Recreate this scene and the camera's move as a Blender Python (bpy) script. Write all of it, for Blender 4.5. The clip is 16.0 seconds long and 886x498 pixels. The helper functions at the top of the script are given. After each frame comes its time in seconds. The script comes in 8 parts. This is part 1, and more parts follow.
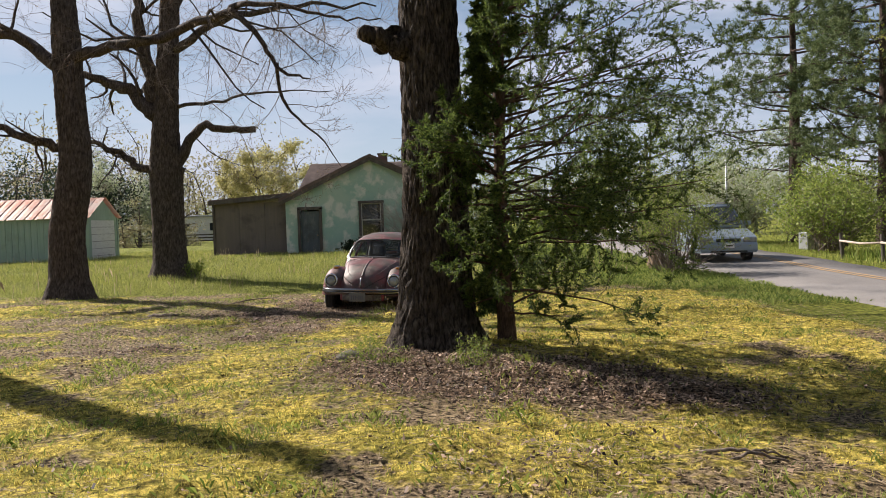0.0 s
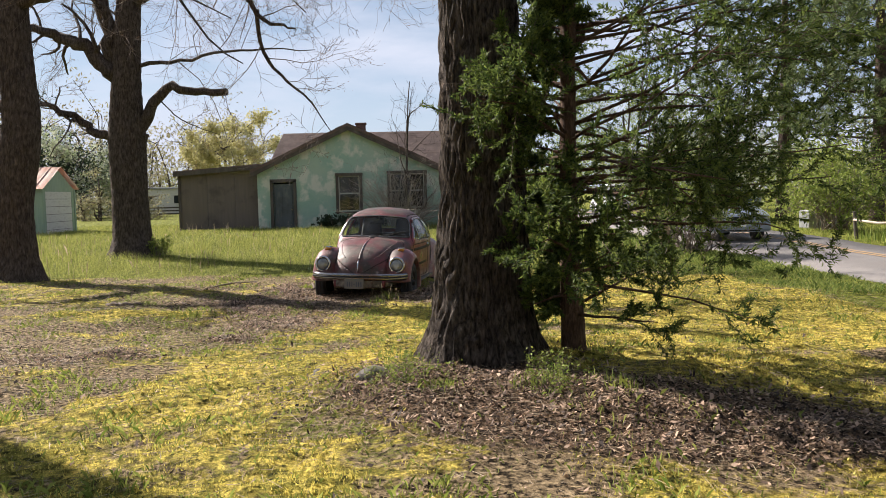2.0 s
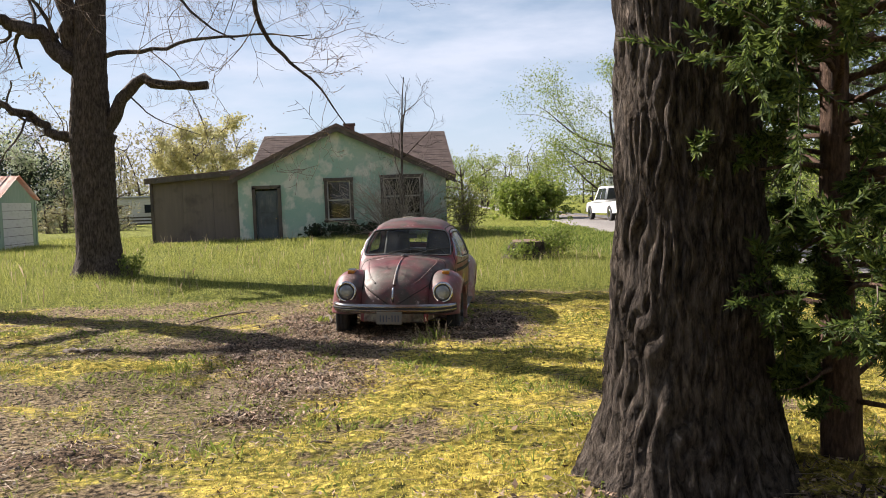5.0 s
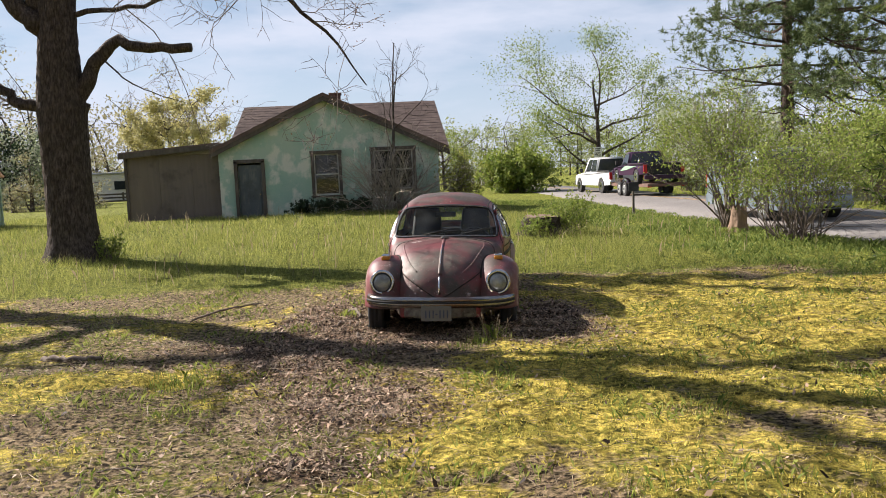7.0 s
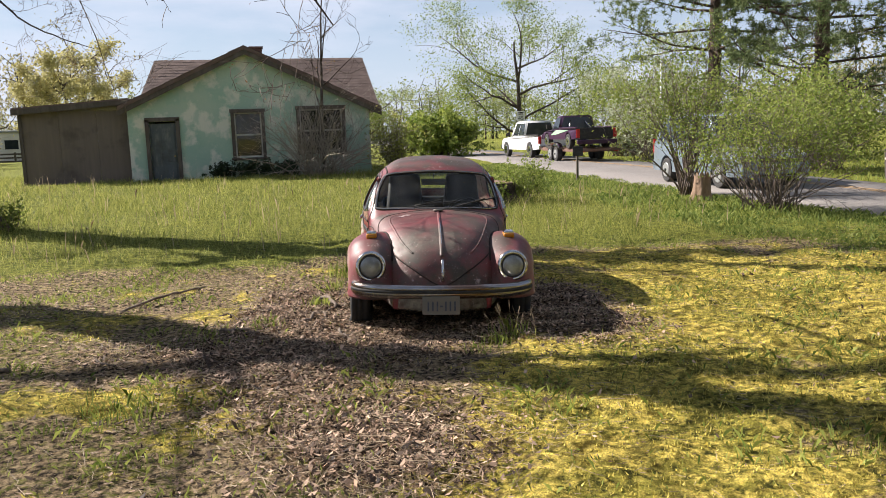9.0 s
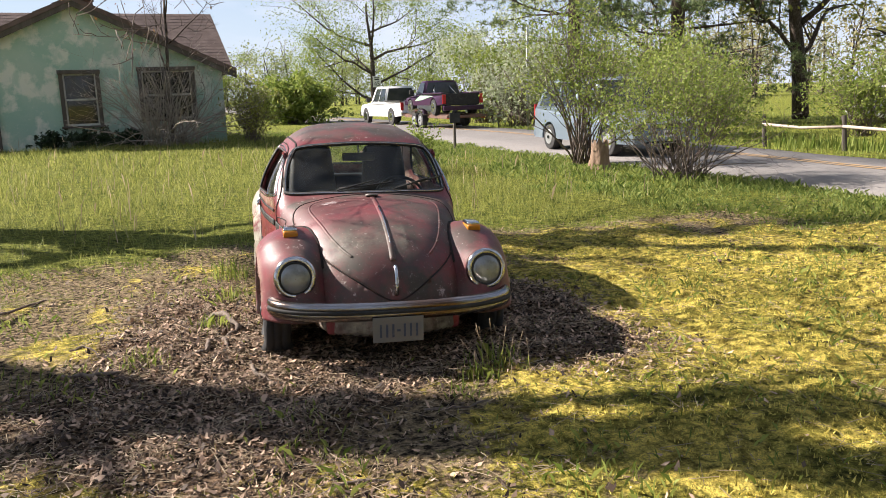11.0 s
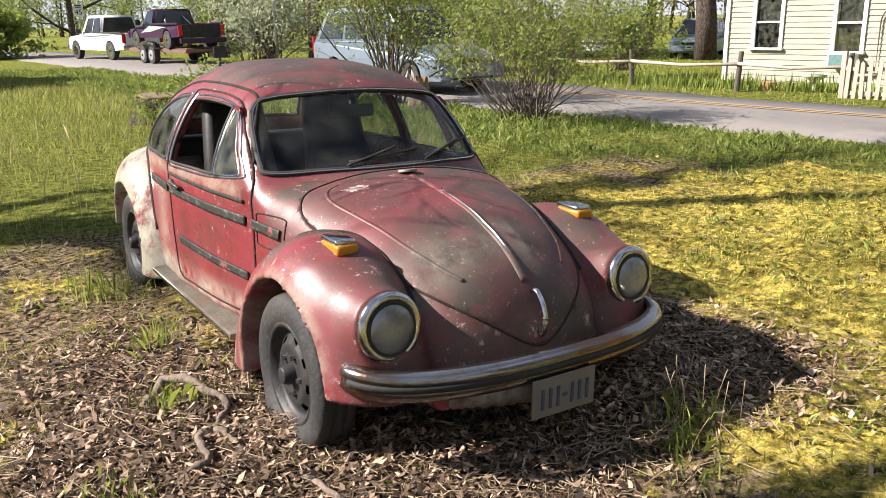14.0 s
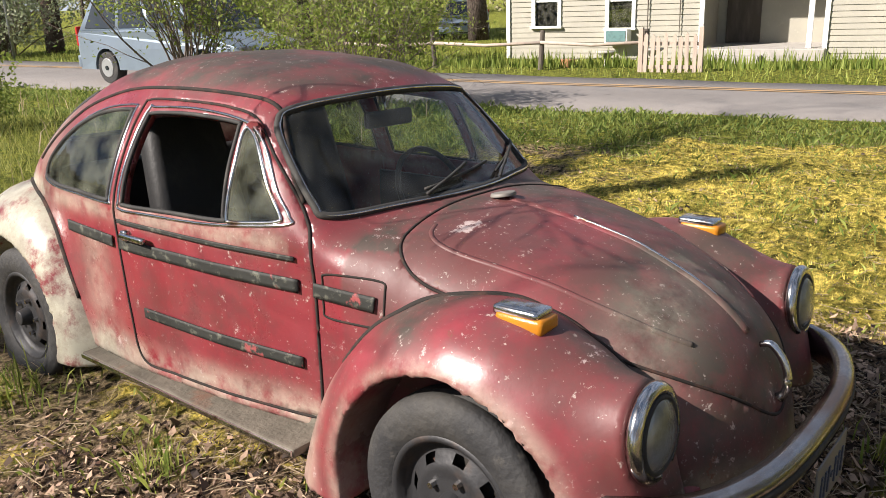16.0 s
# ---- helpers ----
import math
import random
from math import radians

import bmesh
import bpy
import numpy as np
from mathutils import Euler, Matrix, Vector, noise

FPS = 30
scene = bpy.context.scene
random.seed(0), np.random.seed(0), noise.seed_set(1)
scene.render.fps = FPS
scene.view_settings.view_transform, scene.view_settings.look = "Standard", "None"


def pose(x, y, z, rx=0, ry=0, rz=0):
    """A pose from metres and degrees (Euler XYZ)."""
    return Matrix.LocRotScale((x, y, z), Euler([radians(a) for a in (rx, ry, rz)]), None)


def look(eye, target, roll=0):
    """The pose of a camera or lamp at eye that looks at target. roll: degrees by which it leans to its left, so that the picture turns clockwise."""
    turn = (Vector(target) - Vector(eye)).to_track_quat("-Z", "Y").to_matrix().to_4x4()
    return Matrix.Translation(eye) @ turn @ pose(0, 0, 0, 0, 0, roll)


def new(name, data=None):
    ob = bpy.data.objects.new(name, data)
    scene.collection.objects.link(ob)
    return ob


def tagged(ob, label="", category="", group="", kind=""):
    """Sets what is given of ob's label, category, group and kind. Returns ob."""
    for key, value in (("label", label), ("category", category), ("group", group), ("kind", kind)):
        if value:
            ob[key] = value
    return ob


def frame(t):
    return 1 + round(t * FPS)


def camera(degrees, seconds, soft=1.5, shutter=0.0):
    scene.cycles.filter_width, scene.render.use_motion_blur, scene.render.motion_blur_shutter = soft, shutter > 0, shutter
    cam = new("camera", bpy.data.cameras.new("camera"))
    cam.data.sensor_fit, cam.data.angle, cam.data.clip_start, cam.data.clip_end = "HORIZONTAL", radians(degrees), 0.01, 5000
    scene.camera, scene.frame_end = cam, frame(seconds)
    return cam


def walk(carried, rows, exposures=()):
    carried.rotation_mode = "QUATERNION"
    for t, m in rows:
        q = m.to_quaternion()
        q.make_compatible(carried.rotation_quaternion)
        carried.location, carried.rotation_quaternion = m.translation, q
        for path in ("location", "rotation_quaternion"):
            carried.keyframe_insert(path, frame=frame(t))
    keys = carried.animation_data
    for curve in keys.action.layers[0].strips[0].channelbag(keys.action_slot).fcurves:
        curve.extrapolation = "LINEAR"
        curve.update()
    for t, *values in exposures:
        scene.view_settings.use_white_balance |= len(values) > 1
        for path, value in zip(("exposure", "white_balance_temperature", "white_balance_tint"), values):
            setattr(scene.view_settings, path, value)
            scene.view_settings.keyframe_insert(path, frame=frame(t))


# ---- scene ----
cam = camera(57.3, 16.0, soft=0.9)
METRES, EYE, TILT, LEAN, TURN = 14.563, 1.5, 0.0, 0.0, 0.0
ROWS = [
    (0.0, 0.0, 0.0, 0.0, -0.06, -1.91, 1.74),
    (0.5, -0.0098, 0.0377, 0.0003, -0.8, -2.15, 1.49),
    (1.0, -0.0235, 0.0741, 0.0005, -1.74, -2.76, 1.31),
    (1.5, -0.0314, 0.1092, 0.0024, -2.27, -3.38, 1.25),
    (2.0, -0.0458, 0.137, 0.001, -2.41, -3.76, 1.28),
    (2.5, -0.0554, 0.1704, -0.0006, -2.37, -3.97, 1.43),
    (3.0, -0.0655, 0.1989, 0.0012, -2.45, -3.8, 1.62),
    (3.5, -0.0764, 0.2286, 0.0032, -2.84, -3.58, 1.79),
    (4.0, -0.0859, 0.2633, 0.0049, -3.58, -3.39, 1.79),
    (6.5, -0.1412, 0.4105, 0.0039, -5.41, -4.45, 2.65),
    (7.0, -0.1528, 0.4377, 0.0055, -6.31, -5.41, 2.62),
    (7.5, -0.1605, 0.4678, 0.0045, -7.55, -6.3, 2.36),
    (8.0, -0.1747, 0.4956, 0.0035, -9.14, -7.09, 2.07),
    (8.5, -0.1826, 0.518, 0.0043, -10.65, -7.73, 1.96),
    (9.0, -0.1917, 0.5469, 0.0048, -12.58, -8.21, 1.94),
    (9.5, -0.2016, 0.5766, 0.0045, -15.24, -8.75, 2.05),
    (10.0, -0.2011, 0.6081, 0.0038, -17.87, -9.33, 2.05),
    (12.5, -0.2332, 0.7677, 0.0018, -32.72, -13.89, 1.22),
    (13.0, -0.2453, 0.7959, 0.0029, -36.36, -14.83, 1.09),
    (13.5, -0.246, 0.8247, 0.0013, -39.9, -15.41, 1.08),
    (14.0, -0.248, 0.8478, 0.0015, -43.44, -15.81, 1.1),
    (14.5, -0.2505, 0.8738, 0.0021, -47.62, -15.91, 1.3),
    (15.0, -0.2461, 0.9019, 0.003, -52.07, -15.86, 1.48),
    (15.5, -0.2524, 0.9278, 0.0031, -57.24, -16.42, 1.59),
    (16.0, -0.2537, 0.9566, 0.0013, -61.13, -17.31, 2.01),
]
walk(cam, [(t, pose(0, 0, EYE, TILT, LEAN, TURN) @ pose(METRES * x, METRES * y, METRES * z, 90 + pitch, roll, yaw)) for t, x, y, z, yaw, pitch, roll in ROWS], exposures=[(0.0, 1.00), (2.0, 1.24), (4.0, 1.36), (7.0, 1.23), (8.5, 1.26), (10.0, 1.37), (12.5, 1.52), (14.5, 1.47), (16.0, 1.22)])

# ---- light ----
SUN_TO = Vector((-0.775, 0.632, 0.0)).normalized()
SUN_EL = radians(36)
sun_dir = Vector((SUN_TO.x * math.cos(SUN_EL), SUN_TO.y * math.cos(SUN_EL), math.sin(SUN_EL)))
sun = new("sun", bpy.data.lights.new("sun", "SUN"))
sun.data.energy, sun.data.angle, sun.data.color = 5.0, radians(0.55), (1.0, 0.91, 0.835)
sun.matrix_world = look((0, 0, 40), Vector((0, 0, 40)) - sun_dir)
world = bpy.data.worlds.new("sky")
scene.world = world
world.use_nodes = True


def build_sky():
    nt = world.node_tree
    n, l = nt.nodes, nt.links
    n.clear()
    out, bg = n.new("ShaderNodeOutputWorld"), n.new("ShaderNodeBackground")
    sky = n.new("ShaderNodeTexSky")
    sky.sky_type, sky.sun_disc = "NISHITA", False
    sky.sun_elevation, sky.sun_rotation = SUN_EL, math.atan2(SUN_TO.x, SUN_TO.y)
    sky.dust_density, sky.ozone_density, sky.air_density = 0.3, 3.0, 1.1
    tc, mp = n.new("ShaderNodeTexCoord"), n.new("ShaderNodeMapping")
    mp.inputs["Scale"].default_value = (1.6, 1.6, 6.0)
    no = n.new("ShaderNodeTexNoise")
    no.inputs["Scale"].default_value, no.inputs["Detail"].default_value, no.inputs["Roughness"].default_value = 1.6, 7, 0.55
    ra = n.new("ShaderNodeValToRGB")
    ra.color_ramp.elements[0].position, ra.color_ramp.elements[1].position = 0.43, 0.62
    ra.color_ramp.elements[1].color = (0.85, 0.85, 0.85, 1)
    mix = n.new("ShaderNodeMix")
    mix.data_type = "RGBA"
    mix.inputs["B"].default_value = (9.2, 9.7, 11.5, 1)
    l.new(tc.outputs["Generated"], mp.inputs["Vector"])
    l.new(mp.outputs["Vector"], no.inputs["Vector"])
    l.new(no.outputs["Fac"], ra.inputs["Fac"])
    l.new(ra.outputs["Color"], mix.inputs["Factor"])
    # thin white haze low over the horizon
    sx = n.new("ShaderNodeSeparateXYZ")
    hz = n.new("ShaderNodeMapRange")
    hz.interpolation_type = "SMOOTHSTEP"
    hz.inputs["From Min"].default_value, hz.inputs["From Max"].default_value = 0.42, -0.05
    hz.inputs["To Max"].default_value = 0.75
    haze = n.new("ShaderNodeMix")
    haze.data_type = "RGBA"
    haze.inputs["B"].default_value = (8.3, 9.4, 12.0, 1)
    l.new(tc.outputs["Generated"], sx.inputs["Vector"])
    l.new(sx.outputs["Z"], hz.inputs["Value"])
    l.new(hz.outputs["Result"], haze.inputs["Factor"])
    l.new(sky.outputs["Color"], haze.inputs["A"])
    l.new(haze.outputs["Result"], mix.inputs["A"])
    l.new(mix.outputs["Result"], bg.inputs["Color"])
    bg.inputs["Strength"].default_value = 0.0365
    l.new(bg.outputs["Background"], out.inputs["Surface"])


build_sky()


# ---- materials ----
def material(name, base, rough=0.8, metal=0.0, spots=(), bump=0.2, bump_scale=60.0, spec=0.4):
    """A node material: a base colour, then layers (colour, noise scale, low, high, amount[, stretch]) over it, and fine relief."""
    m = bpy.data.materials.new(name)
    m.use_nodes = True
    nt = m.node_tree
    n, l = nt.nodes, nt.links
    b = n["Principled BSDF"]
    b.inputs["Roughness"].default_value, b.inputs["Metallic"].default_value = rough, metal
    b.inputs["Specular IOR Level"].default_value = spec
    tc = n.new("ShaderNodeTexCoord")
    col = None
    for i, layer in enumerate(spots):
        c, sc, lo, hi, amt = layer[:5]
        stretch = layer[5] if len(layer) > 5 else (1, 1, 1)
        mp = n.new("ShaderNodeMapping")
        mp.inputs["Scale"].default_value = stretch
        mp.inputs["Location"].default_value = (3.7 * i, 1.3 * i, 2.1 * i)
        no = n.new("ShaderNodeTexNoise")
        no.inputs["Scale"].default_value, no.inputs["Detail"].default_value, no.inputs["Roughness"].default_value = sc, 6, 0.6
        ra = n.new("ShaderNodeMapRange")
        ra.inputs["From Min"].default_value, ra.inputs["From Max"].default_value, ra.inputs["To Max"].default_value = lo, hi, amt
        mx = n.new("ShaderNodeMix")
        mx.data_type = "RGBA"
        l.new(tc.outputs["Object"], mp.inputs["Vector"])
        l.new(mp.outputs["Vector"], no.inputs["Vector"])
        l.new(no.outputs["Fac"], ra.inputs["Value"])
        l.new(ra.outputs["Result"], mx.inputs["Factor"])
        if col is None:
            mx.inputs["A"].default_value = (*base, 1)
        else:
            l.new(col, mx.inputs["A"])
        mx.inputs["B"].default_value = (*c, 1)
        col = mx.outputs["Result"]
    if col is None:
        b.inputs["Base Color"].default_value = (*base, 1)
    else:
        l.new(col, b.inputs["Base Color"])
    if bump:
        no = n.new("ShaderNodeTexNoise")
        no.inputs["Scale"].default_value, no.inputs["Detail"].default_value = bump_scale, 5
        bp = n.new("ShaderNodeBump")
        bp.inputs["Strength"].default_value, bp.inputs["Distance"].default_value = bump, 0.02
        l.new(tc.outputs["Object"], no.inputs["Vector"])
        l.new(no.outputs["Fac"], bp.inputs["Height"])
        l.new(bp.outputs["Normal"], b.inputs["Normal"])
    return m


def leafy(name, a, b2, rough=0.6, through_light=0.35, skew=1.0):
    """Leaves, needles or grass: colour varies from piece to piece, and some light passes through."""
    m = bpy.data.materials.new(name)
    m.use_nodes = True
    nt = m.node_tree
    n, l = nt.nodes, nt.links
    b = n["Principled BSDF"]
    b.inputs["Roughness"].default_value = rough
    b.inputs["Specular IOR Level"].default_value = 0.25
    g = n.new("ShaderNodeNewGeometry")
    mx = n.new("ShaderNodeMix")
    mx.data_type = "RGBA"
    mx.inputs["A"].default_value, mx.inputs["B"].default_value = (*a, 1), (*b2, 1)
    pw = n.new("ShaderNodeMath")
    pw.operation = "POWER"
    pw.inputs[1].default_value = skew
    l.new(g.outputs["Random Per Island"], pw.inputs[0])
    l.new(pw.outputs["Value"], mx.inputs["Factor"])
    l.new(mx.outputs["Result"], b.inputs["Base Color"])
    tr = n.new("ShaderNodeBsdfTranslucent")
    l.new(mx.outputs["Result"], tr.inputs["Color"])
    ms = n.new("ShaderNodeMixShader")
    ms.inputs["Fac"].default_value = through_light
    l.new(b.outputs["BSDF"], ms.inputs[1])
    l.new(tr.outputs["BSDF"], ms.inputs[2])
    l.new(ms.outputs["Shader"], n["Material Output"].inputs["Surface"])
    return m


def bark(name, base, dark, scale=9.0, bump=0.9, light=None):
    """Furrowed bark: ridges drawn out along the trunk."""
    m = bpy.data.materials.new(name)
    m.use_nodes = True
    nt = m.node_tree
    n, l = nt.nodes, nt.links
    b = n["Principled BSDF"]
    b.inputs["Roughness"].default_value, b.inputs["Specular IOR Level"].default_value = 0.9, 0.15
    tc, mp = n.new("ShaderNodeTexCoord"), n.new("ShaderNodeMapping")
    mp.inputs["Scale"].default_value = (1, 1, 0.27)
    wob = n.new("ShaderNodeTexNoise")
    wob.inputs["Scale"].default_value, wob.inputs["Detail"].default_value = scale * 1.6, 4
    no = n.new("ShaderNodeTexVoronoi")
    no.feature = "DISTANCE_TO_EDGE"
    no.inputs["Scale"].default_value = scale * 2.6
    add = n.new("ShaderNodeVectorMath")
    add.operation = "MULTIPLY_ADD"
    add.inputs[1].default_value = (0.07, 0.07, 0.07)
    l.new(tc.outputs["Object"], mp.inputs["Vector"])
    l.new(mp.outputs["Vector"], wob.inputs["Vector"])
    l.new(wob.outputs["Color"], add.inputs[0])
    l.new(mp.outputs["Vector"], add.inputs[2])
    l.new(add.outputs["Vector"], no.inputs["Vector"])
    ra = n.new("ShaderNodeMapRange")
    ra.inputs["From Max"].default_value = 0.34
    l.new(no.outputs["Distance"], ra.inputs["Value"])
    flake = n.new("ShaderNodeTexNoise")
    flake.inputs["Scale"].default_value, flake.inputs["Detail"].default_value, flake.inputs["Roughness"].default_value = scale * 3.4, 9, 0.72
    l.new(mp.outputs["Vector"], flake.inputs["Vector"])
    fm = n.new("ShaderNodeMapRange")
    fm.inputs["From Min"].default_value, fm.inputs["From Max"].default_value = 0.42, 0.62
    l.new(flake.outputs["Fac"], fm.inputs["Value"])
    rough_mix = n.new("ShaderNodeMix")
    rough_mix.inputs["Factor"].default_value = 0.62
    l.new(ra.outputs["Result"], rough_mix.inputs["A"])
    l.new(fm.outputs["Result"], rough_mix.inputs["B"])
    height = rough_mix.outputs["Result"]
    mx = n.new("ShaderNodeMix")
    mx.data_type = "RGBA"
    mx.inputs["A"].default_value, mx.inputs["B"].default_value = (*dark, 1), (*base, 1)
    l.new(height, mx.inputs["Factor"])
    fine = n.new("ShaderNodeTexNoise")
    fine.inputs["Scale"].default_value, fine.inputs["Detail"].default_value = 7, 8
    m2 = n.new("ShaderNodeMix")
    m2.data_type, m2.blend_type = "RGBA", "MULTIPLY"
    m2.inputs["Factor"].default_value = 0.7
    rr = n.new("ShaderNodeValToRGB")
    rr.color_ramp.elements[0].position, rr.color_ramp.elements[1].position = 0.3, 0.7
    rr.color_ramp.elements[0].color, rr.color_ramp.elements[1].color = (0.45, 0.42, 0.40, 1), (1.2, 1.2, 1.15, 1)
    l.new(tc.outputs["Object"], fine.inputs["Vector"])
    l.new(fine.outputs["Fac"], rr.inputs["Fac"])
    l.new(mx.outputs["Result"], m2.inputs["A"])
    l.new(rr.outputs["Color"], m2.inputs["B"])
    l.new(m2.outputs["Result"], b.inputs["Base Color"])
    bp = n.new("ShaderNodeBump")
    bp.inputs["Strength"].default_value, bp.inputs["Distance"].default_value = bump, 0.05
    l.new(height, bp.inputs["Height"])
    l.new(bp.outputs["Normal"], b.inputs["Normal"])
    return m


def glass(name, tint=(0.9, 0.95, 0.93), clear=0.8, dirt=(0.25, 0.24, 0.2), dirty=0.3):
    """A thin pane: clear, with gloss by Fresnel and a film of dirt."""
    m = bpy.data.materials.new(name)
    m.use_nodes = True
    nt = m.node_tree
    n, l = nt.nodes, nt.links
    n.remove(n["Principled BSDF"])
    tr, gl, df = n.new("ShaderNodeBsdfTransparent"), n.new("ShaderNodeBsdfGlossy"), n.new("ShaderNodeBsdfDiffuse")
    tr.inputs["Color"].default_value = (*[c * clear for c in tint], 1)
    gl.inputs["Roughness"].default_value = 0.03
    df.inputs["Color"].default_value = (*dirt, 1)
    lw, pw, fr = n.new("ShaderNodeLayerWeight"), n.new("ShaderNodeMath"), n.new("ShaderNodeMath")
    pw.operation, fr.operation = "POWER", "MULTIPLY_ADD"
    pw.inputs[1].default_value, fr.inputs[1].default_value, fr.inputs[2].default_value = 5.0, 0.9, 0.04
    l.new(lw.outputs["Facing"], pw.inputs[0])
    l.new(pw.outputs["Value"], fr.inputs[0])
    m1, m2 = n.new("ShaderNodeMixShader"), n.new("ShaderNodeMixShader")
    tc, no = n.new("ShaderNodeTexCoord"), n.new("ShaderNodeTexNoise")
    no.inputs["Scale"].default_value, no.inputs["Detail"].default_value = 9, 7
    ra = n.new("ShaderNodeMapRange")
    ra.inputs["From Min"].default_value, ra.inputs["From Max"].default_value, ra.inputs["To Max"].default_value = 0.35, 0.75, dirty
    l.new(tc.outputs["Object"], no.inputs["Vector"])
    l.new(no.outputs["Fac"], ra.inputs["Value"])
    l.new(ra.outputs["Result"], m1.inputs["Fac"])
    l.new(tr.outputs["BSDF"], m1.inputs[1])
    l.new(df.outputs["BSDF"], m1.inputs[2])
    l.new(fr.outputs["Value"], m2.inputs["Fac"])
    l.new(m1.outputs["Shader"], m2.inputs[1])
    l.new(gl.outputs["BSDF"], m2.inputs[2])
    l.new(m2.outputs["Shader"], n["Material Output"].inputs["Surface"])
    return m


# ---- building helpers ----
rng = np.random.default_rng(7)


def mesh_object(name, verts, faces, mat, parent=None, label="", smooth=True):
    me = bpy.data.meshes.new(name)
    me.from_pydata([tuple(v) for v in verts] if not isinstance(verts, np.ndarray) else verts.tolist(), [], faces if not isinstance(faces, np.ndarray) else faces.tolist())
    if mat:
        me.materials.append(mat)
    me.shade_smooth() if smooth else me.shade_flat()
    ob = new(name, me)
    if parent:
        ob.parent = parent
    if label:
        ob["label"] = label
    return ob


def part(name, bm, mat, parent=None, label="", smooth=False):
    """Links a bmesh as one mesh object under a thing or a part."""
    me = bpy.data.meshes.new(name)
    bm.normal_update()
    bm.to_mesh(me)
    bm.free()
    if mat:
        me.materials.append(mat)
    me.shade_smooth() if smooth else me.shade_flat()
    ob = new(name, me)
    if parent:
        ob.parent = parent
    if label:
        ob["label"] = label
    return ob


def boxes(*items, bevel=0.0):
    """A bmesh of boxes: each (centre x, y, z, size x, y, z[, turn about z in degrees])."""
    bm = bmesh.new()
    for it in items:
        x, y, z, a, b, c = it[:6]
        m = pose(x, y, z, 0, 0, it[6] if len(it) > 6 else 0) @ Matrix.Diagonal((a, b, c, 1))
        bmesh.ops.create_cube(bm, size=1, matrix=m)
    if bevel:
        bmesh.ops.bevel(bm, geom=list(bm.edges), offset=bevel, segments=2, affect="EDGES", profile=0.6)
    return bm


def cylinder(r1, r2, depth, m, seg=20, bevel=0.0):
    bm = bmesh.new()
    bmesh.ops.create_cone(bm, cap_ends=True, segments=seg, radius1=r1, radius2=r2, depth=depth, matrix=m)
    if bevel:
        bmesh.ops.bevel(bm, geom=[e for e in bm.edges if len(e.link_faces) == 2 and e.calc_face_angle(0) > 0.7], offset=bevel, segments=2, affect="EDGES", profile=0.6)
    return bm


def prism(outline, depth, m=Matrix(), bevel=0.0):
    """A flat outline (x, z) drawn out along y by depth."""
    bm = bmesh.new()
    a = [bm.verts.new(m @ Vector((x, 0, z))) for x, z in outline]
    b = [bm.verts.new(m @ Vector((x, depth, z))) for x, z in outline]
    bm.faces.new(a)
    bm.faces.new(b[::-1])
    k = len(a)
    for i in range(k):
        bm.faces.new((a[i], b[i], b[(i + 1) % k], a[(i + 1) % k]))
    bmesh.ops.recalc_face_normals(bm, faces=list(bm.faces))
    if bevel:
        bmesh.ops.bevel(bm, geom=list(bm.edges), offset=bevel, segments=2, affect="EDGES")
    return bm


def tube(points, radii, seg=8, closed=False, rough=0.0, seed=0):
    """Vertices and faces of a tapered tube along points."""
    p = np.array(points, float)
    k = len(p)
    r = np.broadcast_to(np.array(radii, float), (k,))
    if closed:
        t = np.roll(p, -1, 0) - np.roll(p, 1, 0)
    else:
        t = np.gradient(p, axis=0)
    t /= np.linalg.norm(t, axis=1)[:, None] + 1e-9
    ref = np.array([0.0, 0, 1]) if abs(t[:, 2]).mean() < 0.8 else np.array([1.0, 0, 0])
    u = np.cross(t, ref)
    u /= np.linalg.norm(u, axis=1)[:, None] + 1e-9
    w = np.cross(t, u)
    a = np.linspace(0, 2 * np.pi, seg, endpoint=False)
    ring = u[:, None] * np.cos(a)[None, :, None] + w[:, None] * np.sin(a)[None, :, None]
    rr = r[:, None, None]
    if rough:
        g = np.random.default_rng(seed)
        rr = rr * (1 + rough * g.normal(size=(k, seg, 1)))
    v = (p[:, None] + ring * rr).reshape(-1, 3)
    i, j = np.meshgrid(np.arange(k if closed else k - 1), np.arange(seg), indexing="ij")
    i2, j2 = (i + 1) % k, (j + 1) % seg
    f = np.stack([i * seg + j, i2 * seg + j, i2 * seg + j2, i * seg + j2], -1).reshape(-1, 4).tolist()
    if not closed:
        f += [list(range(seg)), list(range((k - 1) * seg, k * seg))[::-1]]
    return v, f


def join(pieces):
    vs, fs, o = [], [], 0
    for v, f in pieces:
        vs.append(np.asarray(v, float))
        fs += [[i + o for i in q] for q in f]
        o += len(v)
    return np.concatenate(vs), fs


def sheets(verts4, name, mat, parent=None):
    """Many loose quads at once, as (n, 4, 3)."""
    v = np.ascontiguousarray(verts4, dtype=np.float32).reshape(-1, 3)
    k = len(v) // verts4.shape[1]
    c = verts4.shape[1]
    me = bpy.data.meshes.new(name)
    me.vertices.add(len(v))
    me.vertices.foreach_set("co", v.ravel())
    me.loops.add(len(v))
    me.loops.foreach_set("vertex_index", np.arange(len(v), dtype=np.int32))
    me.polygons.add(k)
    me.polygons.foreach_set("loop_start", np.arange(0, len(v), c, dtype=np.int32))
    me.update(calc_edges=True)
    me.materials.append(mat)
    ob = new(name, me)
    if parent:
        ob.parent = parent
    return ob


def smooth01(a):
    a = np.clip(a, 0, 1)
    return a * a * (3 - 2 * a)


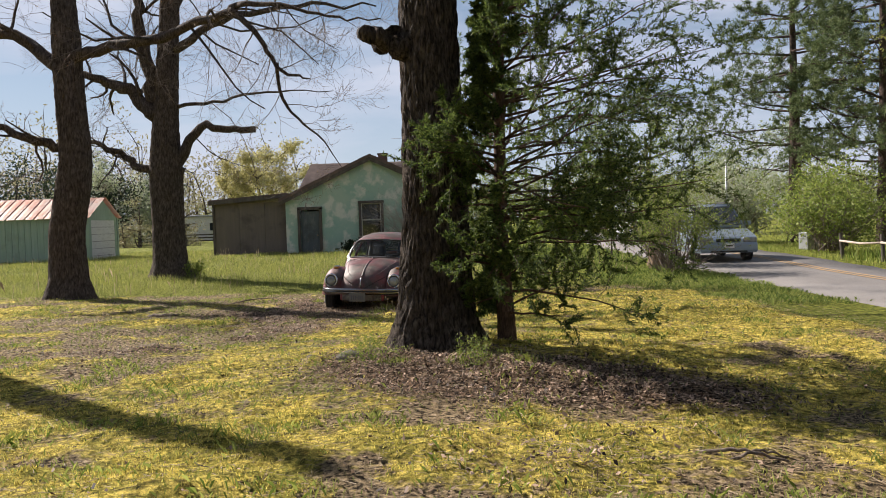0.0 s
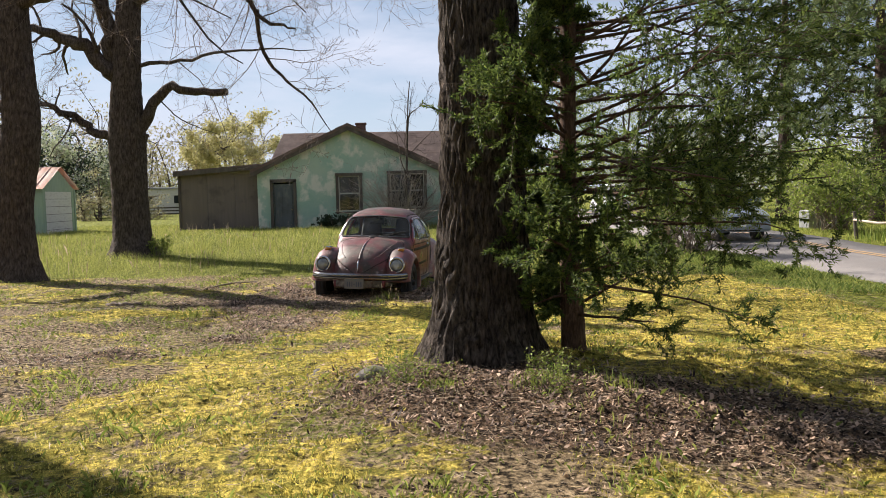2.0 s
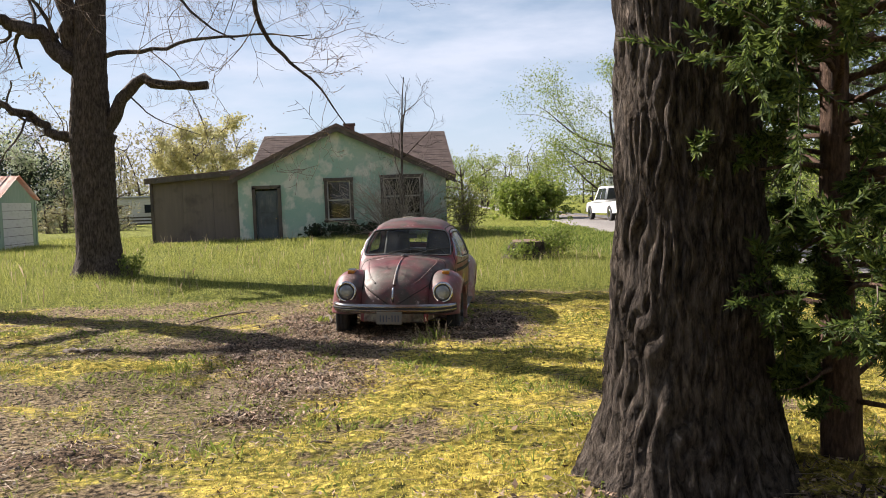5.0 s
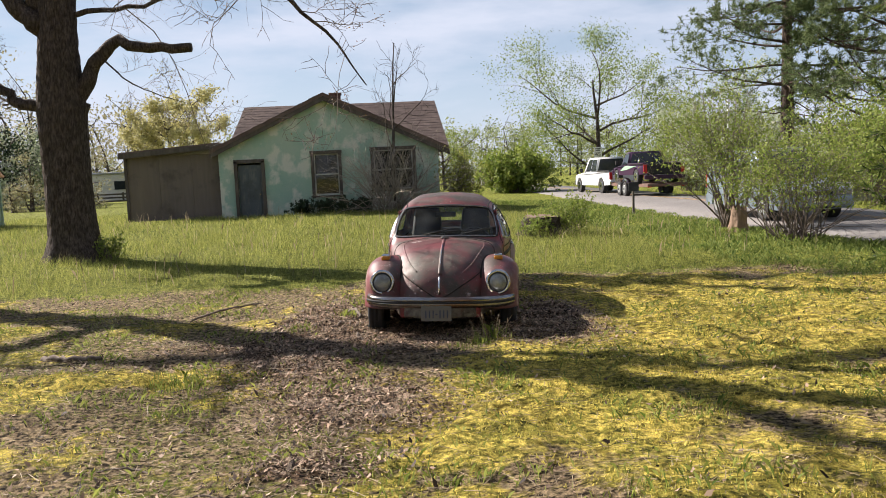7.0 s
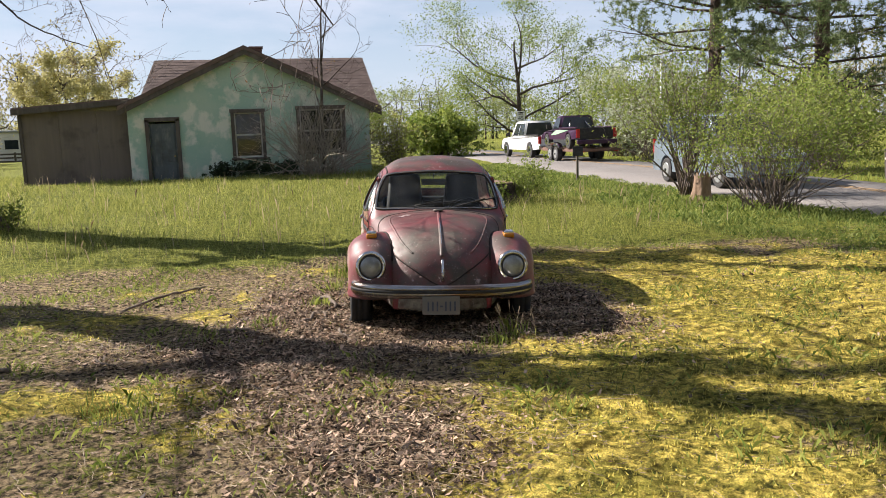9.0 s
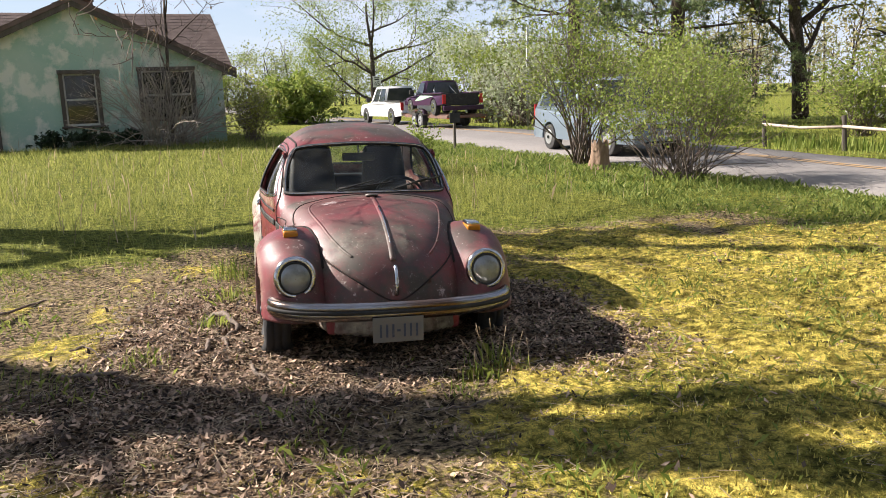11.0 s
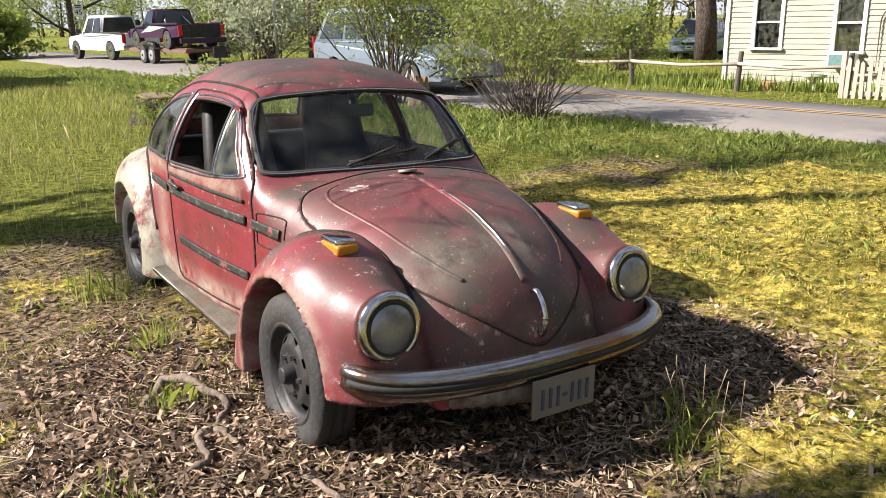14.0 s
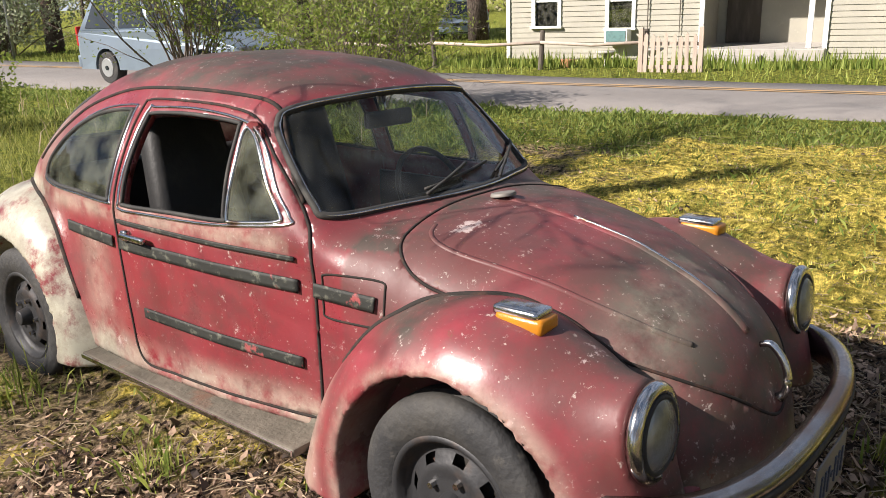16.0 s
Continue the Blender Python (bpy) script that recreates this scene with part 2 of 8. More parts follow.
def vnoise(x, y, scale, seed=0):
    """Soft value noise on a plane, 0 to 1, for arrays."""
    g = np.random.default_rng(seed).random((256, 256))
    x, y = np.asarray(x) / scale, np.asarray(y) / scale
    xi, yi = np.floor(x).astype(int), np.floor(y).astype(int)
    fx, fy = smooth01(x - xi), smooth01(y - yi)
    a, b = g[xi % 256, yi % 256], g[(xi + 1) % 256, yi % 256]
    c, d = g[xi % 256, (yi + 1) % 256], g[(xi + 1) % 256, (yi + 1) % 256]
    return (a * (1 - fx) + b * fx) * (1 - fy) + (c * (1 - fx) + d * fx) * fy


OAK = (-0.10, 8.55)


def road_edges(y):
    """The near edge, the line and the far edge of the road at y."""
    ys = [-60, 0, 14, 20, 27, 37, 45, 52, 75, 110, 200]
    return (np.interp(y, ys, [6.0, 6.6, 6.8, 6.8, 7.1, 7.6, 8.2, 9.0, 10.6, 13, 20]),
            np.interp(y, ys, [8.2, 8.6, 8.9, 9.4, 10.4, 11.2, 11.5, 12.0, 13.2, 16, 23]),
            np.interp(y, ys, [9.6, 10.0, 10.2, 10.9, 12.0, 13.0, 13.5, 14.1, 15.2, 18.5, 26]))


def ground_z(x, y):
    x, y = np.asarray(x, float), np.asarray(y, float)
    near, _, far = road_edges(y)
    z = 0.28 * smooth01((y - 18) / 20) * smooth01((5 - x) / 5)
    z = z + 0.20 * np.exp(-(((x - 0.3) / 1.9) ** 2 + ((y - 8.2) / 1.7) ** 2))
    rough = 0.05 * (vnoise(x, y, 0.9, 1) - 0.5) + 0.035 * (vnoise(x, y, 0.33, 2) - 0.5) + 0.09 * (vnoise(x, y, 3.1, 3) - 0.5)
    flat = smooth01((near - 0.2 - x) / 1.2) + smooth01((x - far - 0.2) / 1.2)
    z = z + rough * np.clip(flat, 0, 1)
    z = z - 0.02 * (1 - np.clip(flat, 0, 1))
    return z


def gz(x, y):
    return float(ground_z(x, y))


# ---- ground ----
def ground_material():
    m = bpy.data.materials.new("lawn")
    m.use_nodes = True
    nt = m.node_tree
    n, l = nt.nodes, nt.links
    b = n["Principled BSDF"]
    b.inputs["Roughness"].default_value, b.inputs["Specular IOR Level"].default_value = 0.95, 0.1
    at = n.new("ShaderNodeAttribute")
    at.attribute_name = "cover"
    sp = n.new("ShaderNodeSeparateColor")
    l.new(at.outputs["Color"], sp.inputs["Color"])
    tc = n.new("ShaderNodeTexCoord")

    def noise_tex(scale, detail=6, rough=0.6):
        no = n.new("ShaderNodeTexNoise")
        no.inputs["Scale"].default_value, no.inputs["Detail"].default_value, no.inputs["Roughness"].default_value = scale, detail, rough
        l.new(tc.outputs["Object"], no.inputs["Vector"])
        return no.outputs["Fac"]

    def two(a, c, scale, lo=0.35, hi=0.65):
        r = n.new("ShaderNodeValToRGB")
        r.color_ramp.elements[0].position, r.color_ramp.elements[1].position = lo, hi
        r.color_ramp.elements[0].color, r.color_ramp.elements[1].color = (*a, 1), (*c, 1)
        l.new(noise_tex(scale), r.inputs["Fac"])
        return r.outputs["Color"]

    def blend(fac, a, c, sharp, scale):
        # the border between two covers breaks up along fine noise
        ad = n.new("ShaderNodeMath")
        ad.operation = "ADD"
        l.new(fac, ad.inputs[0])
        l.new(noise_tex(scale), ad.inputs[1])
        mr = n.new("ShaderNodeMapRange")
        mr.inputs["From Min"].default_value, mr.inputs["From Max"].default_value = 1.0 - sharp, 1.0 + sharp
        l.new(ad.outputs["Value"], mr.inputs["Value"])
        mx = n.new("ShaderNodeMix")
        mx.data_type = "RGBA"
        l.new(mr.outputs["Result"], mx.inputs["Factor"])
        l.new(a, mx.inputs["A"])
        l.new(c, mx.inputs["B"])
        return mx.outputs["Result"]

    soil = two((0.030, 0.022, 0.013), (0.52, 0.40, 0.25), 24, 0.40, 0.62)
    litter = two((0.014, 0.010, 0.007), (0.36, 0.25, 0.17), 30, 0.40, 0.64)
    grass = two((0.055, 0.075, 0.012), (0.30, 0.32, 0.06), 11)
    moss = blend(noise_tex(1.5), two((0.07, 0.075, 0.015), (0.46, 0.42, 0.08), 13, 0.38, 0.60), two((0.13, 0.10, 0.015), (0.86, 0.70, 0.17), 10, 0.36, 0.56), 0.10, 19)
    c = blend(sp.outputs["Blue"], soil, grass, 0.10, 16)
    c = blend(sp.outputs["Red"], c, moss, 0.10, 8)
    c = blend(sp.outputs["Green"], c, litter, 0.10, 12)
    grit = n.new("ShaderNodeValToRGB")
    grit.color_ramp.elements[0].position, grit.color_ramp.elements[1].position = 0.36, 0.62
    grit.color_ramp.elements[0].color, grit.color_ramp.elements[1].color = (0.45, 0.43, 0.41, 1), (1.38, 1.35, 1.28, 1)
    l.new(noise_tex(95, 5, 0.7), grit.inputs["Fac"])
    mg = n.new("ShaderNodeMix")
    mg.data_type, mg.blend_type = "RGBA", "MULTIPLY"
    mg.inputs["Factor"].default_value = 0.7
    l.new(c, mg.inputs["A"])
    l.new(grit.outputs["Color"], mg.inputs["B"])
    c = mg.outputs["Result"]
    clods = n.new("ShaderNodeValToRGB")
    clods.color_ramp.elements[0].position, clods.color_ramp.elements[1].position = 0.40, 0.56
    clods.color_ramp.elements[0].color, clods.color_ramp.elements[1].color = (0.45, 0.42, 0.38, 1), (1.30, 1.28, 1.22, 1)
    l.new(noise_tex(19, 8, 0.7), clods.inputs["Fac"])
    mc = n.new("ShaderNodeMix")
    mc.data_type, mc.blend_type = "RGBA", "MULTIPLY"
    mc.inputs["Factor"].default_value = 0.55
    l.new(c, mc.inputs["A"])
    l.new(clods.outputs["Color"], mc.inputs["B"])
    c = mc.outputs["Result"]
    l.new(c, b.inputs["Base Color"])
    bp = n.new("ShaderNodeBump")
    bp.inputs["Strength"].default_value, bp.inputs["Distance"].default_value = 1.0, 0.08
    l.new(noise_tex(45, 9, 0.78), bp.inputs["Height"])
    l.new(bp.outputs["Normal"], b.inputs["Normal"])
    return m


def blob(x, y, cx, cy, rx, ry, turn=0.0):
    c, s = math.cos(radians(turn)), math.sin(radians(turn))
    u, v = (x - cx) * c + (y - cy) * s, -(x - cx) * s + (y - cy) * c
    return np.exp(-((u / rx) ** 2 + (v / ry) ** 2))


def covers(x, y):
    """How much moss, leaf litter and grass grows at a place, each 0 to 1."""
    n1, n2, n3 = vnoise(x, y, 1.7, 11), vnoise(x, y, 0.6, 12), vnoise(x, y, 2.6, 13)
    field = smooth01((y - 17.2 + 1.2 * (n1 - 0.5) + 0.10 * x) / 2.0)
    verge = smooth01((x - 3.6 - 0.25 * (y - 8) * (y < 16) + 1.0 * (n1 - 0.5)) / 1.0) * (y > -50) * (y > 13)
    verge = np.maximum(verge, smooth01((x - 4.9 + 0.8 * (n1 - 0.5)) / 0.8))
    moss = 0.22 + 0.55 * n1 + 0.55 * (n2 - 0.5) + 0.42 * (vnoise(x, y, 0.28, 17) - 0.5)
    moss = moss + 0.40 * blob(x, y, 1.4, 13.2, 2.6, 3.6) - 0.28 * blob(x, y, -4.2, 12.5, 2.2, 3.2) - 0.25 * blob(x, y, -3.2, 17, 2.2, 2.5) + 0.55 * blob(x, y, -3.4, 15.4, 0.8, 0.3) + 0.6 * blob(x, y, -4.2, 13.2, 1.0, 0.25) + 0.5 * blob(x, y, -0.4, 12.9, 0.7, 0.5)
    moss = moss + 0.35 * blob(x, y, -0.9, 11.3, 1.0, 0.9) + 0.35 * blob(x, y, -2.9, 6.8, 2.0, 1.3) + 0.25 * blob(x, y, -1.6, 5.4, 1.6, 0.8) + 0.25 * blob(x, y, 4, 10.5, 2.5, 3) + 0.25 * blob(x, y, 0.2, 5.2, 1.6, 0.8)
    litter = 0.80 * blob(x, y, -1.9, 14.2, 0.95, 0.95) + 0.85 * blob(x, y, -2.5, 15.0, 0.6, 2.0, -10) + 0.6 * blob(x, y, -0.9, 14.4, 0.7, 0.45) + 0.75 * blob(x, y, 0.6, 7.0, 1.9, 0.8, -12) + 0.75 * blob(x, y, -2.3, 11.9, 0.8, 1.0, -30) + 0.6 * blob(x, y, -2.55, 10.65, 0.5, 0.3) + 0.5 * blob(x, y, -4.3, 9.85, 0.8, 0.25)
    litter = litter + 0.8 * blob(x, y, -0.5, 7.95, 0.9, 0.55) + 0.9 * blob(x, y, 0.9, 6.9, 1.5, 0.6, -15) + 0.5 * blob(x, y, -3.4, 10.0, 1.2, 0.5) + 0.4 * blob(x, y, -3.6, 14.1, 1.6, 0.7) + 0.85 * blob(x, y, -0.25, 14.7, 0.6, 1.3) + 0.35 * blob(x, y, 1.2, 4.6, 2.0, 0.8) + 0.35 * (n2 - 0.55)
    grass = 0.18 + 0.65 * n3 * n1 + 0.25 * (n2 - 0.5) + 0.35 * blob(x, y, -1.2, 7.2, 1.6, 1.2)
    wild = np.maximum(field, verge)
    moss, litter, grass = moss * (1 - wild), litter * (1 - wild), np.maximum(grass, wild)
    out = smooth01((np.hypot(x, y - 10) - 60) / 40)
    return np.clip(moss, 0, 1), np.clip(litter, 0, 1), np.clip(np.maximum(grass, out), 0, 1), wild


def surf_z(x, y):
    """The lawn's own height, with the moss in cushions and the litter in small heaps."""
    mo, li, _, wild = covers(x, y)
    hump = vnoise(x, y, 0.19, 5) ** 1.4 * 0.060 + vnoise(x, y, 0.085, 6) * 0.016
    heap = vnoise(x, y, 0.24, 8) ** 2 * 0.05 + vnoise(x, y, 0.10, 9) * 0.014
    near = (np.hypot(x, y - 10) < 14) * (1 - wild)
    return ground_z(x, y) + near * (np.clip(mo * 1.5 - 0.3, 0, 1) * hump + np.clip(li * 1.2, 0.25, 1) * heap * 0.6)


def build_ground():
    def axis(a, b, step, far):
        mid = np.arange(a, b + step / 2, step)
        g = np.geomspace(step * 2, far, 40)
        return np.concatenate([a - g[::-1], mid, b + g])
    xs, ys = axis(-7.0, 6.0, 0.06, 2500), axis(3.0, 18.5, 0.06, 2500)
    x, y = np.meshgrid(xs, ys, indexing="ij")
    mo, li, gr, wild = covers(x, y)
    z = surf_z(x, y) - 0.3 * smooth01((x - 12.5) / 5) * (y < 60)
    v = np.stack([x, y, z], -1).reshape(-1, 3).astype(np.float32)
    k1, k2 = x.shape
    i, j = np.meshgrid(np.arange(k1 - 1), np.arange(k2 - 1), indexing="ij")
    q = np.stack([i * k2 + j, (i + 1) * k2 + j, (i + 1) * k2 + j + 1, i * k2 + j + 1], -1).reshape(-1, 4).astype(np.int32)
    me = bpy.data.meshes.new("ground")
    me.vertices.add(len(v))
    me.vertices.foreach_set("co", v.ravel())
    me.loops.add(q.size)
    me.loops.foreach_set("vertex_index", q.ravel())
    me.polygons.add(len(q))
    me.polygons.foreach_set("loop_start", np.arange(0, q.size, 4, dtype=np.int32))
    me.update(calc_edges=True)
    me.shade_smooth()
    a = me.attributes.new("cover", "FLOAT_COLOR", "POINT")
    a.data.foreach_set("color", np.stack([mo, li, gr, np.ones_like(mo)], -1).reshape(-1).astype(np.float32))
    me.materials.append(ground_material())
    return tagged(new("ground", me), "lawn of yellow moss, grass and leaf litter", "ground", kind="structure")


build_ground()

asphalt = material("asphalt", (0.155, 0.14, 0.13), 0.9, spots=(((0.195, 0.18, 0.17), 0.5, 0.35, 0.7, 0.8), ((0.10, 0.10, 0.10), 3, 0.55, 0.75, 0.6), ((0.34, 0.32, 0.30), 90, 0.5, 0.7, 0.5)), bump=0.3, bump_scale=120)
line_paint = material("line_paint", (0.42, 0.26, 0.11), 0.8, spots=(((0.2, 0.17, 0.14), 6, 0.4, 0.7, 0.8),), bump=0.1)


def build_road():
    ys = np.concatenate([np.arange(-60, 60, 1.0), np.arange(60, 202, 4.0)])
    near, mid, far = road_edges(ys)
    v, f = [], []
    for i, y in enumerate(ys):
        w = 0.06 * math.sin(y * 1.7) + 0.05 * math.sin(y * 4.1)
        for x, z in ((near[i] + w - 0.05, -0.10), (near[i] + w, 0.012), ((near[i] + mid[i]) / 2, 0.03), (mid[i], 0.045), (far[i] - w, 0.012), (far[i] - w + 0.05, -0.10)):
            v.append((x, y, z))
        if i:
            f += [((i - 1) * 6 + k, (i - 1) * 6 + k + 1, i * 6 + k + 1, i * 6 + k) for k in range(5)]
    road = tagged(mesh_object("road", v, f, asphalt), "worn grey asphalt country road", "road", kind="structure")
    for off in (-0.14, 0.06):
        v, f = [], []
        for i, y in enumerate(ys):
            v += [(mid[i] + off, y, 0.052), (mid[i] + off + 0.10, y, 0.052)]
            if i:
                f.append((2 * i - 2, 2 * i - 1, 2 * i + 1, 2 * i))
        mesh_object("line", v, f, line_paint, road, "faded yellow centre line")
    return road


build_road()

# ---- green house ----
door_paint = material("blue_grey_door_paint", (0.085, 0.10, 0.105), 0.7, spots=(((0.20, 0.20, 0.18), 7, 0.52, 0.7, 0.7, (1, 1, 0.3)), ((0.05, 0.05, 0.045), 2, 0.5, 0.7, 0.7)), bump=0.2)
plaster = material("green_plaster", (0.36, 0.455, 0.37), 0.9, spots=(((0.27, 0.41, 0.33), 0.6, 0.42, 0.62, 0.9), ((0.64, 0.62, 0.54), 1.3, 0.50, 0.58, 0.75), ((0.28, 0.42, 0.34), 2.6, 0.52, 0.62, 0.6, (1, 1, 0.5)), ((0.26, 0.25, 0.21), 0.9, 0.62, 0.8, 0.6, (1, 1, 0.5)), ((0.62, 0.62, 0.56), 7, 0.6, 0.75, 0.4)), bump=0.25, bump_scale=25)
plywood = material("grey_plywood", (0.14, 0.115, 0.095), 0.9, spots=(((0.17, 0.14, 0.115), 2.0, 0.4, 0.7, 0.8, (4, 4, 0.3)), ((0.05, 0.045, 0.04), 1.3, 0.55, 0.75, 0.7)), bump=0.2, bump_scale=30)
shingle_mat = material("brown_shingle", (0.115, 0.08, 0.068), 0.95, spots=(((0.18, 0.13, 0.11), 3, 0.4, 0.7, 0.7), ((0.07, 0.05, 0.045), 1, 0.5, 0.7, 0.6)), bump=0.4, bump_scale=80)
dark_wood = material("dark_weathered_wood", (0.075, 0.062, 0.05), 0.85, spots=(((0.14, 0.12, 0.10), 5, 0.45, 0.7, 0.7, (1, 1, 0.2)),), bump=0.3)
pale_wood = material("pale_painted_wood", (0.45, 0.44, 0.40), 0.8, spots=(((0.20, 0.18, 0.15), 6, 0.5, 0.7, 0.7, (1, 1, 0.3)),), bump=0.25)
dim_glass = glass("dim_glass", clear=0.5, dirty=0.25)
brick_mat = material("chimney_brick", (0.16, 0.09, 0.07), 0.95, spots=(((0.08, 0.06, 0.05), 6, 0.4, 0.7, 0.7),), bump=0.5)
inside_dark = material("dim_interior", (0.10, 0.095, 0.085), 0.9, spots=(((0.05, 0.05, 0.045), 2, 0.4, 0.7, 0.8),), bump=0)


def wall_with_holes(outline, holes, depth, mat, parent, name="wall", m=Matrix(), label=""):
    """A wall standing in x and z, with rectangular openings right through it; its top follows the outline's height at x."""
    xs = sorted({x for h in holes for x in (h[0], h[2])} | {x for x, _ in outline})
    tops = sorted((x, z) for x, z in outline if z > outline[0][1] + 0.01)
    bottom = outline[0][1]
    bm = bmesh.new()
    for a, b in zip(xs, xs[1:]):
        if b - a < 1e-6:
            continue
        za, zb = (float(np.interp(q, [p[0] for p in tops], [p[1] for p in tops])) for q in (a, b))
        mine = sorted((h for h in holes if h[0] < b - 1e-6 and h[2] > a + 1e-6), key=lambda h: h[1])
        cuts, lo = [], (bottom, bottom)
        for h in mine:
            cuts.append((lo, (h[1], h[1])))
            lo = (h[3], h[3])
        cuts.append((lo, (za, zb)))
        for (l1, l2), (h1, h2) in cuts:
            if h1 - l1 < 1e-4 and h2 - l2 < 1e-4:
                continue
            p = [(a, l1), (b, l2), (b, h2), (a, h1)]
            v = [bm.verts.new(m @ Vector((x, y, z))) for y in (0, depth) for x, z in p]
            for idx in ((0, 1, 2, 3), (7, 6, 5, 4), (0, 4, 5, 1), (1, 5, 6, 2), (2, 6, 7, 3), (3, 7, 4, 0)):
                bm.faces.new([v[i] for i in idx])
    bmesh.ops.remove_doubles(bm, verts=bm.verts, dist=1e-4)
    bmesh.ops.recalc_face_normals(bm, faces=list(bm.faces))
    return part(name, bm, mat, parent, label)


def sash_window(parent, x0, z0, x1, z1, y, frame_mat, trim_mat, m=Matrix(), broken=False):
    """A double-hung window in a wall along x: casing, two sashes and their panes."""
    w = part("window", boxes((x0 - 0.05, y - 0.03, (z0 + z1) / 2, 0.11, 0.10, z1 - z0 + 0.2), (x1 + 0.05, y - 0.03, (z0 + z1) / 2, 0.11, 0.10, z1 - z0 + 0.2),
                             ((x0 + x1) / 2, y - 0.035, z1 + 0.05, x1 - x0 + 0.26, 0.11, 0.12), bevel=0.006), trim_mat, parent, "window with a dark weathered casing")
    part("window_sill", boxes(((x0 + x1) / 2, y - 0.06, z0 - 0.04, x1 - x0 + 0.3, 0.17, 0.06), bevel=0.008), trim_mat, w)
    zm = (z0 + z1) / 2
    for a, b, yy in ((zm - 0.02, z1, y + 0.03), (z0, zm + 0.02, y + 0.07)):
        part("window_frame", boxes((x0 + 0.025, yy, (a + b) / 2, 0.05, 0.035, b - a), (x1 - 0.025, yy, (a + b) / 2, 0.05, 0.035, b - a),
                                   ((x0 + x1) / 2, yy, a + 0.025, x1 - x0 - 0.1, 0.035, 0.05), ((x0 + x1) / 2, yy, b - 0.025, x1 - x0 - 0.1, 0.035, 0.05)), frame_mat, w)
        part("pane", boxes(((x0 + x1) / 2, yy, (a + b) / 2, x1 - x0 - 0.1, 0.006, b - a - 0.1)), dim_glass, w)
    return w


def roof_slab(pts, thick, mat, parent, name="roof", label=""):
    """A sloped slab from four corners of its top, eave first (a, b along the eave; c, d along the ridge)."""
    bm = bmesh.new()
    a = [bm.verts.new(p) for p in pts]
    b = [bm.verts.new((p[0], p[1], p[2] - thick)) for p in pts]
    for idx in ((0, 1, 2, 3),):
        bm.faces.new([a[i] for i in idx])
        bm.faces.new([b[i] for i in reversed(idx)])
    for i in range(4):
        j = (i + 1) % 4
        bm.faces.new((a[i], b[i], b[j], a[j]))
    bmesh.ops.recalc_face_normals(bm, faces=list(bm.faces))
    return part(name, bm, mat, parent, label)


def shingle_courses(pts, parent, mat, rows, lift=0.012):
    """Overlapping shingle courses with ragged tabs on a slope, as joined geometry."""
    a, b, c, d = (np.array(p, float) for p in pts)
    g = np.random.default_rng(3)
    quads = []
    nrm = np.cross(b - a, d - a)
    nrm /= np.linalg.norm(nrm)
    if nrm[2] < 0:
        nrm = -nrm
    for r in range(rows):
        t0, t1 = r / rows, (r + 1.35) / rows
        l0, r0, l1, r1 = a + (d - a) * t0, b + (c - b) * t0, a + (d - a) * min(t1, 1), b + (c - b) * min(t1, 1)
        n = max(2, int(np.linalg.norm(r0 - l0) / 0.30))
        off = 0.5 * (r % 2) / n
        for i in range(n):
            u0, u1 = max(0, i / n + off - 0.003), min(1, (i + 1) / n + off - 0.02 / n)
            h = lift * (1 + 0.5 * g.random())
            quads.append([l0 + (r0 - l0) * u0 + nrm * h, l0 + (r0 - l0) * u1 + nrm * h, l1 + (r1 - l1) * u1 + nrm * 0.004, l1 + (r1 - l1) * u0 + nrm * 0.004])
    ob = sheets(np.array(quads), "shingles", mat, parent)
    return tagged(ob, kind="stuff")


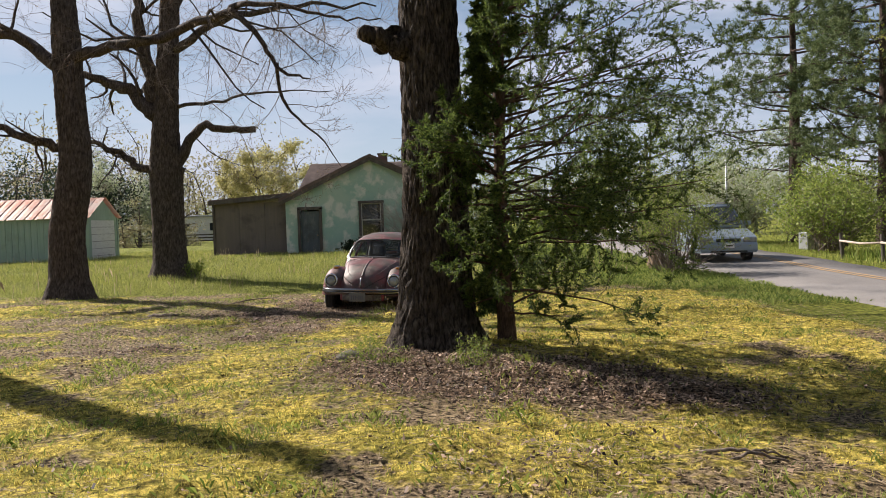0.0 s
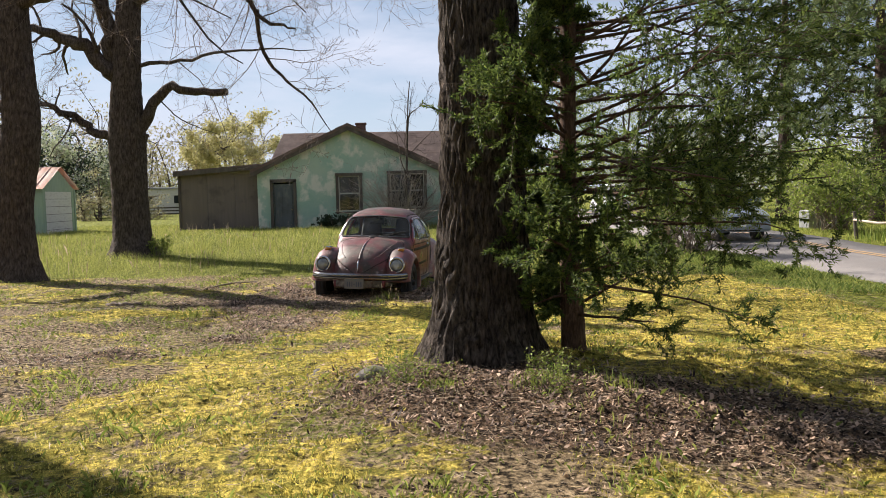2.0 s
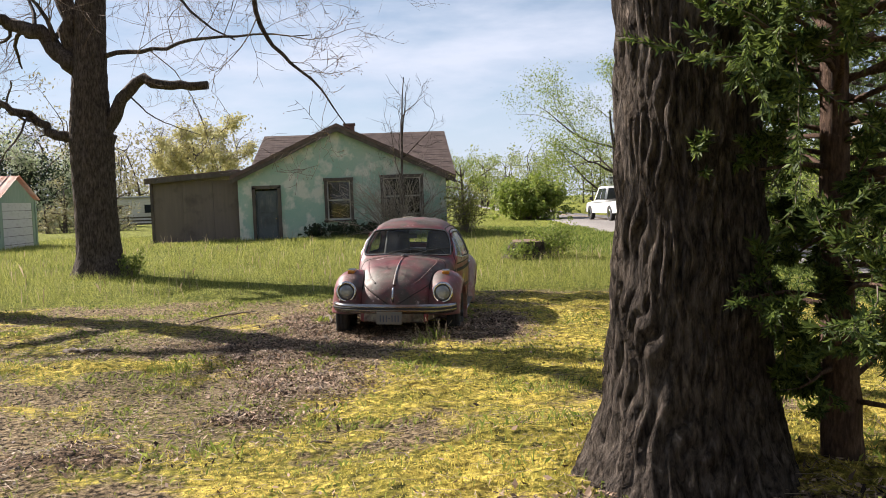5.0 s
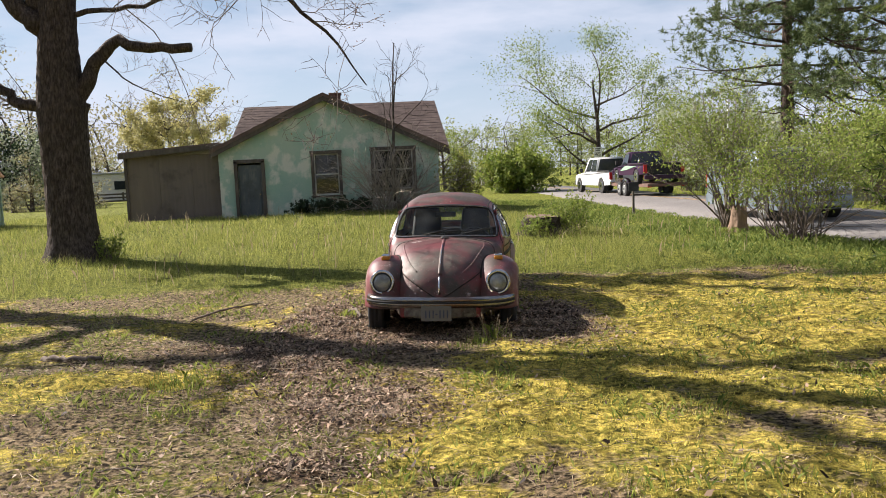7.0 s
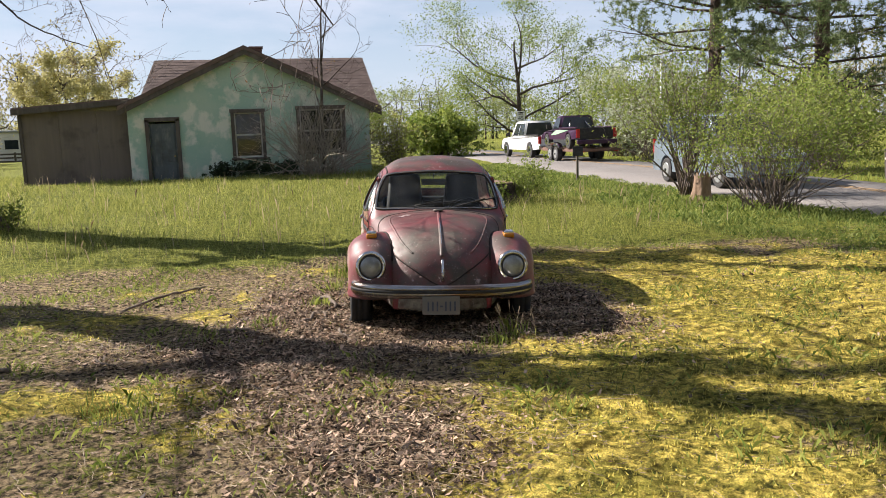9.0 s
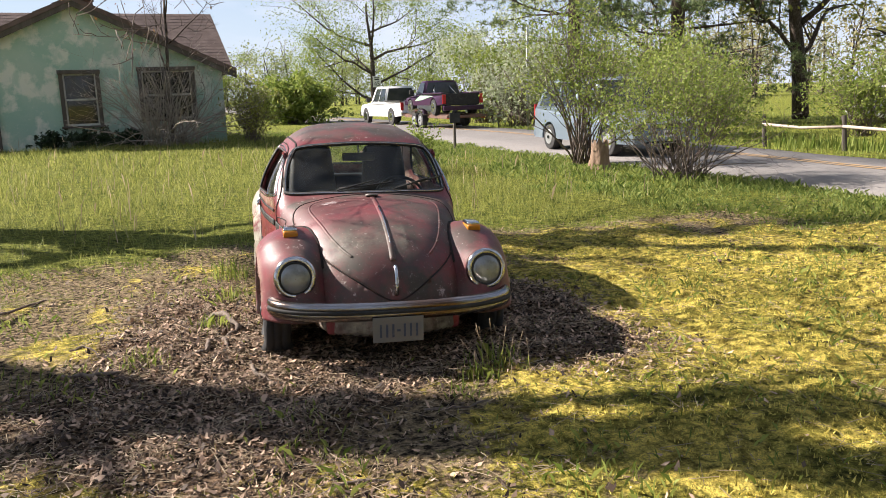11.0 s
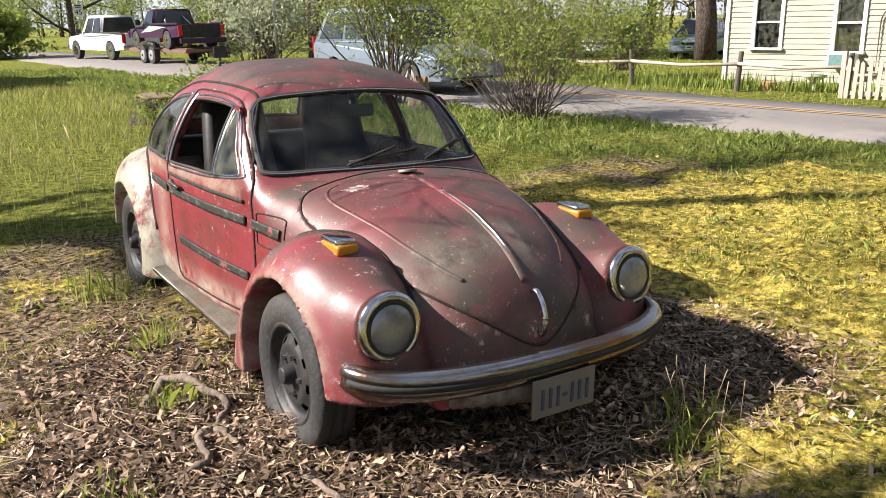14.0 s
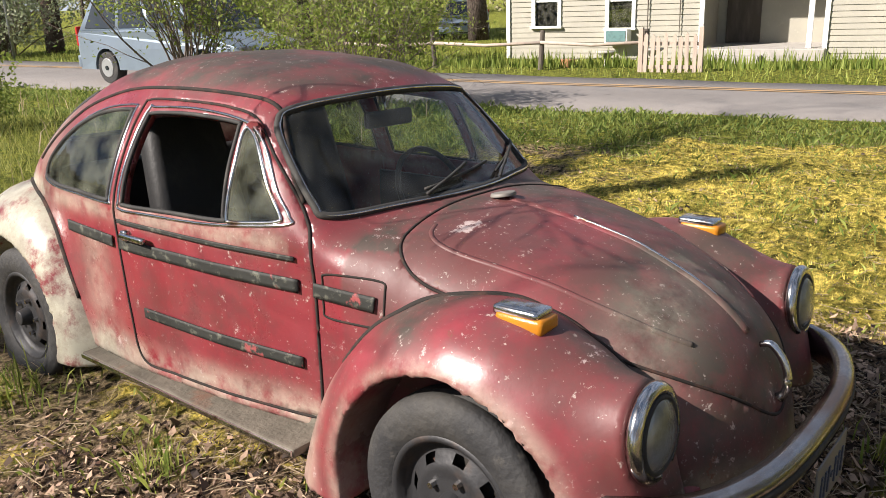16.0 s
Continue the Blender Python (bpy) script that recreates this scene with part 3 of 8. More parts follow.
def green_house():
    h = tagged(new("house"), "abandoned house with faded peeling green plaster walls", "house")
    yf, z0 = 36.4, 0.0
    # front gable wall with a door and two windows
    holes = [(-6.35, 0.15, -5.5, 2.22), (-3.62, 0.95, -2.72, 2.45), (-1.45, 1.05, 0.0, 2.5)]
    wall_with_holes([(-7.0, z0), (0.95, z0), (0.95, 2.65), (-3.15, 4.47), (-7.0, 2.78)], holes, 0.2, plaster, h, m=Matrix.Translation((0, yf, 0)), label="green plaster gable wall, stained and flaking")
    # side walls and the block behind
    part("wall", boxes((0.85, yf + 1.1, 1.27, 0.2, 1.8, 2.54)), plaster, h)
    part("wall", boxes((1.05, yf + 4.5, 1.3, 0.2, 5.0, 2.6)), plaster, h)
    part("wall", boxes((-6.5, yf + 4.6, 1.3, 0.2, 5.2, 2.6)), plaster, h)
    part("wall", boxes((-2.7, yf + 7.1, 1.3, 7.4, 0.2, 2.6)), plaster, h)
    part("floor", boxes((-3.0, yf + 3.5, 0.05, 7.6, 6.6, 0.1)), inside_dark, h)
    part("partition", boxes((-3.0, yf + 2.2, 1.3, 7.4, 0.1, 2.5)), inside_dark, h)
    # the front gable's roof, with rakes
    for s, xe, ze in ((-1, -7.25, 2.74), (1, 1.35, 2.52)):
        pts = [(xe, yf - 0.28, ze), (xe, yf + 4.2, ze), (-3.15, yf + 4.2, 4.63), (-3.15, yf - 0.28, 4.63)]
        roof_slab(pts, 0.13, shingle_mat, h, label="dark brown shingle roof with a worn edge")
        shingle_courses([pts[0], pts[1], pts[2], pts[3]], h, shingle_mat, 16)
        part("rake_board", prism([(xe, ze - 0.30), (-3.15, 4.63 - 0.30), (-3.15, 4.63 - 0.132), (xe, ze - 0.132)], 0.04, Matrix.Translation((0, yf - 0.26, 0))), dark_wood, h)
    # the main roof, its ridge along x
    e, r = 2.6, 4.60
    front = [(-7.0, yf + 1.6, e), (1.55, yf + 1.6, e), (1.35, yf + 4.4, r), (-6.5, yf + 4.4, r)]
    back = [(1.55, yf + 7.4, e), (-7.0, yf + 7.4, e), (-6.5, yf + 4.4, r), (1.35, yf + 4.4, r)]
    for pts in (front, back):
        roof_slab(pts, 0.12, shingle_mat, h, label="dark brown shingle roof")
    shingle_courses(front, h, shingle_mat, 18)
    part("gable", prism([(yf + 1.9, 2.55), (yf + 7.1, 2.55), (yf + 4.4, 4.46)], 0.12, Matrix.Translation((1.15, 0, 0)) @ Matrix.Rotation(radians(90), 4, "Z")), plaster, h)
    chim = part("chimney", boxes((-2.75, yf + 2.6, 4.42, 0.42, 0.42, 0.75), bevel=0.01), brick_mat, h, "small dark brick chimney")
    part("cap", boxes((-2.75, yf + 2.6, 4.83, 0.5, 0.5, 0.07), bevel=0.01), brick_mat, chim)
    # door
    d = part("door", boxes((-5.925, yf + 0.08, 1.16, 0.83, 0.05, 2.0), bevel=0.005), door_paint, h, "dark blue-grey weathered panelled wooden door")
    for z, hh in ((0.52, 0.5), (1.05, 0.3), (1.62, 0.6)):
        for dx in (-0.21, 0.21):
            part("panel", boxes((-5.925 + dx, yf + 0.05, z, 0.29, 0.03, hh), bevel=0.01), door_paint, d)
    part("handle", cylinder(0.03, 0.025, 0.07, pose(-5.6, yf + 0.03, 1.08, 90)), material("dull_brass", (0.3, 0.22, 0.1), 0.5, 0.8), d)
    part("door_frame", boxes((-6.41, yf - 0.02, 1.2, 0.12, 0.12, 2.2), (-5.44, yf - 0.02, 1.2, 0.12, 0.12, 2.2), (-5.925, yf - 0.02, 2.29, 1.09, 0.12, 0.13), bevel=0.006), dark_wood, d)
    part("step", boxes((-5.925, yf - 0.35, 0.18, 1.3, 0.6, 0.18), bevel=0.02), inside_dark, h)
    sash_window(h, -3.62, 0.95, -2.72, 2.45, yf, pale_wood, dark_wood)
    sash_window(h, -1.45, 1.05, -0.73, 2.5, yf, pale_wood, dark_wood)
    sash_window(h, -0.72, 1.05, 0.0, 2.5, yf, pale_wood, dark_wood)
    # lean-to of plywood sheets under a flat roof
    lt = tagged(new("lean_to"), "dark weathered plywood lean-to with a flat roof beside the house", "shed")
    for i in range(3):
        part("board", boxes((-9.75 + 1.16 * i, yf + 0.35, 1.32, 1.15, 0.05, 2.64)), plywood, lt)
    part("side_wall", boxes((-10.3, yf + 2.4, 1.3, 0.08, 4.0, 2.6)), plywood, lt)
    part("roof", prism([(-10.5, 2.62), (-6.95, 2.86), (-6.95, 3.02), (-10.5, 2.78)], 4.4, Matrix.Translation((0, yf + 0.1, 0))), shingle_mat, lt, "sagging dark flat roof with a tin edge")
    part("fascia", prism([(-10.5, 2.55), (-6.6, 2.84), (-6.6, 2.99), (-10.5, 2.73)], 0.05, Matrix.Translation((0, yf + 0.05, 0))), dark_wood, lt)
    part("corner_post", boxes((-10.32, yf + 0.33, 1.3, 0.10, 0.12, 2.6)), dark_wood, lt)
    return h


green_house()

# ---- tin-roofed shed ----
green_boards = material("green_boards", (0.27, 0.36, 0.27), 0.85, spots=(((0.36, 0.43, 0.34), 3, 0.4, 0.7, 0.7, (3, 3, 0.3)), ((0.17, 0.2, 0.15), 1, 0.55, 0.75, 0.6)), bump=0.2)
white_boards = material("white_boards", (0.62, 0.61, 0.57), 0.8, spots=(((0.42, 0.40, 0.36), 4, 0.5, 0.7, 0.7, (0.3, 1, 3)), ((0.3, 0.28, 0.24), 9, 0.62, 0.8, 0.5)), bump=0.2)
rusty_tin = material("rusty_tin", (0.42, 0.34, 0.30), 0.55, 0.5, spots=(((0.38, 0.15, 0.09), 1.2, 0.38, 0.6, 0.9, (1, 0.35, 1)), ((0.55, 0.50, 0.48), 5, 0.6, 0.75, 0.5)), bump=0.15)


def shed():
    s = tagged(new("shed"), "small green board shed with a rusty tin roof", "shed")
    x1, x0, ya, yb = -15.7, -22.5, 36.0, 39.2
    n = 24
    for i in range(n):
        w = (x1 - x0) / n
        if abs((x0 + (i + 0.5) * w) - (-20.3)) < 0.45:
            part("board", boxes((x0 + (i + 0.5) * w, ya, 0.75, w - 0.012, 0.03, 1.5)), green_boards, s)
            continue
        part("board", boxes((x0 + (i + 0.5) * w, ya, 1.1, w - 0.012, 0.03, 2.2)), green_boards, s)
    win = part("window", boxes((-20.3, ya - 0.02, 1.8, 0.86, 0.04, 0.62)), dark_wood, s)
    part("pane", boxes((-20.3, ya - 0.045, 1.8, 0.74, 0.006, 0.5)), dim_glass, win)
    mg = Matrix.Translation((x1, 0, 0)) @ Matrix.Rotation(radians(90), 4, "Z")
    wall_with_holes([(ya, 0.0), (yb, 0.0), (yb, 2.15), ((ya + yb) / 2, 3.0), (ya, 2.15)], [(ya + 0.3, 0.1, yb - 0.3, 2.05)], 0.06, green_boards, s, "gable", m=mg)
    part("wall", boxes(((x0 + x1) / 2, yb, 1.1, x1 - x0, 0.05, 2.2)), green_boards, s)
    part("wall", boxes((x0, (ya + yb) / 2, 1.1, 0.05, yb - ya, 2.2)), green_boards, s)
    d = part("door", boxes((x1 - 0.05, (ya + yb) / 2, 1.08, 0.02, 2.58, 1.96)), dark_wood, s, "white boarded door with horizontal planks")
    for k in range(6):
        part("plank", boxes((x1 - 0.02, (ya + yb) / 2, 0.28 + 0.325 * k, 0.03, 2.56, 0.31), bevel=0.004), white_boards, d)
    for yy in (ya + 0.02, yb - 0.02):
        part("trim", boxes((x1 + 0.02, yy, 1.08, 0.05, 0.10, 2.16)), green_boards, s)
    for ye, sg in ((ya - 0.2, 1), (yb + 0.2, -1)):
        ym, zr, ze = (ya + yb) / 2, 3.1, 2.15
        k = 17
        for i in range(k):
            xa, xb = x0 - 0.1 + (x1 + 0.15 - x0 + 0.1) * i / k, x0 - 0.1 + (x1 + 0.15 - x0 + 0.1) * (i + 1) / k
            bm = bmesh.new()
            prof = [(0, 0.03), (0.10, 0.0), (0.5, 0.008), (0.9, 0.0), (1.0, 0.03)]
            rows = [[bm.verts.new((xa + (xb - xa) * u, yy, zz + dz)) for u, dz in prof] for yy, zz in ((ye, ze), (ym, zr))]
            for c in range(4):
                bm.faces.new((rows[0][c], rows[0][c + 1], rows[1][c + 1], rows[1][c]))
            bmesh.ops.solidify(bm, geom=list(bm.faces), thickness=0.008)
            part("roof_sheet", bm, rusty_tin, s)
    return s


shed()


# ---- trees ----
oak_bark = bark("oak_bark", (0.25, 0.205, 0.175), (0.016, 0.012, 0.010), 8.5, 1.0)
grey_bark = bark("grey_bark", (0.185, 0.15, 0.13), (0.045, 0.035, 0.03), 7.0, 0.8)
twig_mat = material("twigs", (0.13, 0.10, 0.085), 0.9, spots=(((0.22, 0.18, 0.15), 4, 0.4, 0.7, 0.6),), bump=0)
pale_twig = material("pale_twigs", (0.30, 0.26, 0.22), 0.9, spots=(((0.2, 0.16, 0.13), 4, 0.4, 0.7, 0.6),), bump=0)
cedar_bark = bark("cedar_bark", (0.20, 0.13, 0.095), (0.07, 0.045, 0.035), 14, 0.6)
pine_bark = bark("pine_bark", (0.17, 0.12, 0.10), (0.06, 0.045, 0.04), 6, 0.6)
cedar_leaf = leafy("cedar_leaves", (0.018, 0.040, 0.013), (0.165, 0.215, 0.050), through_light=0.45)
pine_leaf = leafy("pine_needles", (0.06, 0.095, 0.04), (0.20, 0.24, 0.10), through_light=0.4)
spring_leaf = leafy("spring_leaves", (0.19, 0.20, 0.04), (0.36, 0.35, 0.10), through_light=0.45)
bush_leaf = leafy("bush_leaves", (0.12, 0.18, 0.03), (0.30, 0.34, 0.08), through_light=0.45)
blossom = leafy("blossom", (0.45, 0.46, 0.36), (0.30, 0.36, 0.18), through_light=0.4)
pale_leaf = leafy("pale_young_leaves", (0.36, 0.33, 0.13), (0.52, 0.48, 0.24), through_light=0.4)
dark_leaf = leafy("dark_conifer_leaves", (0.018, 0.035, 0.02), (0.05, 0.075, 0.035), through_light=0.2)
red_bud = leafy("red_buds", (0.22, 0.09, 0.05), (0.28, 0.2, 0.07), through_light=0.3)


def smooth_line(pts, radii, n):
    """A smooth curve (Catmull-Rom) through points, with radii along it."""
    p = np.array(pts, float)
    p = np.vstack([2 * p[0] - p[1], p, 2 * p[-1] - p[-2]])
    k = len(pts) - 1
    t = np.linspace(0, k - 1e-6, n)
    i = t.astype(int)
    f = (t - i)[:, None]
    a, b, c, d = p[i], p[i + 1], p[i + 2], p[i + 3]
    out = 0.5 * (2 * b + (c - a) * f + (2 * a - 5 * b + 4 * c - d) * f ** 2 + (3 * b - a - 3 * c + d) * f ** 3)
    return out, np.interp(t, np.arange(k + 1), radii)


def wander(start, way, length, r0, r1, g, n=7, bend=0.25, lift=0.0):
    """A crooked branch: points and radii."""
    p, d = [np.array(start, float)], np.array(way, float)
    d /= np.linalg.norm(d)
    for _ in range(n - 1):
        d = d + g.normal(size=3) * bend + np.array([0, 0, lift])
        d /= np.linalg.norm(d)
        p.append(p[-1] + d * length / (n - 1))
    return np.array(p), np.linspace(r0, r1, n)


def branch_out(line, radii, g, depth, out, spread=0.9, count=5, ratio=0.55, start=0.25, lift=0.05, bend=0.25, minr=0.004, drop=0.0):
    """Side branches along a limb, again and again; adds (points, radii) to out."""
    if depth == 0:
        return
    length = np.linalg.norm(np.diff(line, axis=0), axis=1).sum()
    for k in range(count):
        f = start + (1 - start) * (k + g.random()) / count
        x = f * (len(line) - 1)
        i = min(int(x), len(line) - 2)
        p = line[i] + (line[i + 1] - line[i]) * (x - i)
        d = line[i + 1] - line[i]
        d /= np.linalg.norm(d) + 1e-9
        side = g.normal(size=3)
        side -= d * side.dot(d)
        side /= np.linalg.norm(side) + 1e-9
        way = d * (1 - 0.35 * spread) + side * spread + np.array([0, 0, lift - drop])
        r = max(minr, np.interp(x, np.arange(len(radii)), radii) * ratio)
        ln = length * (0.35 + 0.4 * g.random()) * (1.1 - 0.5 * f)
        pts, rr = wander(p, way, ln, r, max(minr * 0.6, r * 0.35), g, 6 if depth > 1 else 4, bend, lift)
        out.append((pts, rr))
        branch_out(pts, rr, g, depth - 1, out, spread, max(3, count - 1), ratio, 0.2, lift, bend, minr, drop)


def limb_mesh(branches, big=0.02):
    """Splits branches into solid wood and fine twigs; returns the two as pieces."""
    wood, fine = [], []
    for p, r in branches:
        if r[0] > big:
            wood.append(tube(p, r, 7))
        else:
            fine.append(tube(p, r, 3))
    return wood, fine


def furrowed(points, radii, seed, flare=0.0, seg=96, rings=150, deep=0.03):
    """A trunk with flared, buttressed roots and deep vertical ridges of bark in its surface."""
    line, r = smooth_line(points, radii, rings)
    a = np.linspace(0, 2 * np.pi, seg, endpoint=False)
    g = np.random.default_rng(seed)
    ph = g.random(8) * 6.28
    z = line[:, 2:3] - line[0, 2]
    low = np.exp(-z / 0.33)
    butt = 1 + flare * low * (0.75 + 0.45 * np.cos(a * 5 + ph[0] + 0.5 * np.sin(a * 2 + ph[1])))
    cells = max(14, int(2 * math.pi * r.mean() / 0.05))
    warp = a[None] * cells / 6.283 + 0.6 * np.sin(z * 2.3 + ph[2] + 2 * np.cos(a)) + 0.28 * np.sin(z * 6.1 + ph[3] + 7 * a) + 0.16 * np.sin(z * 15.7 + ph[6] + 13 * a)
    ridge = 1 - np.abs(((warp + 0.25 * np.sin(z * 17 + 5 * a)) % 1) * 2 - 1) ** 1.6
    plate = 0.7 + 0.3 * np.sin(z * (11 + 5 * np.sin(np.floor(warp) * 1.9)) + np.floor(warp) * 2.4)
    rr = r[:, None] * butt * (1 + 0.04 * np.sin(2 * a + ph[4] + z) + 0.03 * np.sin(3 * a + ph[5] - 0.7 * z)) + deep * (ridge * plate - 0.5)
    v = np.stack([line[:, 0:1] + rr * np.cos(a), line[:, 1:2] + rr * np.sin(a), np.broadcast_to(line[:, 2:3], rr.shape)], -1).reshape(-1, 3)
    i, j = np.meshgrid(np.arange(rings - 1), np.arange(seg), indexing="ij")
    f = np.stack([i * seg + j, i * seg + (j + 1) % seg, (i + 1) * seg + (j + 1) % seg, (i + 1) * seg + j], -1).reshape(-1, 4).tolist()
    f.append(list(range((rings - 1) * seg, rings * seg)))
    return v, f


def leaf_quads(centres, size, g, flat=0.0):
    """Small four-cornered leaves, turned every way, round the centres."""
    n = len(centres)
    a, b = g.normal(size=(n, 3)), g.normal(size=(n, 3))
    a[:, 2] *= 1 - flat
    b[:, 2] *= 1 - flat
    a /= np.linalg.norm(a, axis=1)[:, None]
    b -= a * (a * b).sum(1)[:, None]
    b /= np.linalg.norm(b, axis=1)[:, None] + 1e-9
    s = size * (0.6 + 0.8 * g.random((n, 1)))
    return np.stack([centres - a * s, centres + b * s * 0.45, centres + a * s, centres - b * s * 0.45], 1)


def needles_on(branches, n, g, length, width, flat=0.5):
    """Thin needles set along the twigs, each leaning out from its twig."""
    seg = np.concatenate([np.concatenate([p[:-1], p[1:]], 1) for p, r in branches])
    i = g.integers(0, len(seg), n)
    f = g.random((n, 1))
    a, b = seg[i, :3], seg[i, 3:]
    t = b - a
    t /= np.linalg.norm(t, axis=1)[:, None] + 1e-9
    out = g.normal(size=(n, 3))
    out[:, 2] *= 1 - flat
    d = t * 0.75 + out * 0.55
    d /= np.linalg.norm(d, axis=1)[:, None] + 1e-9
    base = a + (b - a) * f
    ln = length * (0.5 + 0.8 * g.random((n, 1)))
    w = np.cross(d, g.normal(size=(n, 3)))
    w *= width / (np.linalg.norm(w, axis=1)[:, None] + 1e-9)
    return np.stack([base - w * 0.6, base + d * ln * 0.55 - w, base + d * ln, base + d * ln * 0.55 + w], 1)


def along(branches, n, g, spread, maxr=1.0, tip=False):
    """n random places near the branches' outer parts."""
    use = [b for b in branches if b[1][0] <= maxr]
    idx = g.integers(0, len(use), n)
    f = g.random(n) ** (0.6 if tip else 1.0)
    out = np.empty((n, 3))
    for k in range(n):
        p = use[idx[k]][0]
        x = f[k] * (len(p) - 1)
        i = min(int(x), len(p) - 2)
        out[k] = p[i] + (p[i + 1] - p[i]) * (x - i)
    return out + g.normal(size=(n, 3)) * spread


def old_tree(at, trunk, radii, limbs, seed, flare, mat, label, depth=3, count=5, minr=0.004, buds=0, rings=150, seg=96, deep=0.03):
    """A bare broadleaf tree: trunk points and limbs are offsets from its foot; the twigs grow by themselves."""
    g = np.random.default_rng(seed)
    z0 = gz(*at) - 0.12
    base = np.array([at[0], at[1], z0])
    t = tagged(new("tree"), label, "tree")
    pts = [base + np.array(p) for p in trunk]
    v, f = furrowed(pts, radii, seed, flare, seg, rings, deep)
    wood, fine, grown = [(v, f)], [], []
    for lp, lr, ct in limbs:
        line, rr = smooth_line([base + np.array(p) for p in lp], lr, 16)
        line[1:-1] += g.normal(size=(14, 3)) * min(0.05, lr[0] * 0.4)
        wood.append(tube(line, rr, 10, rough=0.03, seed=seed))
        if ct:
            branch_out(line, rr, g, depth, grown, count=ct + (3 if lr[0] > 0.1 else 0), ratio=0.34, start=0.15, minr=minr, lift=0.03, bend=0.20)
    top, tr = smooth_line(pts, radii, 30)
    a, b = limb_mesh(grown)
    mesh_object("trunk", *join(wood + a), mat, t)
    if b:
        tagged(mesh_object("twig_mass", *join(b), twig_mat, t, "bare grey-brown twigs"), kind="stuff")
    if buds:
        tagged(sheets(leaf_quads(along(grown, buds, g, 0.04, 0.02, True), 0.013, g), "bud_cover", red_bud, t), kind="stuff")
    return t


# the big oak in the middle of the lawn
old_tree(OAK, [(0, 0, 0), (0.0, 0, 0.5), (0.02, 0, 1.5), (0.02, 0, 3.0), (0.0, 0.05, 5.0), (-0.05, 0.1, 8.0), (0, 0, 11.0)], [0.50, 0.385, 0.325, 0.302, 0.305, 0.25, 0.12],
         [([(-0.2, -0.1, 3.25), (-0.42, -0.15, 3.36), (-0.62, -0.2, 3.36)], [0.16, 0.11, 0.075], 0),
          ([(0, 0, 6.5), (-1.5, 0.5, 8), (-3.5, 1.0, 9)], [0.2, 0.12, 0.04], 5), ([(0, 0, 7), (1.5, -0.8, 8.5), (3.0, -1.5, 9.5)], [0.18, 0.11, 0.04], 5),
          ([(0, 0, 8), (0.4, 1.5, 9.5), (0.5, 3.0, 11)], [0.16, 0.1, 0.04], 5)],
         5, 0.30, oak_bark, "big old oak with deeply furrowed dark bark beside a cedar", depth=2, rings=220, seg=160, deep=0.042)
T1, T2, T3 = (-8.6, 18.65), (-8.15, 24.2), (-11.2, 13.4)
# the leaning tree
old_tree(T1, [(0, 0, 0), (-0.02, 0, 0.6), (-0.02, 0, 1.6), (0.16, 0, 2.6), (0.26, 0, 3.4), (0.2, 0, 4.6), (0.15, 0, 6.0), (0.05, 0.1, 8.0), (0.1, 0, 10.5)], [0.50, 0.40, 0.385, 0.40, 0.36, 0.32, 0.30, 0.21, 0.1],
         [([(0.4, -0.1, 5.6), (1.6, -0.6, 5.75), (2.9, -1.2, 5.8), (4.1, -2.0, 5.95), (4.7, -2.4, 6.05)], [0.14, 0.115, 0.10, 0.085, 0.06], 4),
          ([(4.5, -2.3, 6.0), (5.0, -2.6, 5.5), (5.3, -2.6, 5.0), (5.7, -2.6, 4.6), (6.1, -2.7, 4.5)], [0.07, 0.055, 0.045, 0.03, 0.015], 4),
          ([(5.45, -2.6, 4.85), (5.5, -2.4, 4.2), (5.8, -2.3, 3.75), (6.3, -2.2, 3.3), (6.6, -2.2, 2.8)], [0.04, 0.032, 0.025, 0.015, 0.007], 6),
          ([(4.7, -2.4, 6.05), (5.6, -2.9, 5.9), (6.6, -3.4, 5.5), (7.6, -3.8, 5.35)], [0.06, 0.04, 0.025, 0.01], 6),
          ([(0, 0, 3.6), (-0.6, -0.2, 3.7), (-1.4, -0.5, 4.1), (-2.4, -0.8, 3.9)], [0.13, 0.10, 0.07, 0.03], 4),
          ([(0, 0, 5.4), (-1.2, 0.4, 6.2), (-2.8, 0.9, 6.7), (-4.2, 1.2, 6.8)], [0.17, 0.13, 0.08, 0.04], 5), ([(0.1, 0, 7), (1.6, 0.8, 8.5), (3.4, 1.2, 9.4), (5.5, 1.0, 9.6)], [0.18, 0.13, 0.08, 0.03], 5),
          ([(0.1, 0, 8), (-0.8, -1.2, 9.6), (-1.2, -2.6, 10.6)], [0.15, 0.1, 0.04], 5)],
         11, 0.38, grey_bark, "tall leaning bare tree with furrowed grey-brown bark", depth=3, buds=2500)
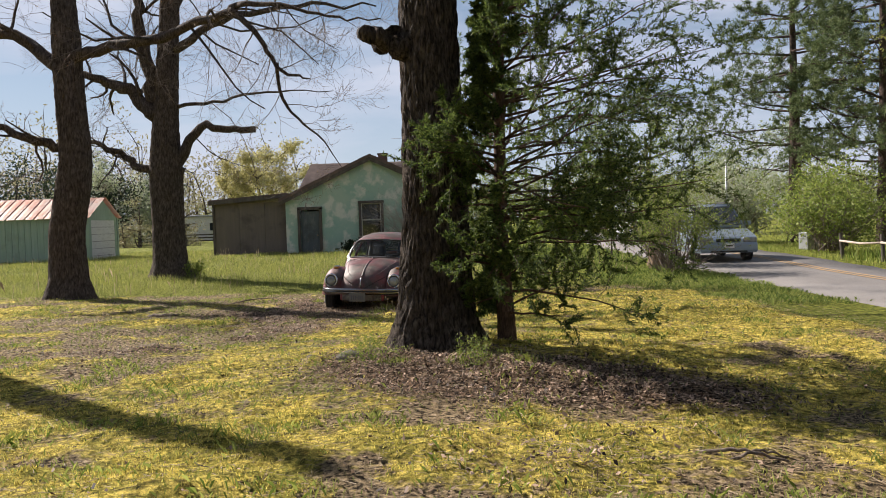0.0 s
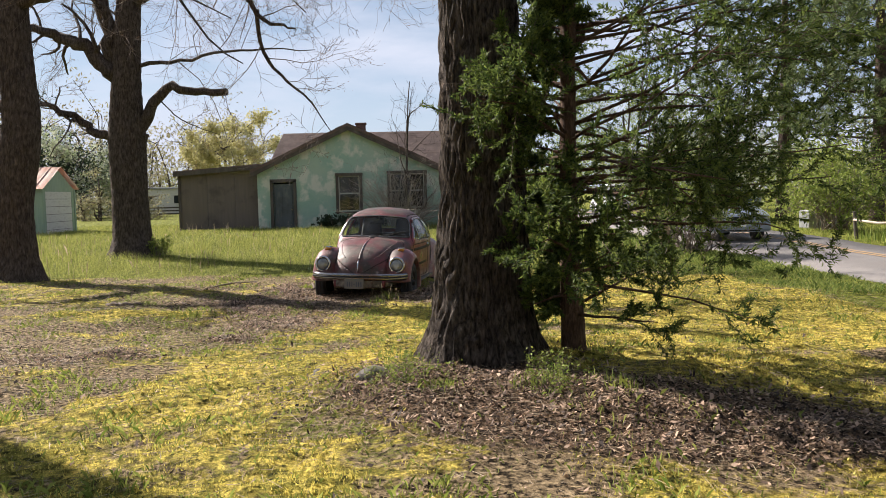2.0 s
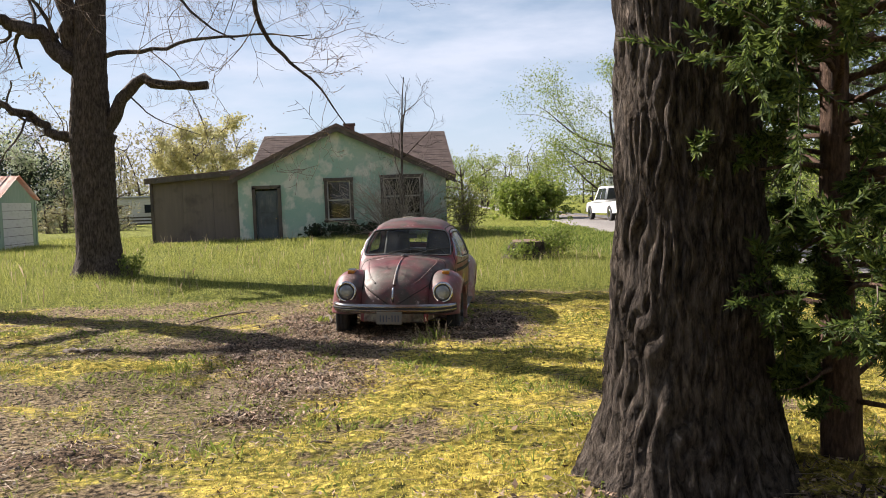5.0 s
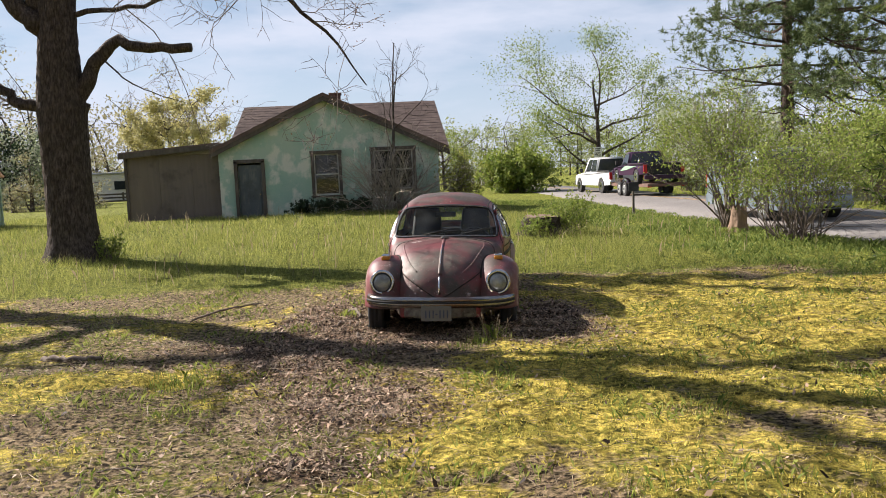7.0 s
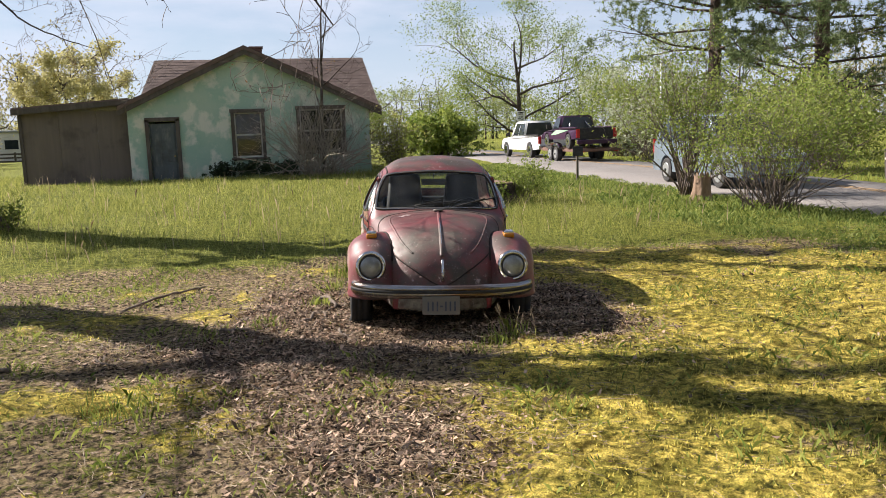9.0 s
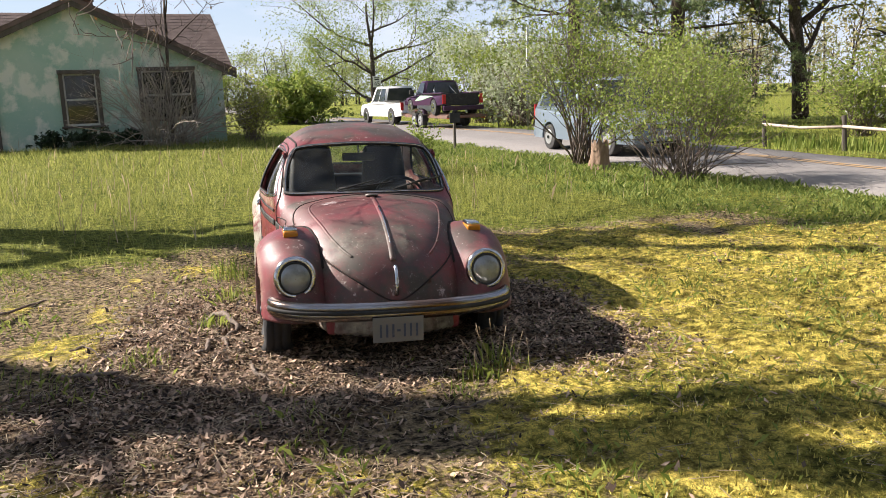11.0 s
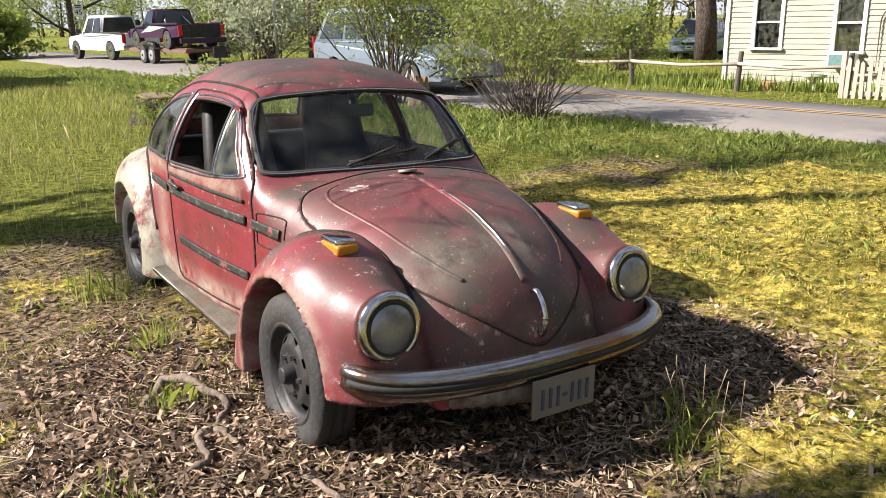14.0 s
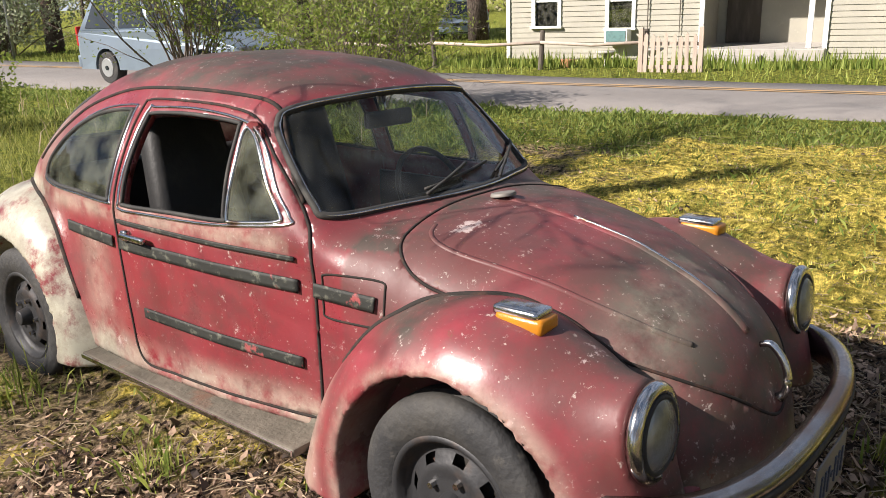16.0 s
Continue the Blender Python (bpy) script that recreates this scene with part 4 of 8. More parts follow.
# the tree with the broken limb
old_tree(T2, [(0, 0, 0), (0, 0, 0.6), (0, 0, 1.8), (0, 0, 3.3), (0.02, 0, 4.6), (0.15, 0, 6.5), (0.3, 0, 8.5), (0.3, 0, 11)], [0.62, 0.50, 0.45, 0.46, 0.38, 0.33, 0.26, 0.1],
         [([(0.3, 0, 3.2), (0.55, -0.1, 3.9), (0.95, -0.1, 4.4), (1.6, -0.2, 4.55), (2.75, -0.3, 4.45)], [0.2, 0.16, 0.135, 0.11, 0.095], 0),
          ([(-0.25, 0, 3.3), (-0.9, 0, 3.55), (-1.6, 0, 4.05), (-2.3, -0.1, 4.3)], [0.15, 0.11, 0.09, 0.05], 4),
          ([(-0.15, 0, 4.9), (-0.9, 0, 5.6), (-1.7, 0.1, 6.05), (-2.8, 0.2, 6.4)], [0.22, 0.19, 0.15, 0.08], 5),
          ([(-0.1, 0, 5.0), (-0.45, 0, 6.4), (-0.6, 0, 8.2), (-0.9, 0, 10)], [0.24, 0.2, 0.15, 0.06], 6),
          ([(0.2, 0, 5.2), (1.6, -0.5, 5.25), (3.2, -0.8, 5.45), (5.2, -1.2, 5.35)], [0.06, 0.045, 0.03, 0.01], 8),
          ([(0.2, 0, 6.8), (2.0, -0.5, 7.6), (4.2, -1.0, 7.8), (6.5, -1.5, 7.6)], [0.14, 0.1, 0.06, 0.02], 7),
          ([(0.3, 0, 8), (1.4, 0.5, 9.5), (3.0, 0.8, 10.4)], [0.15, 0.1, 0.05], 6), ([(0.9, -0.1, 4.3), (1.6, -0.4, 3.7), (2.6, -0.6, 3.3)], [0.02, 0.014, 0.006], 6)],
         23, 0.42, grey_bark, "tall bare tree with a broken limb and furrowed dark bark", depth=3, buds=2500)
# a tree beside the lawn whose shadow falls across it
old_tree(T3, [(0, 0, 0), (0, 0, 0.6), (0.05, 0, 2), (0.1, 0, 4.5), (0, 0, 7), (0, 0, 10)], [0.5, 0.42, 0.38, 0.34, 0.26, 0.1],
         [([(0, 0, 7.5), (-0.5, 0.5, 8.6), (-0.8, 0.9, 9.4)], [0.10, 0.07, 0.03], 4)],
         31, 0.4, grey_bark, "bare old tree beside the lawn", depth=2)


def cedar():
    """The young cedar beside the oak: whorls of thin limbs with flat dark sprays, fuller on the side away from the oak."""
    g = np.random.default_rng(41)
    x, y = 0.65, 8.5
    z0 = gz(x, y) - 0.05
    t = tagged(new("cedar_tree"), "young cedar with drooping dark green sprays beside the oak", "tree")
    line, r = smooth_line([(x, y, z0), (x - 0.03, y, z0 + 1.2), (x - 0.02, y, z0 + 2.6), (x + 0.02, y, z0 + 4.6), (x, y, z0 + 6.4)], [0.105, 0.07, 0.06, 0.045, 0.01], 60)
    wood, fine, sprays = [tube(line, r, 14, rough=0.03)], [], []
    for k in range(250):
        f = 0.35 + 5.8 * (k + g.random()) / 250
        a = g.random() * 6.283
        side = math.cos(a)
        if f < 1.3 and g.random() < 0.15:
            continue
        reach = np.interp(f, [0.3, 0.8, 1.5, 2.4, 3.1, 3.7, 4.6, 6.2], [0.85, 1.35, 1.8, 1.95, 1.5, 1.25, 0.95, 0.4])
        reach *= (0.55 + 0.45 * g.random()) * (0.92 + 0.42 * side)
        if side < -0.1 and not (1.5 < f < 2.3 or f < 0.9):
            reach *= 0.38
        elif side < -0.3 and math.sin(a) > -0.25:
            reach *= 0.45
        p = np.array([np.interp(f, line[:, 2] - z0, line[:, i]) for i in range(2)] + [z0 + f])
        d = np.array([side, math.sin(a), 0.12 + 0.10 * g.random()])
        pts, rr = wander(p, d, reach, 0.016, 0.004, g, 7, 0.12, 0.015 if f > 2.2 else -0.02)
        wood.append(tube(pts, rr, 5))
        sub = []
        branch_out(pts, rr, g, 2, sub, spread=0.75, count=5, ratio=0.5, start=0.42, lift=0.02, bend=0.22, minr=0.002)
        for q, qr in sub:
            if g.random() < 0.6:
                fine.append(tube(q, qr, 3))
            if g.random() < 0.9:
                sprays.append((q, qr))
    mesh_object("trunk", *join(wood), cedar_bark, t)
    tagged(mesh_object("twig_mass", *join(fine), twig_mat, t), kind="stuff")
    tagged(sheets(needles_on(sprays, 440000, g, 0.048, 0.0083, 0.2)[:, [0, 2, 3]], "foliage", cedar_leaf, t), kind="stuff")
    return t


cedar()


def pine(at, h, seed, spread, base_clear, label, n=44, tufts=5200):
    """A white pine: bare dead limbs low down, then level limbs whose flat sprays end in tufts of needles."""
    g = np.random.default_rng(seed)
    x, y = at
    z0 = gz(x, y) - 0.3
    t = tagged(new("pine_tree"), label, "tree")
    line, r = smooth_line([(x, y, z0), (x + 0.12, y, z0 + h * 0.4), (x, y, z0 + h)], [0.40, 0.28, 0.03], 40)
    wood, sprays = [tube(line, r, 14, rough=0.03)], []
    for k in range(12):
        f, a = base_clear * (0.45 + 0.75 * g.random()), g.random() * 6.283
        pts, rr = wander((x, y, z0 + f), (math.cos(a), math.sin(a), -0.12), spread * (0.25 + 0.4 * g.random()), 0.045, 0.010, g, 8, 0.16, -0.03)
        wood.append(tube(pts, rr, 5))
        dead = []
        branch_out(pts, rr, g, 1, dead, spread=0.7, count=4, ratio=0.5, start=0.4, lift=-0.03, bend=0.2, minr=0.008)
        wood += [tube(p, q, 3) for p, q in dead]
    for k in range(n):
        f = base_clear + (h - base_clear) * ((k // 4) * 4 + 1.2 * g.random()) / n
        a = 1.57 * k + 0.9 * (k // 4) + 0.5 * g.random()
        reach = spread * np.interp(f / h, [0, 0.25, 0.5, 0.8, 1], [0.9, 1.0, 0.9, 0.6, 0.15]) * (0.6 + 0.5 * g.random())
        pts, rr = wander((x, y, z0 + f), (math.cos(a), math.sin(a), 0.02), reach, 0.075, 0.014, g, 10, 0.07, 0.025)
        wood.append(tube(pts, rr, 6))
        sub = []
        branch_out(pts, rr, g, 2, sub, spread=0.8, count=6, ratio=0.45, start=0.32, lift=0.03, bend=0.16, minr=0.007)
        for q, qr in sub:
            q[:, 2] = q[0, 2] + (q[:, 2] - q[0, 2]) * 0.45
            wood.append(tube(q, qr, 3))
        sprays += sub
    mesh_object("trunk", *join(wood), pine_bark, t)
    c = along(sprays, tufts, g, 0.05, 1.0, True)
    m = 10
    base = np.repeat(c, m, 0)
    d = g.normal(size=(len(base), 3)) + np.array([0, 0, 0.35])
    d /= np.linalg.norm(d, axis=1)[:, None]
    w = np.cross(d, g.normal(size=d.shape))
    w *= 0.019 / (np.linalg.norm(w, axis=1)[:, None] + 1e-9)
    ln = 0.17 + 0.15 * g.random((len(base), 1))
    tagged(sheets(np.stack([base - w, base + d * ln, base + w], 1), "foliage", pine_leaf, t), kind="stuff")
    return t


pine((20.3, 46.8), 18, 51, 6.2, 5.4, "tall white pine with long level limbs beyond the road", 48, 6000)
pine((22.6, 41.5), 17, 52, 6.4, 3.2, "tall dense white pine with long level limbs beyond the road", 56, 11000)


def bush(at, h, w, seed, mat, label, stems=45, leaves=9000, size=0.05, bare=0.25, name="bush", arch=0.0, wood_mat=None):
    """Many thin stems from one foot, with loose leaves towards the tips."""
    g = np.random.default_rng(seed)
    x, y = at
    z0 = gz(x, y) - 0.05
    t = tagged(new(name), label, "bush")
    wood, grown = [], []
    for k in range(stems):
        a, s = g.random() * 6.283, g.random() ** 0.7
        way = np.array([math.cos(a) * s * w / 2, math.sin(a) * s * w / 2, h * (1.0 - 0.45 * s * s)])
        p, r = wander((x + 0.12 * w * g.normal() * 0.6, y + 0.12 * w * g.normal() * 0.6, z0), way, np.linalg.norm(way) * (0.75 + 0.3 * g.random()), 0.007 * h, 0.002 * h, g, 8, 0.10, -arch)
        grown.append((p, r))
        branch_out(p, r, g, 2, grown, spread=0.7, count=4, ratio=0.5, start=bare, minr=0.0012 * h)
    tagged(mesh_object("stem_tangle", *join([tube(p, r, 4 if r[0] > 0.004 * h else 3) for p, r in grown]), wood_mat or twig_mat, t), kind="stuff")
    if leaves:
        c = along([b for b in grown if b[1][0] < 0.0055 * h], leaves, g, 0.04 * h, 1.0, True)
        c = c[c[:, 2] > z0 + bare * 0.6 * h]
        tagged(sheets(leaf_quads(c, size, g), "foliage", mat, t), kind="stuff")
    return t


bush((5.85, 20.6), 1.85, 2.7, 61, bush_leaf, "wild roadside bush with many thin stems and fresh leaves", 80, 7500, 0.030, 0.58)
bush((6.5, 24.5), 3.4, 2.0, 62, bush_leaf, "tall slender roadside bush in fresh leaf", 34, 8000, 0.034, 0.35)
bush((8.6, 60), 2.7, 4.6, 63, bush_leaf, "round leafy green bush beside the road", 90, 16000, 0.13, 0.05)
bush((1.7, 36.0), 1.9, 1.6, 64, spring_leaf, "leafy shrub at the corner of the house", 40, 2200, 0.05, 0.1)
for bx in (-4.1, -3.3, -2.6, -1.9):
    bush((bx, 36.0), 0.55, 1.1, 66 + int(-10 * bx), dark_leaf, "dark evergreen creeper at the foot of the wall", 16, 1500, 0.05, 0.0, "creeper")
bush((-0.9, 35.3), 2.9, 5.0, 65, spring_leaf, "bare tangled shrub in front of the house", 80, 0, 0.05, 0.12, arch=0.09, wood_mat=pale_twig)


def crown_tree(at, h, w, seed, leaf, label, leaves=7000, size=0.16, stem=0.22, low=0.25, name="tree", depth=3):
    """A tree in young leaf: forked trunk, crooked limbs and a loose crown."""
    g = np.random.default_rng(seed)
    x, y = at
    z0 = gz(x, y) - 0.1
    t = tagged(new(name), label, "tree")
    wood, grown = [], []
    line, r = wander((x, y, z0), (0, 0, 1), h * 0.8, stem, stem * 0.25, g, 9, 0.06)
    wood.append(tube(line, r, 8))
    for k in range(9):
        f = low + (0.9 - low) * k / 9
        p = line[min(8, int(f * 8))]
        a = 2.4 * k + g.random()
        way = (math.cos(a) * w / 2, math.sin(a) * w / 2, h * 0.22)
        q, rr = wander(p, way, (0.5 + 0.3 * g.random()) * w * (1 - 0.4 * abs(f - 0.45)), stem * 0.4, stem * 0.1, g, 7, 0.15, 0.05)
        grown.append((q, rr))
        branch_out(q, rr, g, depth - 1, grown, spread=0.8, count=5, ratio=0.5, start=0.2, minr=0.006, lift=0.05)
    mesh_object("trunk", *join(wood + [tube(p, q, 4 if q[0] > 0.03 else 3) for p, q in grown]), grey_bark, t)
    if leaves:
        c = along([b for b in grown if b[1][0] < stem * 0.3], leaves, g, 0.04 * w, 1.0, True)
        tagged(sheets(leaf_quads(c, size, g), "foliage", leaf, t), kind="stuff")
    return t


crown_tree((20.5, 80), 12, 13, 71, bush_leaf, "round tree in young leaf beside the road", 30000, 0.085, 0.3, 0.12, depth=4)
crown_tree((-18.3, 84), 10.5, 6.8, 72, pale_leaf, "pale yellow-green tree in young leaf behind the house", 18000, 0.13, 0.25)
crown_tree((-28.5, 72), 6.0, 7.5, 73, blossom, "white blossoming tree behind the house", 9000, 0.13, 0.16)
crown_tree((-0.75, 35.6), 7.6, 3.8, 74, spring_leaf, "slender bare young tree in front of the house", 0, 0.05, 0.07, 0.05)
crown_tree((6.5, 84), 6.5, 7, 75, bush_leaf, "tree in young leaf behind the house", 9000, 0.07, 0.2)
crown_tree((24, 62), 5.5, 8, 76, blossom, "pale blossoming tree beyond the road", 9000, 0.12, 0.14)


def far_woods(name, places, mat, label, seed, leaves, size, hh):
    """A belt of woods: trunks and loose leaf clumps, too many to count."""
    leaves, size = int(leaves * 1.6), size * 0.6
    g = np.random.default_rng(seed)
    wood, cl = [], []
    for x, y in places:
        h = hh * (0.6 + 0.5 * g.random())
        p, r = wander((x, y, -0.3), (0, 0, 1), h, 0.2, 0.05, g, 6, 0.05)
        wood.append(tube(p, r, 5))
        for k in range(6):
            q, rr = wander(p[1 + g.integers(0, 5)], (g.normal(), g.normal(), 0.8), h * 0.4, 0.08, 0.02, g, 5, 0.2)
            wood.append(tube(q, rr, 3))
            cl.append(q[1 + g.integers(0, 4)] + g.normal(size=3) * 0.5)
        for k in range(8):
            cl.append(np.array([x, y, 0]) + np.array([g.normal() * 0.16 * h, g.normal() * 0.16 * h, h * (0.08 + 0.85 * g.random())]))
    cl = np.array(cl)
    c = cl[g.integers(0, len(cl), leaves)] + g.normal(size=(leaves, 3)) * np.array([0.9, 0.9, 0.75]) * hh * 0.10
    c[:, 2] = np.abs(c[:, 2])
    ob = tagged(new(name), label, "woods", kind="stuff")
    mesh_object("trunks", *join(wood), grey_bark, ob)
    sheets(leaf_quads(c, size, g), "foliage", mat, ob)
    return ob


def belt(x0, y0, x1, y1, n, depth, seed):
    g = np.random.default_rng(seed)
    f = g.random(n)
    return np.stack([x0 + (x1 - x0) * f + g.normal(size=n) * depth, y0 + (y1 - y0) * f + g.normal(size=n) * depth], 1)


hazy_leaf = leafy("far_leaves", (0.18, 0.22, 0.08), (0.34, 0.36, 0.16), through_light=0.4)
brown_leaf = leafy("far_buds", (0.22, 0.19, 0.11), (0.36, 0.34, 0.18), through_light=0.35)
far_woods("far_woods", belt(-90, 75, -22, 120, 60, 5, 1), brown_leaf, "belt of bare and budding woods far behind the shed", 81, 18000, 0.36, 12)
far_woods("far_woods", belt(-45, 150, 20, 160, 50, 6, 2), hazy_leaf, "far low belt of green woods behind the house", 82, 13000, 0.42, 7)
far_woods("far_woods", belt(10, 170, 130, 120, 80, 8, 3), hazy_leaf, "far belt of green woods beyond the road", 83, 24000, 0.43, 10)
far_woods("far_woods", belt(62, 110, 95, -20, 80, 6, 4), brown_leaf, "belt of budding woods beyond the road", 84, 24000, 0.37, 13)
far_woods("far_conifers", belt(-34, 66, -27, 80, 8, 1.5, 5), dark_leaf, "dark conifers far behind the shed", 85, 12000, 0.2, 8)
far_woods("far_woods", belt(-25, 58, -20, 62, 5, 1, 8), brown_leaf, "low thicket behind the shed", 88, 3500, 0.12, 3)
# out of view, added to keep sky light off the front of the car
far_woods("far_woods", belt(-45, -17, 45, -15, 46, 3, 9), brown_leaf, "unseen belt of tall woods added behind the camera to dim sky light", 89, 26000, 0.4, 15)


# ---- the old car ----
def soft_table(xs, ys, sigma, lo=-1.2, hi=3.8, n=2500):
    """A smoothed curve through points, as a function."""
    t = np.linspace(lo, hi, n)
    y = np.interp(t, xs, ys)
    s = sigma * n / (hi - lo)
    k = np.arange(-int(4 * s), int(4 * s) + 1)
    w = np.exp(-0.5 * (k / s) ** 2)
    pad = np.pad(y, len(k) // 2, mode="edge")
    y = np.convolve(pad, w / w.sum(), mode="valid")
    g = np.gradient(y, t)
    return lambda q: np.interp(q, t, y), lambda q: np.interp(q, t, g)


def smax(a, b, k):
    h = np.maximum(k - np.abs(a - b), 0) / k
    return np.maximum(a, b) + h * h * k / 4


def smin(a, b, k):
    return -smax(-a, -b, k)


top_z, top_g = soft_table([-1.2, -0.64, -0.625, -0.60, -0.55, -0.46, -0.34, -0.15, 0.05, 0.25, 0.46, 0.52, 0.81, 0.90, 1.08, 1.45, 1.8, 2.1, 2.4, 2.7, 3.0, 3.15, 3.25, 3.8],
                          [-0.6, 0.30, 0.42, 0.53, 0.635, 0.735, 0.815, 0.895, 0.94, 0.972, 0.985, 1.01, 1.32, 1.372, 1.42, 1.45, 1.435, 1.375, 1.26, 1.08, 0.82, 0.62, 0.40, -0.8], 0.035)
wide, _ = soft_table([-1.2, -0.66, -0.62, -0.5, -0.3, 0.0, 0.3, 0.62, 1.0, 1.5, 2.0, 2.4, 2.8, 3.1, 3.25, 3.8], [0.22, 0.25, 0.33, 0.41, 0.47, 0.54, 0.588, 0.635, 0.695, 0.73, 0.71, 0.62, 0.48, 0.32, 0.2, 0.1], 0.06)


def body_f(p):
    x, v, z = np.abs(p[:, 0]), p[:, 1], p[:, 2]
    b = smooth01((v - 1.2) / 0.7)
    bend = np.interp(v, [0.15, 0.5, 1.1], [0.42, 0.22, 0.22]) * (1 - b) - 0.30 * b
    ve = v - bend * x * x * smooth01((z - 0.5) / 0.3)
    g = top_g(ve)
    crown = 0.22 * x * x
    ftop = (z - top_z(ve) + crown) / np.sqrt(1 + g * g)
    lean = 0.75 * np.maximum(z - 0.90, 0) ** 1.5 + 0.05 * np.maximum(0.55 - z, 0)
    side = x - wide(v) + lean
    k = np.interp(v, [-0.6, -0.2, 0.3, 0.6, 0.9, 1.5, 2.4, 3.2], [0.30, 0.26, 0.20, 0.075, 0.085, 0.16, 0.22, 0.3])
    return smax(smax(ftop, side, k), 0.27 - z, 0.04)


ff_top, ff_g = soft_table([-1.2, -0.585, -0.56, -0.52, -0.45, -0.34, -0.17, 0.0, 0.2, 0.38, 0.52, 0.62, 0.70, 3.8], [-1.4, 0.30, 0.42, 0.53, 0.655, 0.755, 0.825, 0.845, 0.81, 0.71, 0.56, 0.38, 0.10, -3], 0.03)
ff_wide, _ = soft_table([-1.2, -0.62, -0.45, -0.2, 0.1, 0.5, 0.65, 3.8], [0.55, 0.70, 0.775, 0.805, 0.81, 0.79, 0.765, 0.70], 0.05)
rf_top, rf_g = soft_table([-1.2, 1.78, 1.84, 1.92, 2.05, 2.2, 2.4, 2.6, 2.8, 2.95, 3.06, 3.12, 3.8], [-3, 0.10, 0.38, 0.58, 0.76, 0.86, 0.905, 0.885, 0.79, 0.64, 0.46, 0.28, -1], 0.03)
rf_wide, _ = soft_table([-1.2, 1.8, 1.95, 2.2, 2.6, 2.9, 3.1, 3.8], [0.74, 0.76, 0.79, 0.81, 0.80, 0.75, 0.64, 0.5], 0.05)


def fender_f(p, front):
    x, v, z = p[:, 0], p[:, 1], p[:, 2]
    tz, tg, w, cv = (ff_top, ff_g, ff_wide, 0.0) if front else (rf_top, rf_g, rf_wide, 2.41)
    g = tg(v)
    if front:
        ve = v - 2.6 * np.maximum(np.abs(x - 0.585) - 0.03, 0) ** 2 * smooth01((0.1 - v) / 0.4)
        g = tg(ve)
        f = smax((z - tz(ve) + 1.6 * np.maximum(0.56 - x, 0) ** 2) / np.sqrt(1 + g * g), x - w(v), 0.28)
        lamp = np.hypot(x - 0.57, z - 0.617) - 0.118 + 0.10 * np.maximum(0, v + 0.42)
        f = smin(f, np.maximum(lamp, np.maximum(-0.456 - v + 0.08 * (z - 0.617), v + 0.1)), 0.07)
        f = np.maximum(f, 0.36 - z - 0.17 * smooth01((v - 0.1) / 0.3))
    else:
        f = smax((z - tz(v)) / np.sqrt(1 + g * g), x - w(v), 0.30)
        f = np.maximum(f, 0.20 - z + 0.16 * smooth01((v - 2.5) / 0.3) * 1.0)
    r = np.hypot(v - cv, z - 0.315)
    f = np.maximum(f, smin(0.375 - r, x - 0.42, 0.02))
    return np.maximum(f, 0.36 - x)


def gradient(f, p, e=1e-3):
    return np.stack([(f(p + d) - f(p - d)) / (2 * e) for d in np.eye(3) * e], 1)


def surface(f, lo, hi, step, smooth=3):
    """Meshes the skin f = 0 (surface nets), with the points drawn onto it."""
    ax = [np.arange(a, b + step, step) for a, b in zip(lo, hi)]
    g = np.stack(np.meshgrid(*ax, indexing="ij"), -1)
    n = g.shape[:3]
    val = f(g.reshape(-1, 3)).reshape(n)
    s = val < 0
    cells = tuple(k - 1 for k in n)
    total, cnt = np.zeros(cells + (3,)), np.zeros(cells)
    for axis in range(3):
        sl0, sl1 = [slice(None)] * 3, [slice(None)] * 3
        sl0[axis], sl1[axis] = slice(0, -1), slice(1, None)
        a, b = val[tuple(sl0)], val[tuple(sl1)]
        cross = (a < 0) != (b < 0)
        t = np.where(cross, a / np.where(cross, a - b, 1), 0)
        pt = g[tuple(sl0)] + t[..., None] * (g[tuple(sl1)] - g[tuple(sl0)])
        o = [k for k in range(3) if k != axis]
        for d0 in (0, 1):
            for d1 in (0, 1):
                q = [slice(None)] * 3
                q[o[0]] = slice(d0, n[o[0]] - 1 + d0)
                q[o[1]] = slice(d1, n[o[1]] - 1 + d1)
                m = cross[tuple(q)]
                total += np.where(m[..., None], pt[tuple(q)], 0)
                cnt += m
    act = cnt > 0
    ids = -np.ones(cells, int)
    ids[act] = np.arange(act.sum())
    v = total[act] / cnt[act][:, None]
    faces = []
    for axis in range(3):
        o = [k for k in range(3) if k != axis]
        sl0, sl1 = [slice(None)] * 3, [slice(None)] * 3
        sl0[axis], sl1[axis] = slice(0, -1), slice(1, None)
        for k in o:
            sl0[k] = sl1[k] = slice(1, -1)
        a, b = s[tuple(sl0)], s[tuple(sl1)]
        idx = np.argwhere(a != b)
        if not len(idx):
            continue
        inside = a[tuple(idx.T)]
        base = idx.copy()
        for k in o:
            base[:, k] += 1
        corner = []
        for d0, d1 in ((0, 0), (1, 0), (1, 1), (0, 1)):
            c = base.copy()
            c[:, o[0]] -= d0
            c[:, o[1]] -= d1
            corner.append(ids[tuple(c.T)])
        q = np.stack(corner, 1)
        flip = inside if axis != 1 else ~inside
        q[~flip] = q[~flip][:, ::-1]
        faces.append(q)
    q = np.concatenate(faces)
    cc = v[q].mean(1)
    nn = np.cross(v[q[:, 2]] - v[q[:, 0]], v[q[:, 3]] - v[q[:, 1]])
    wrong = (nn * gradient(f, cc)).sum(1) < 0
    q[wrong] = q[wrong][:, ::-1]
    for _ in range(smooth):
        gr = gradient(f, v)
        v = v - f(v)[:, None] * gr / ((gr ** 2).sum(1)[:, None] + 1e-6)
    return v, q


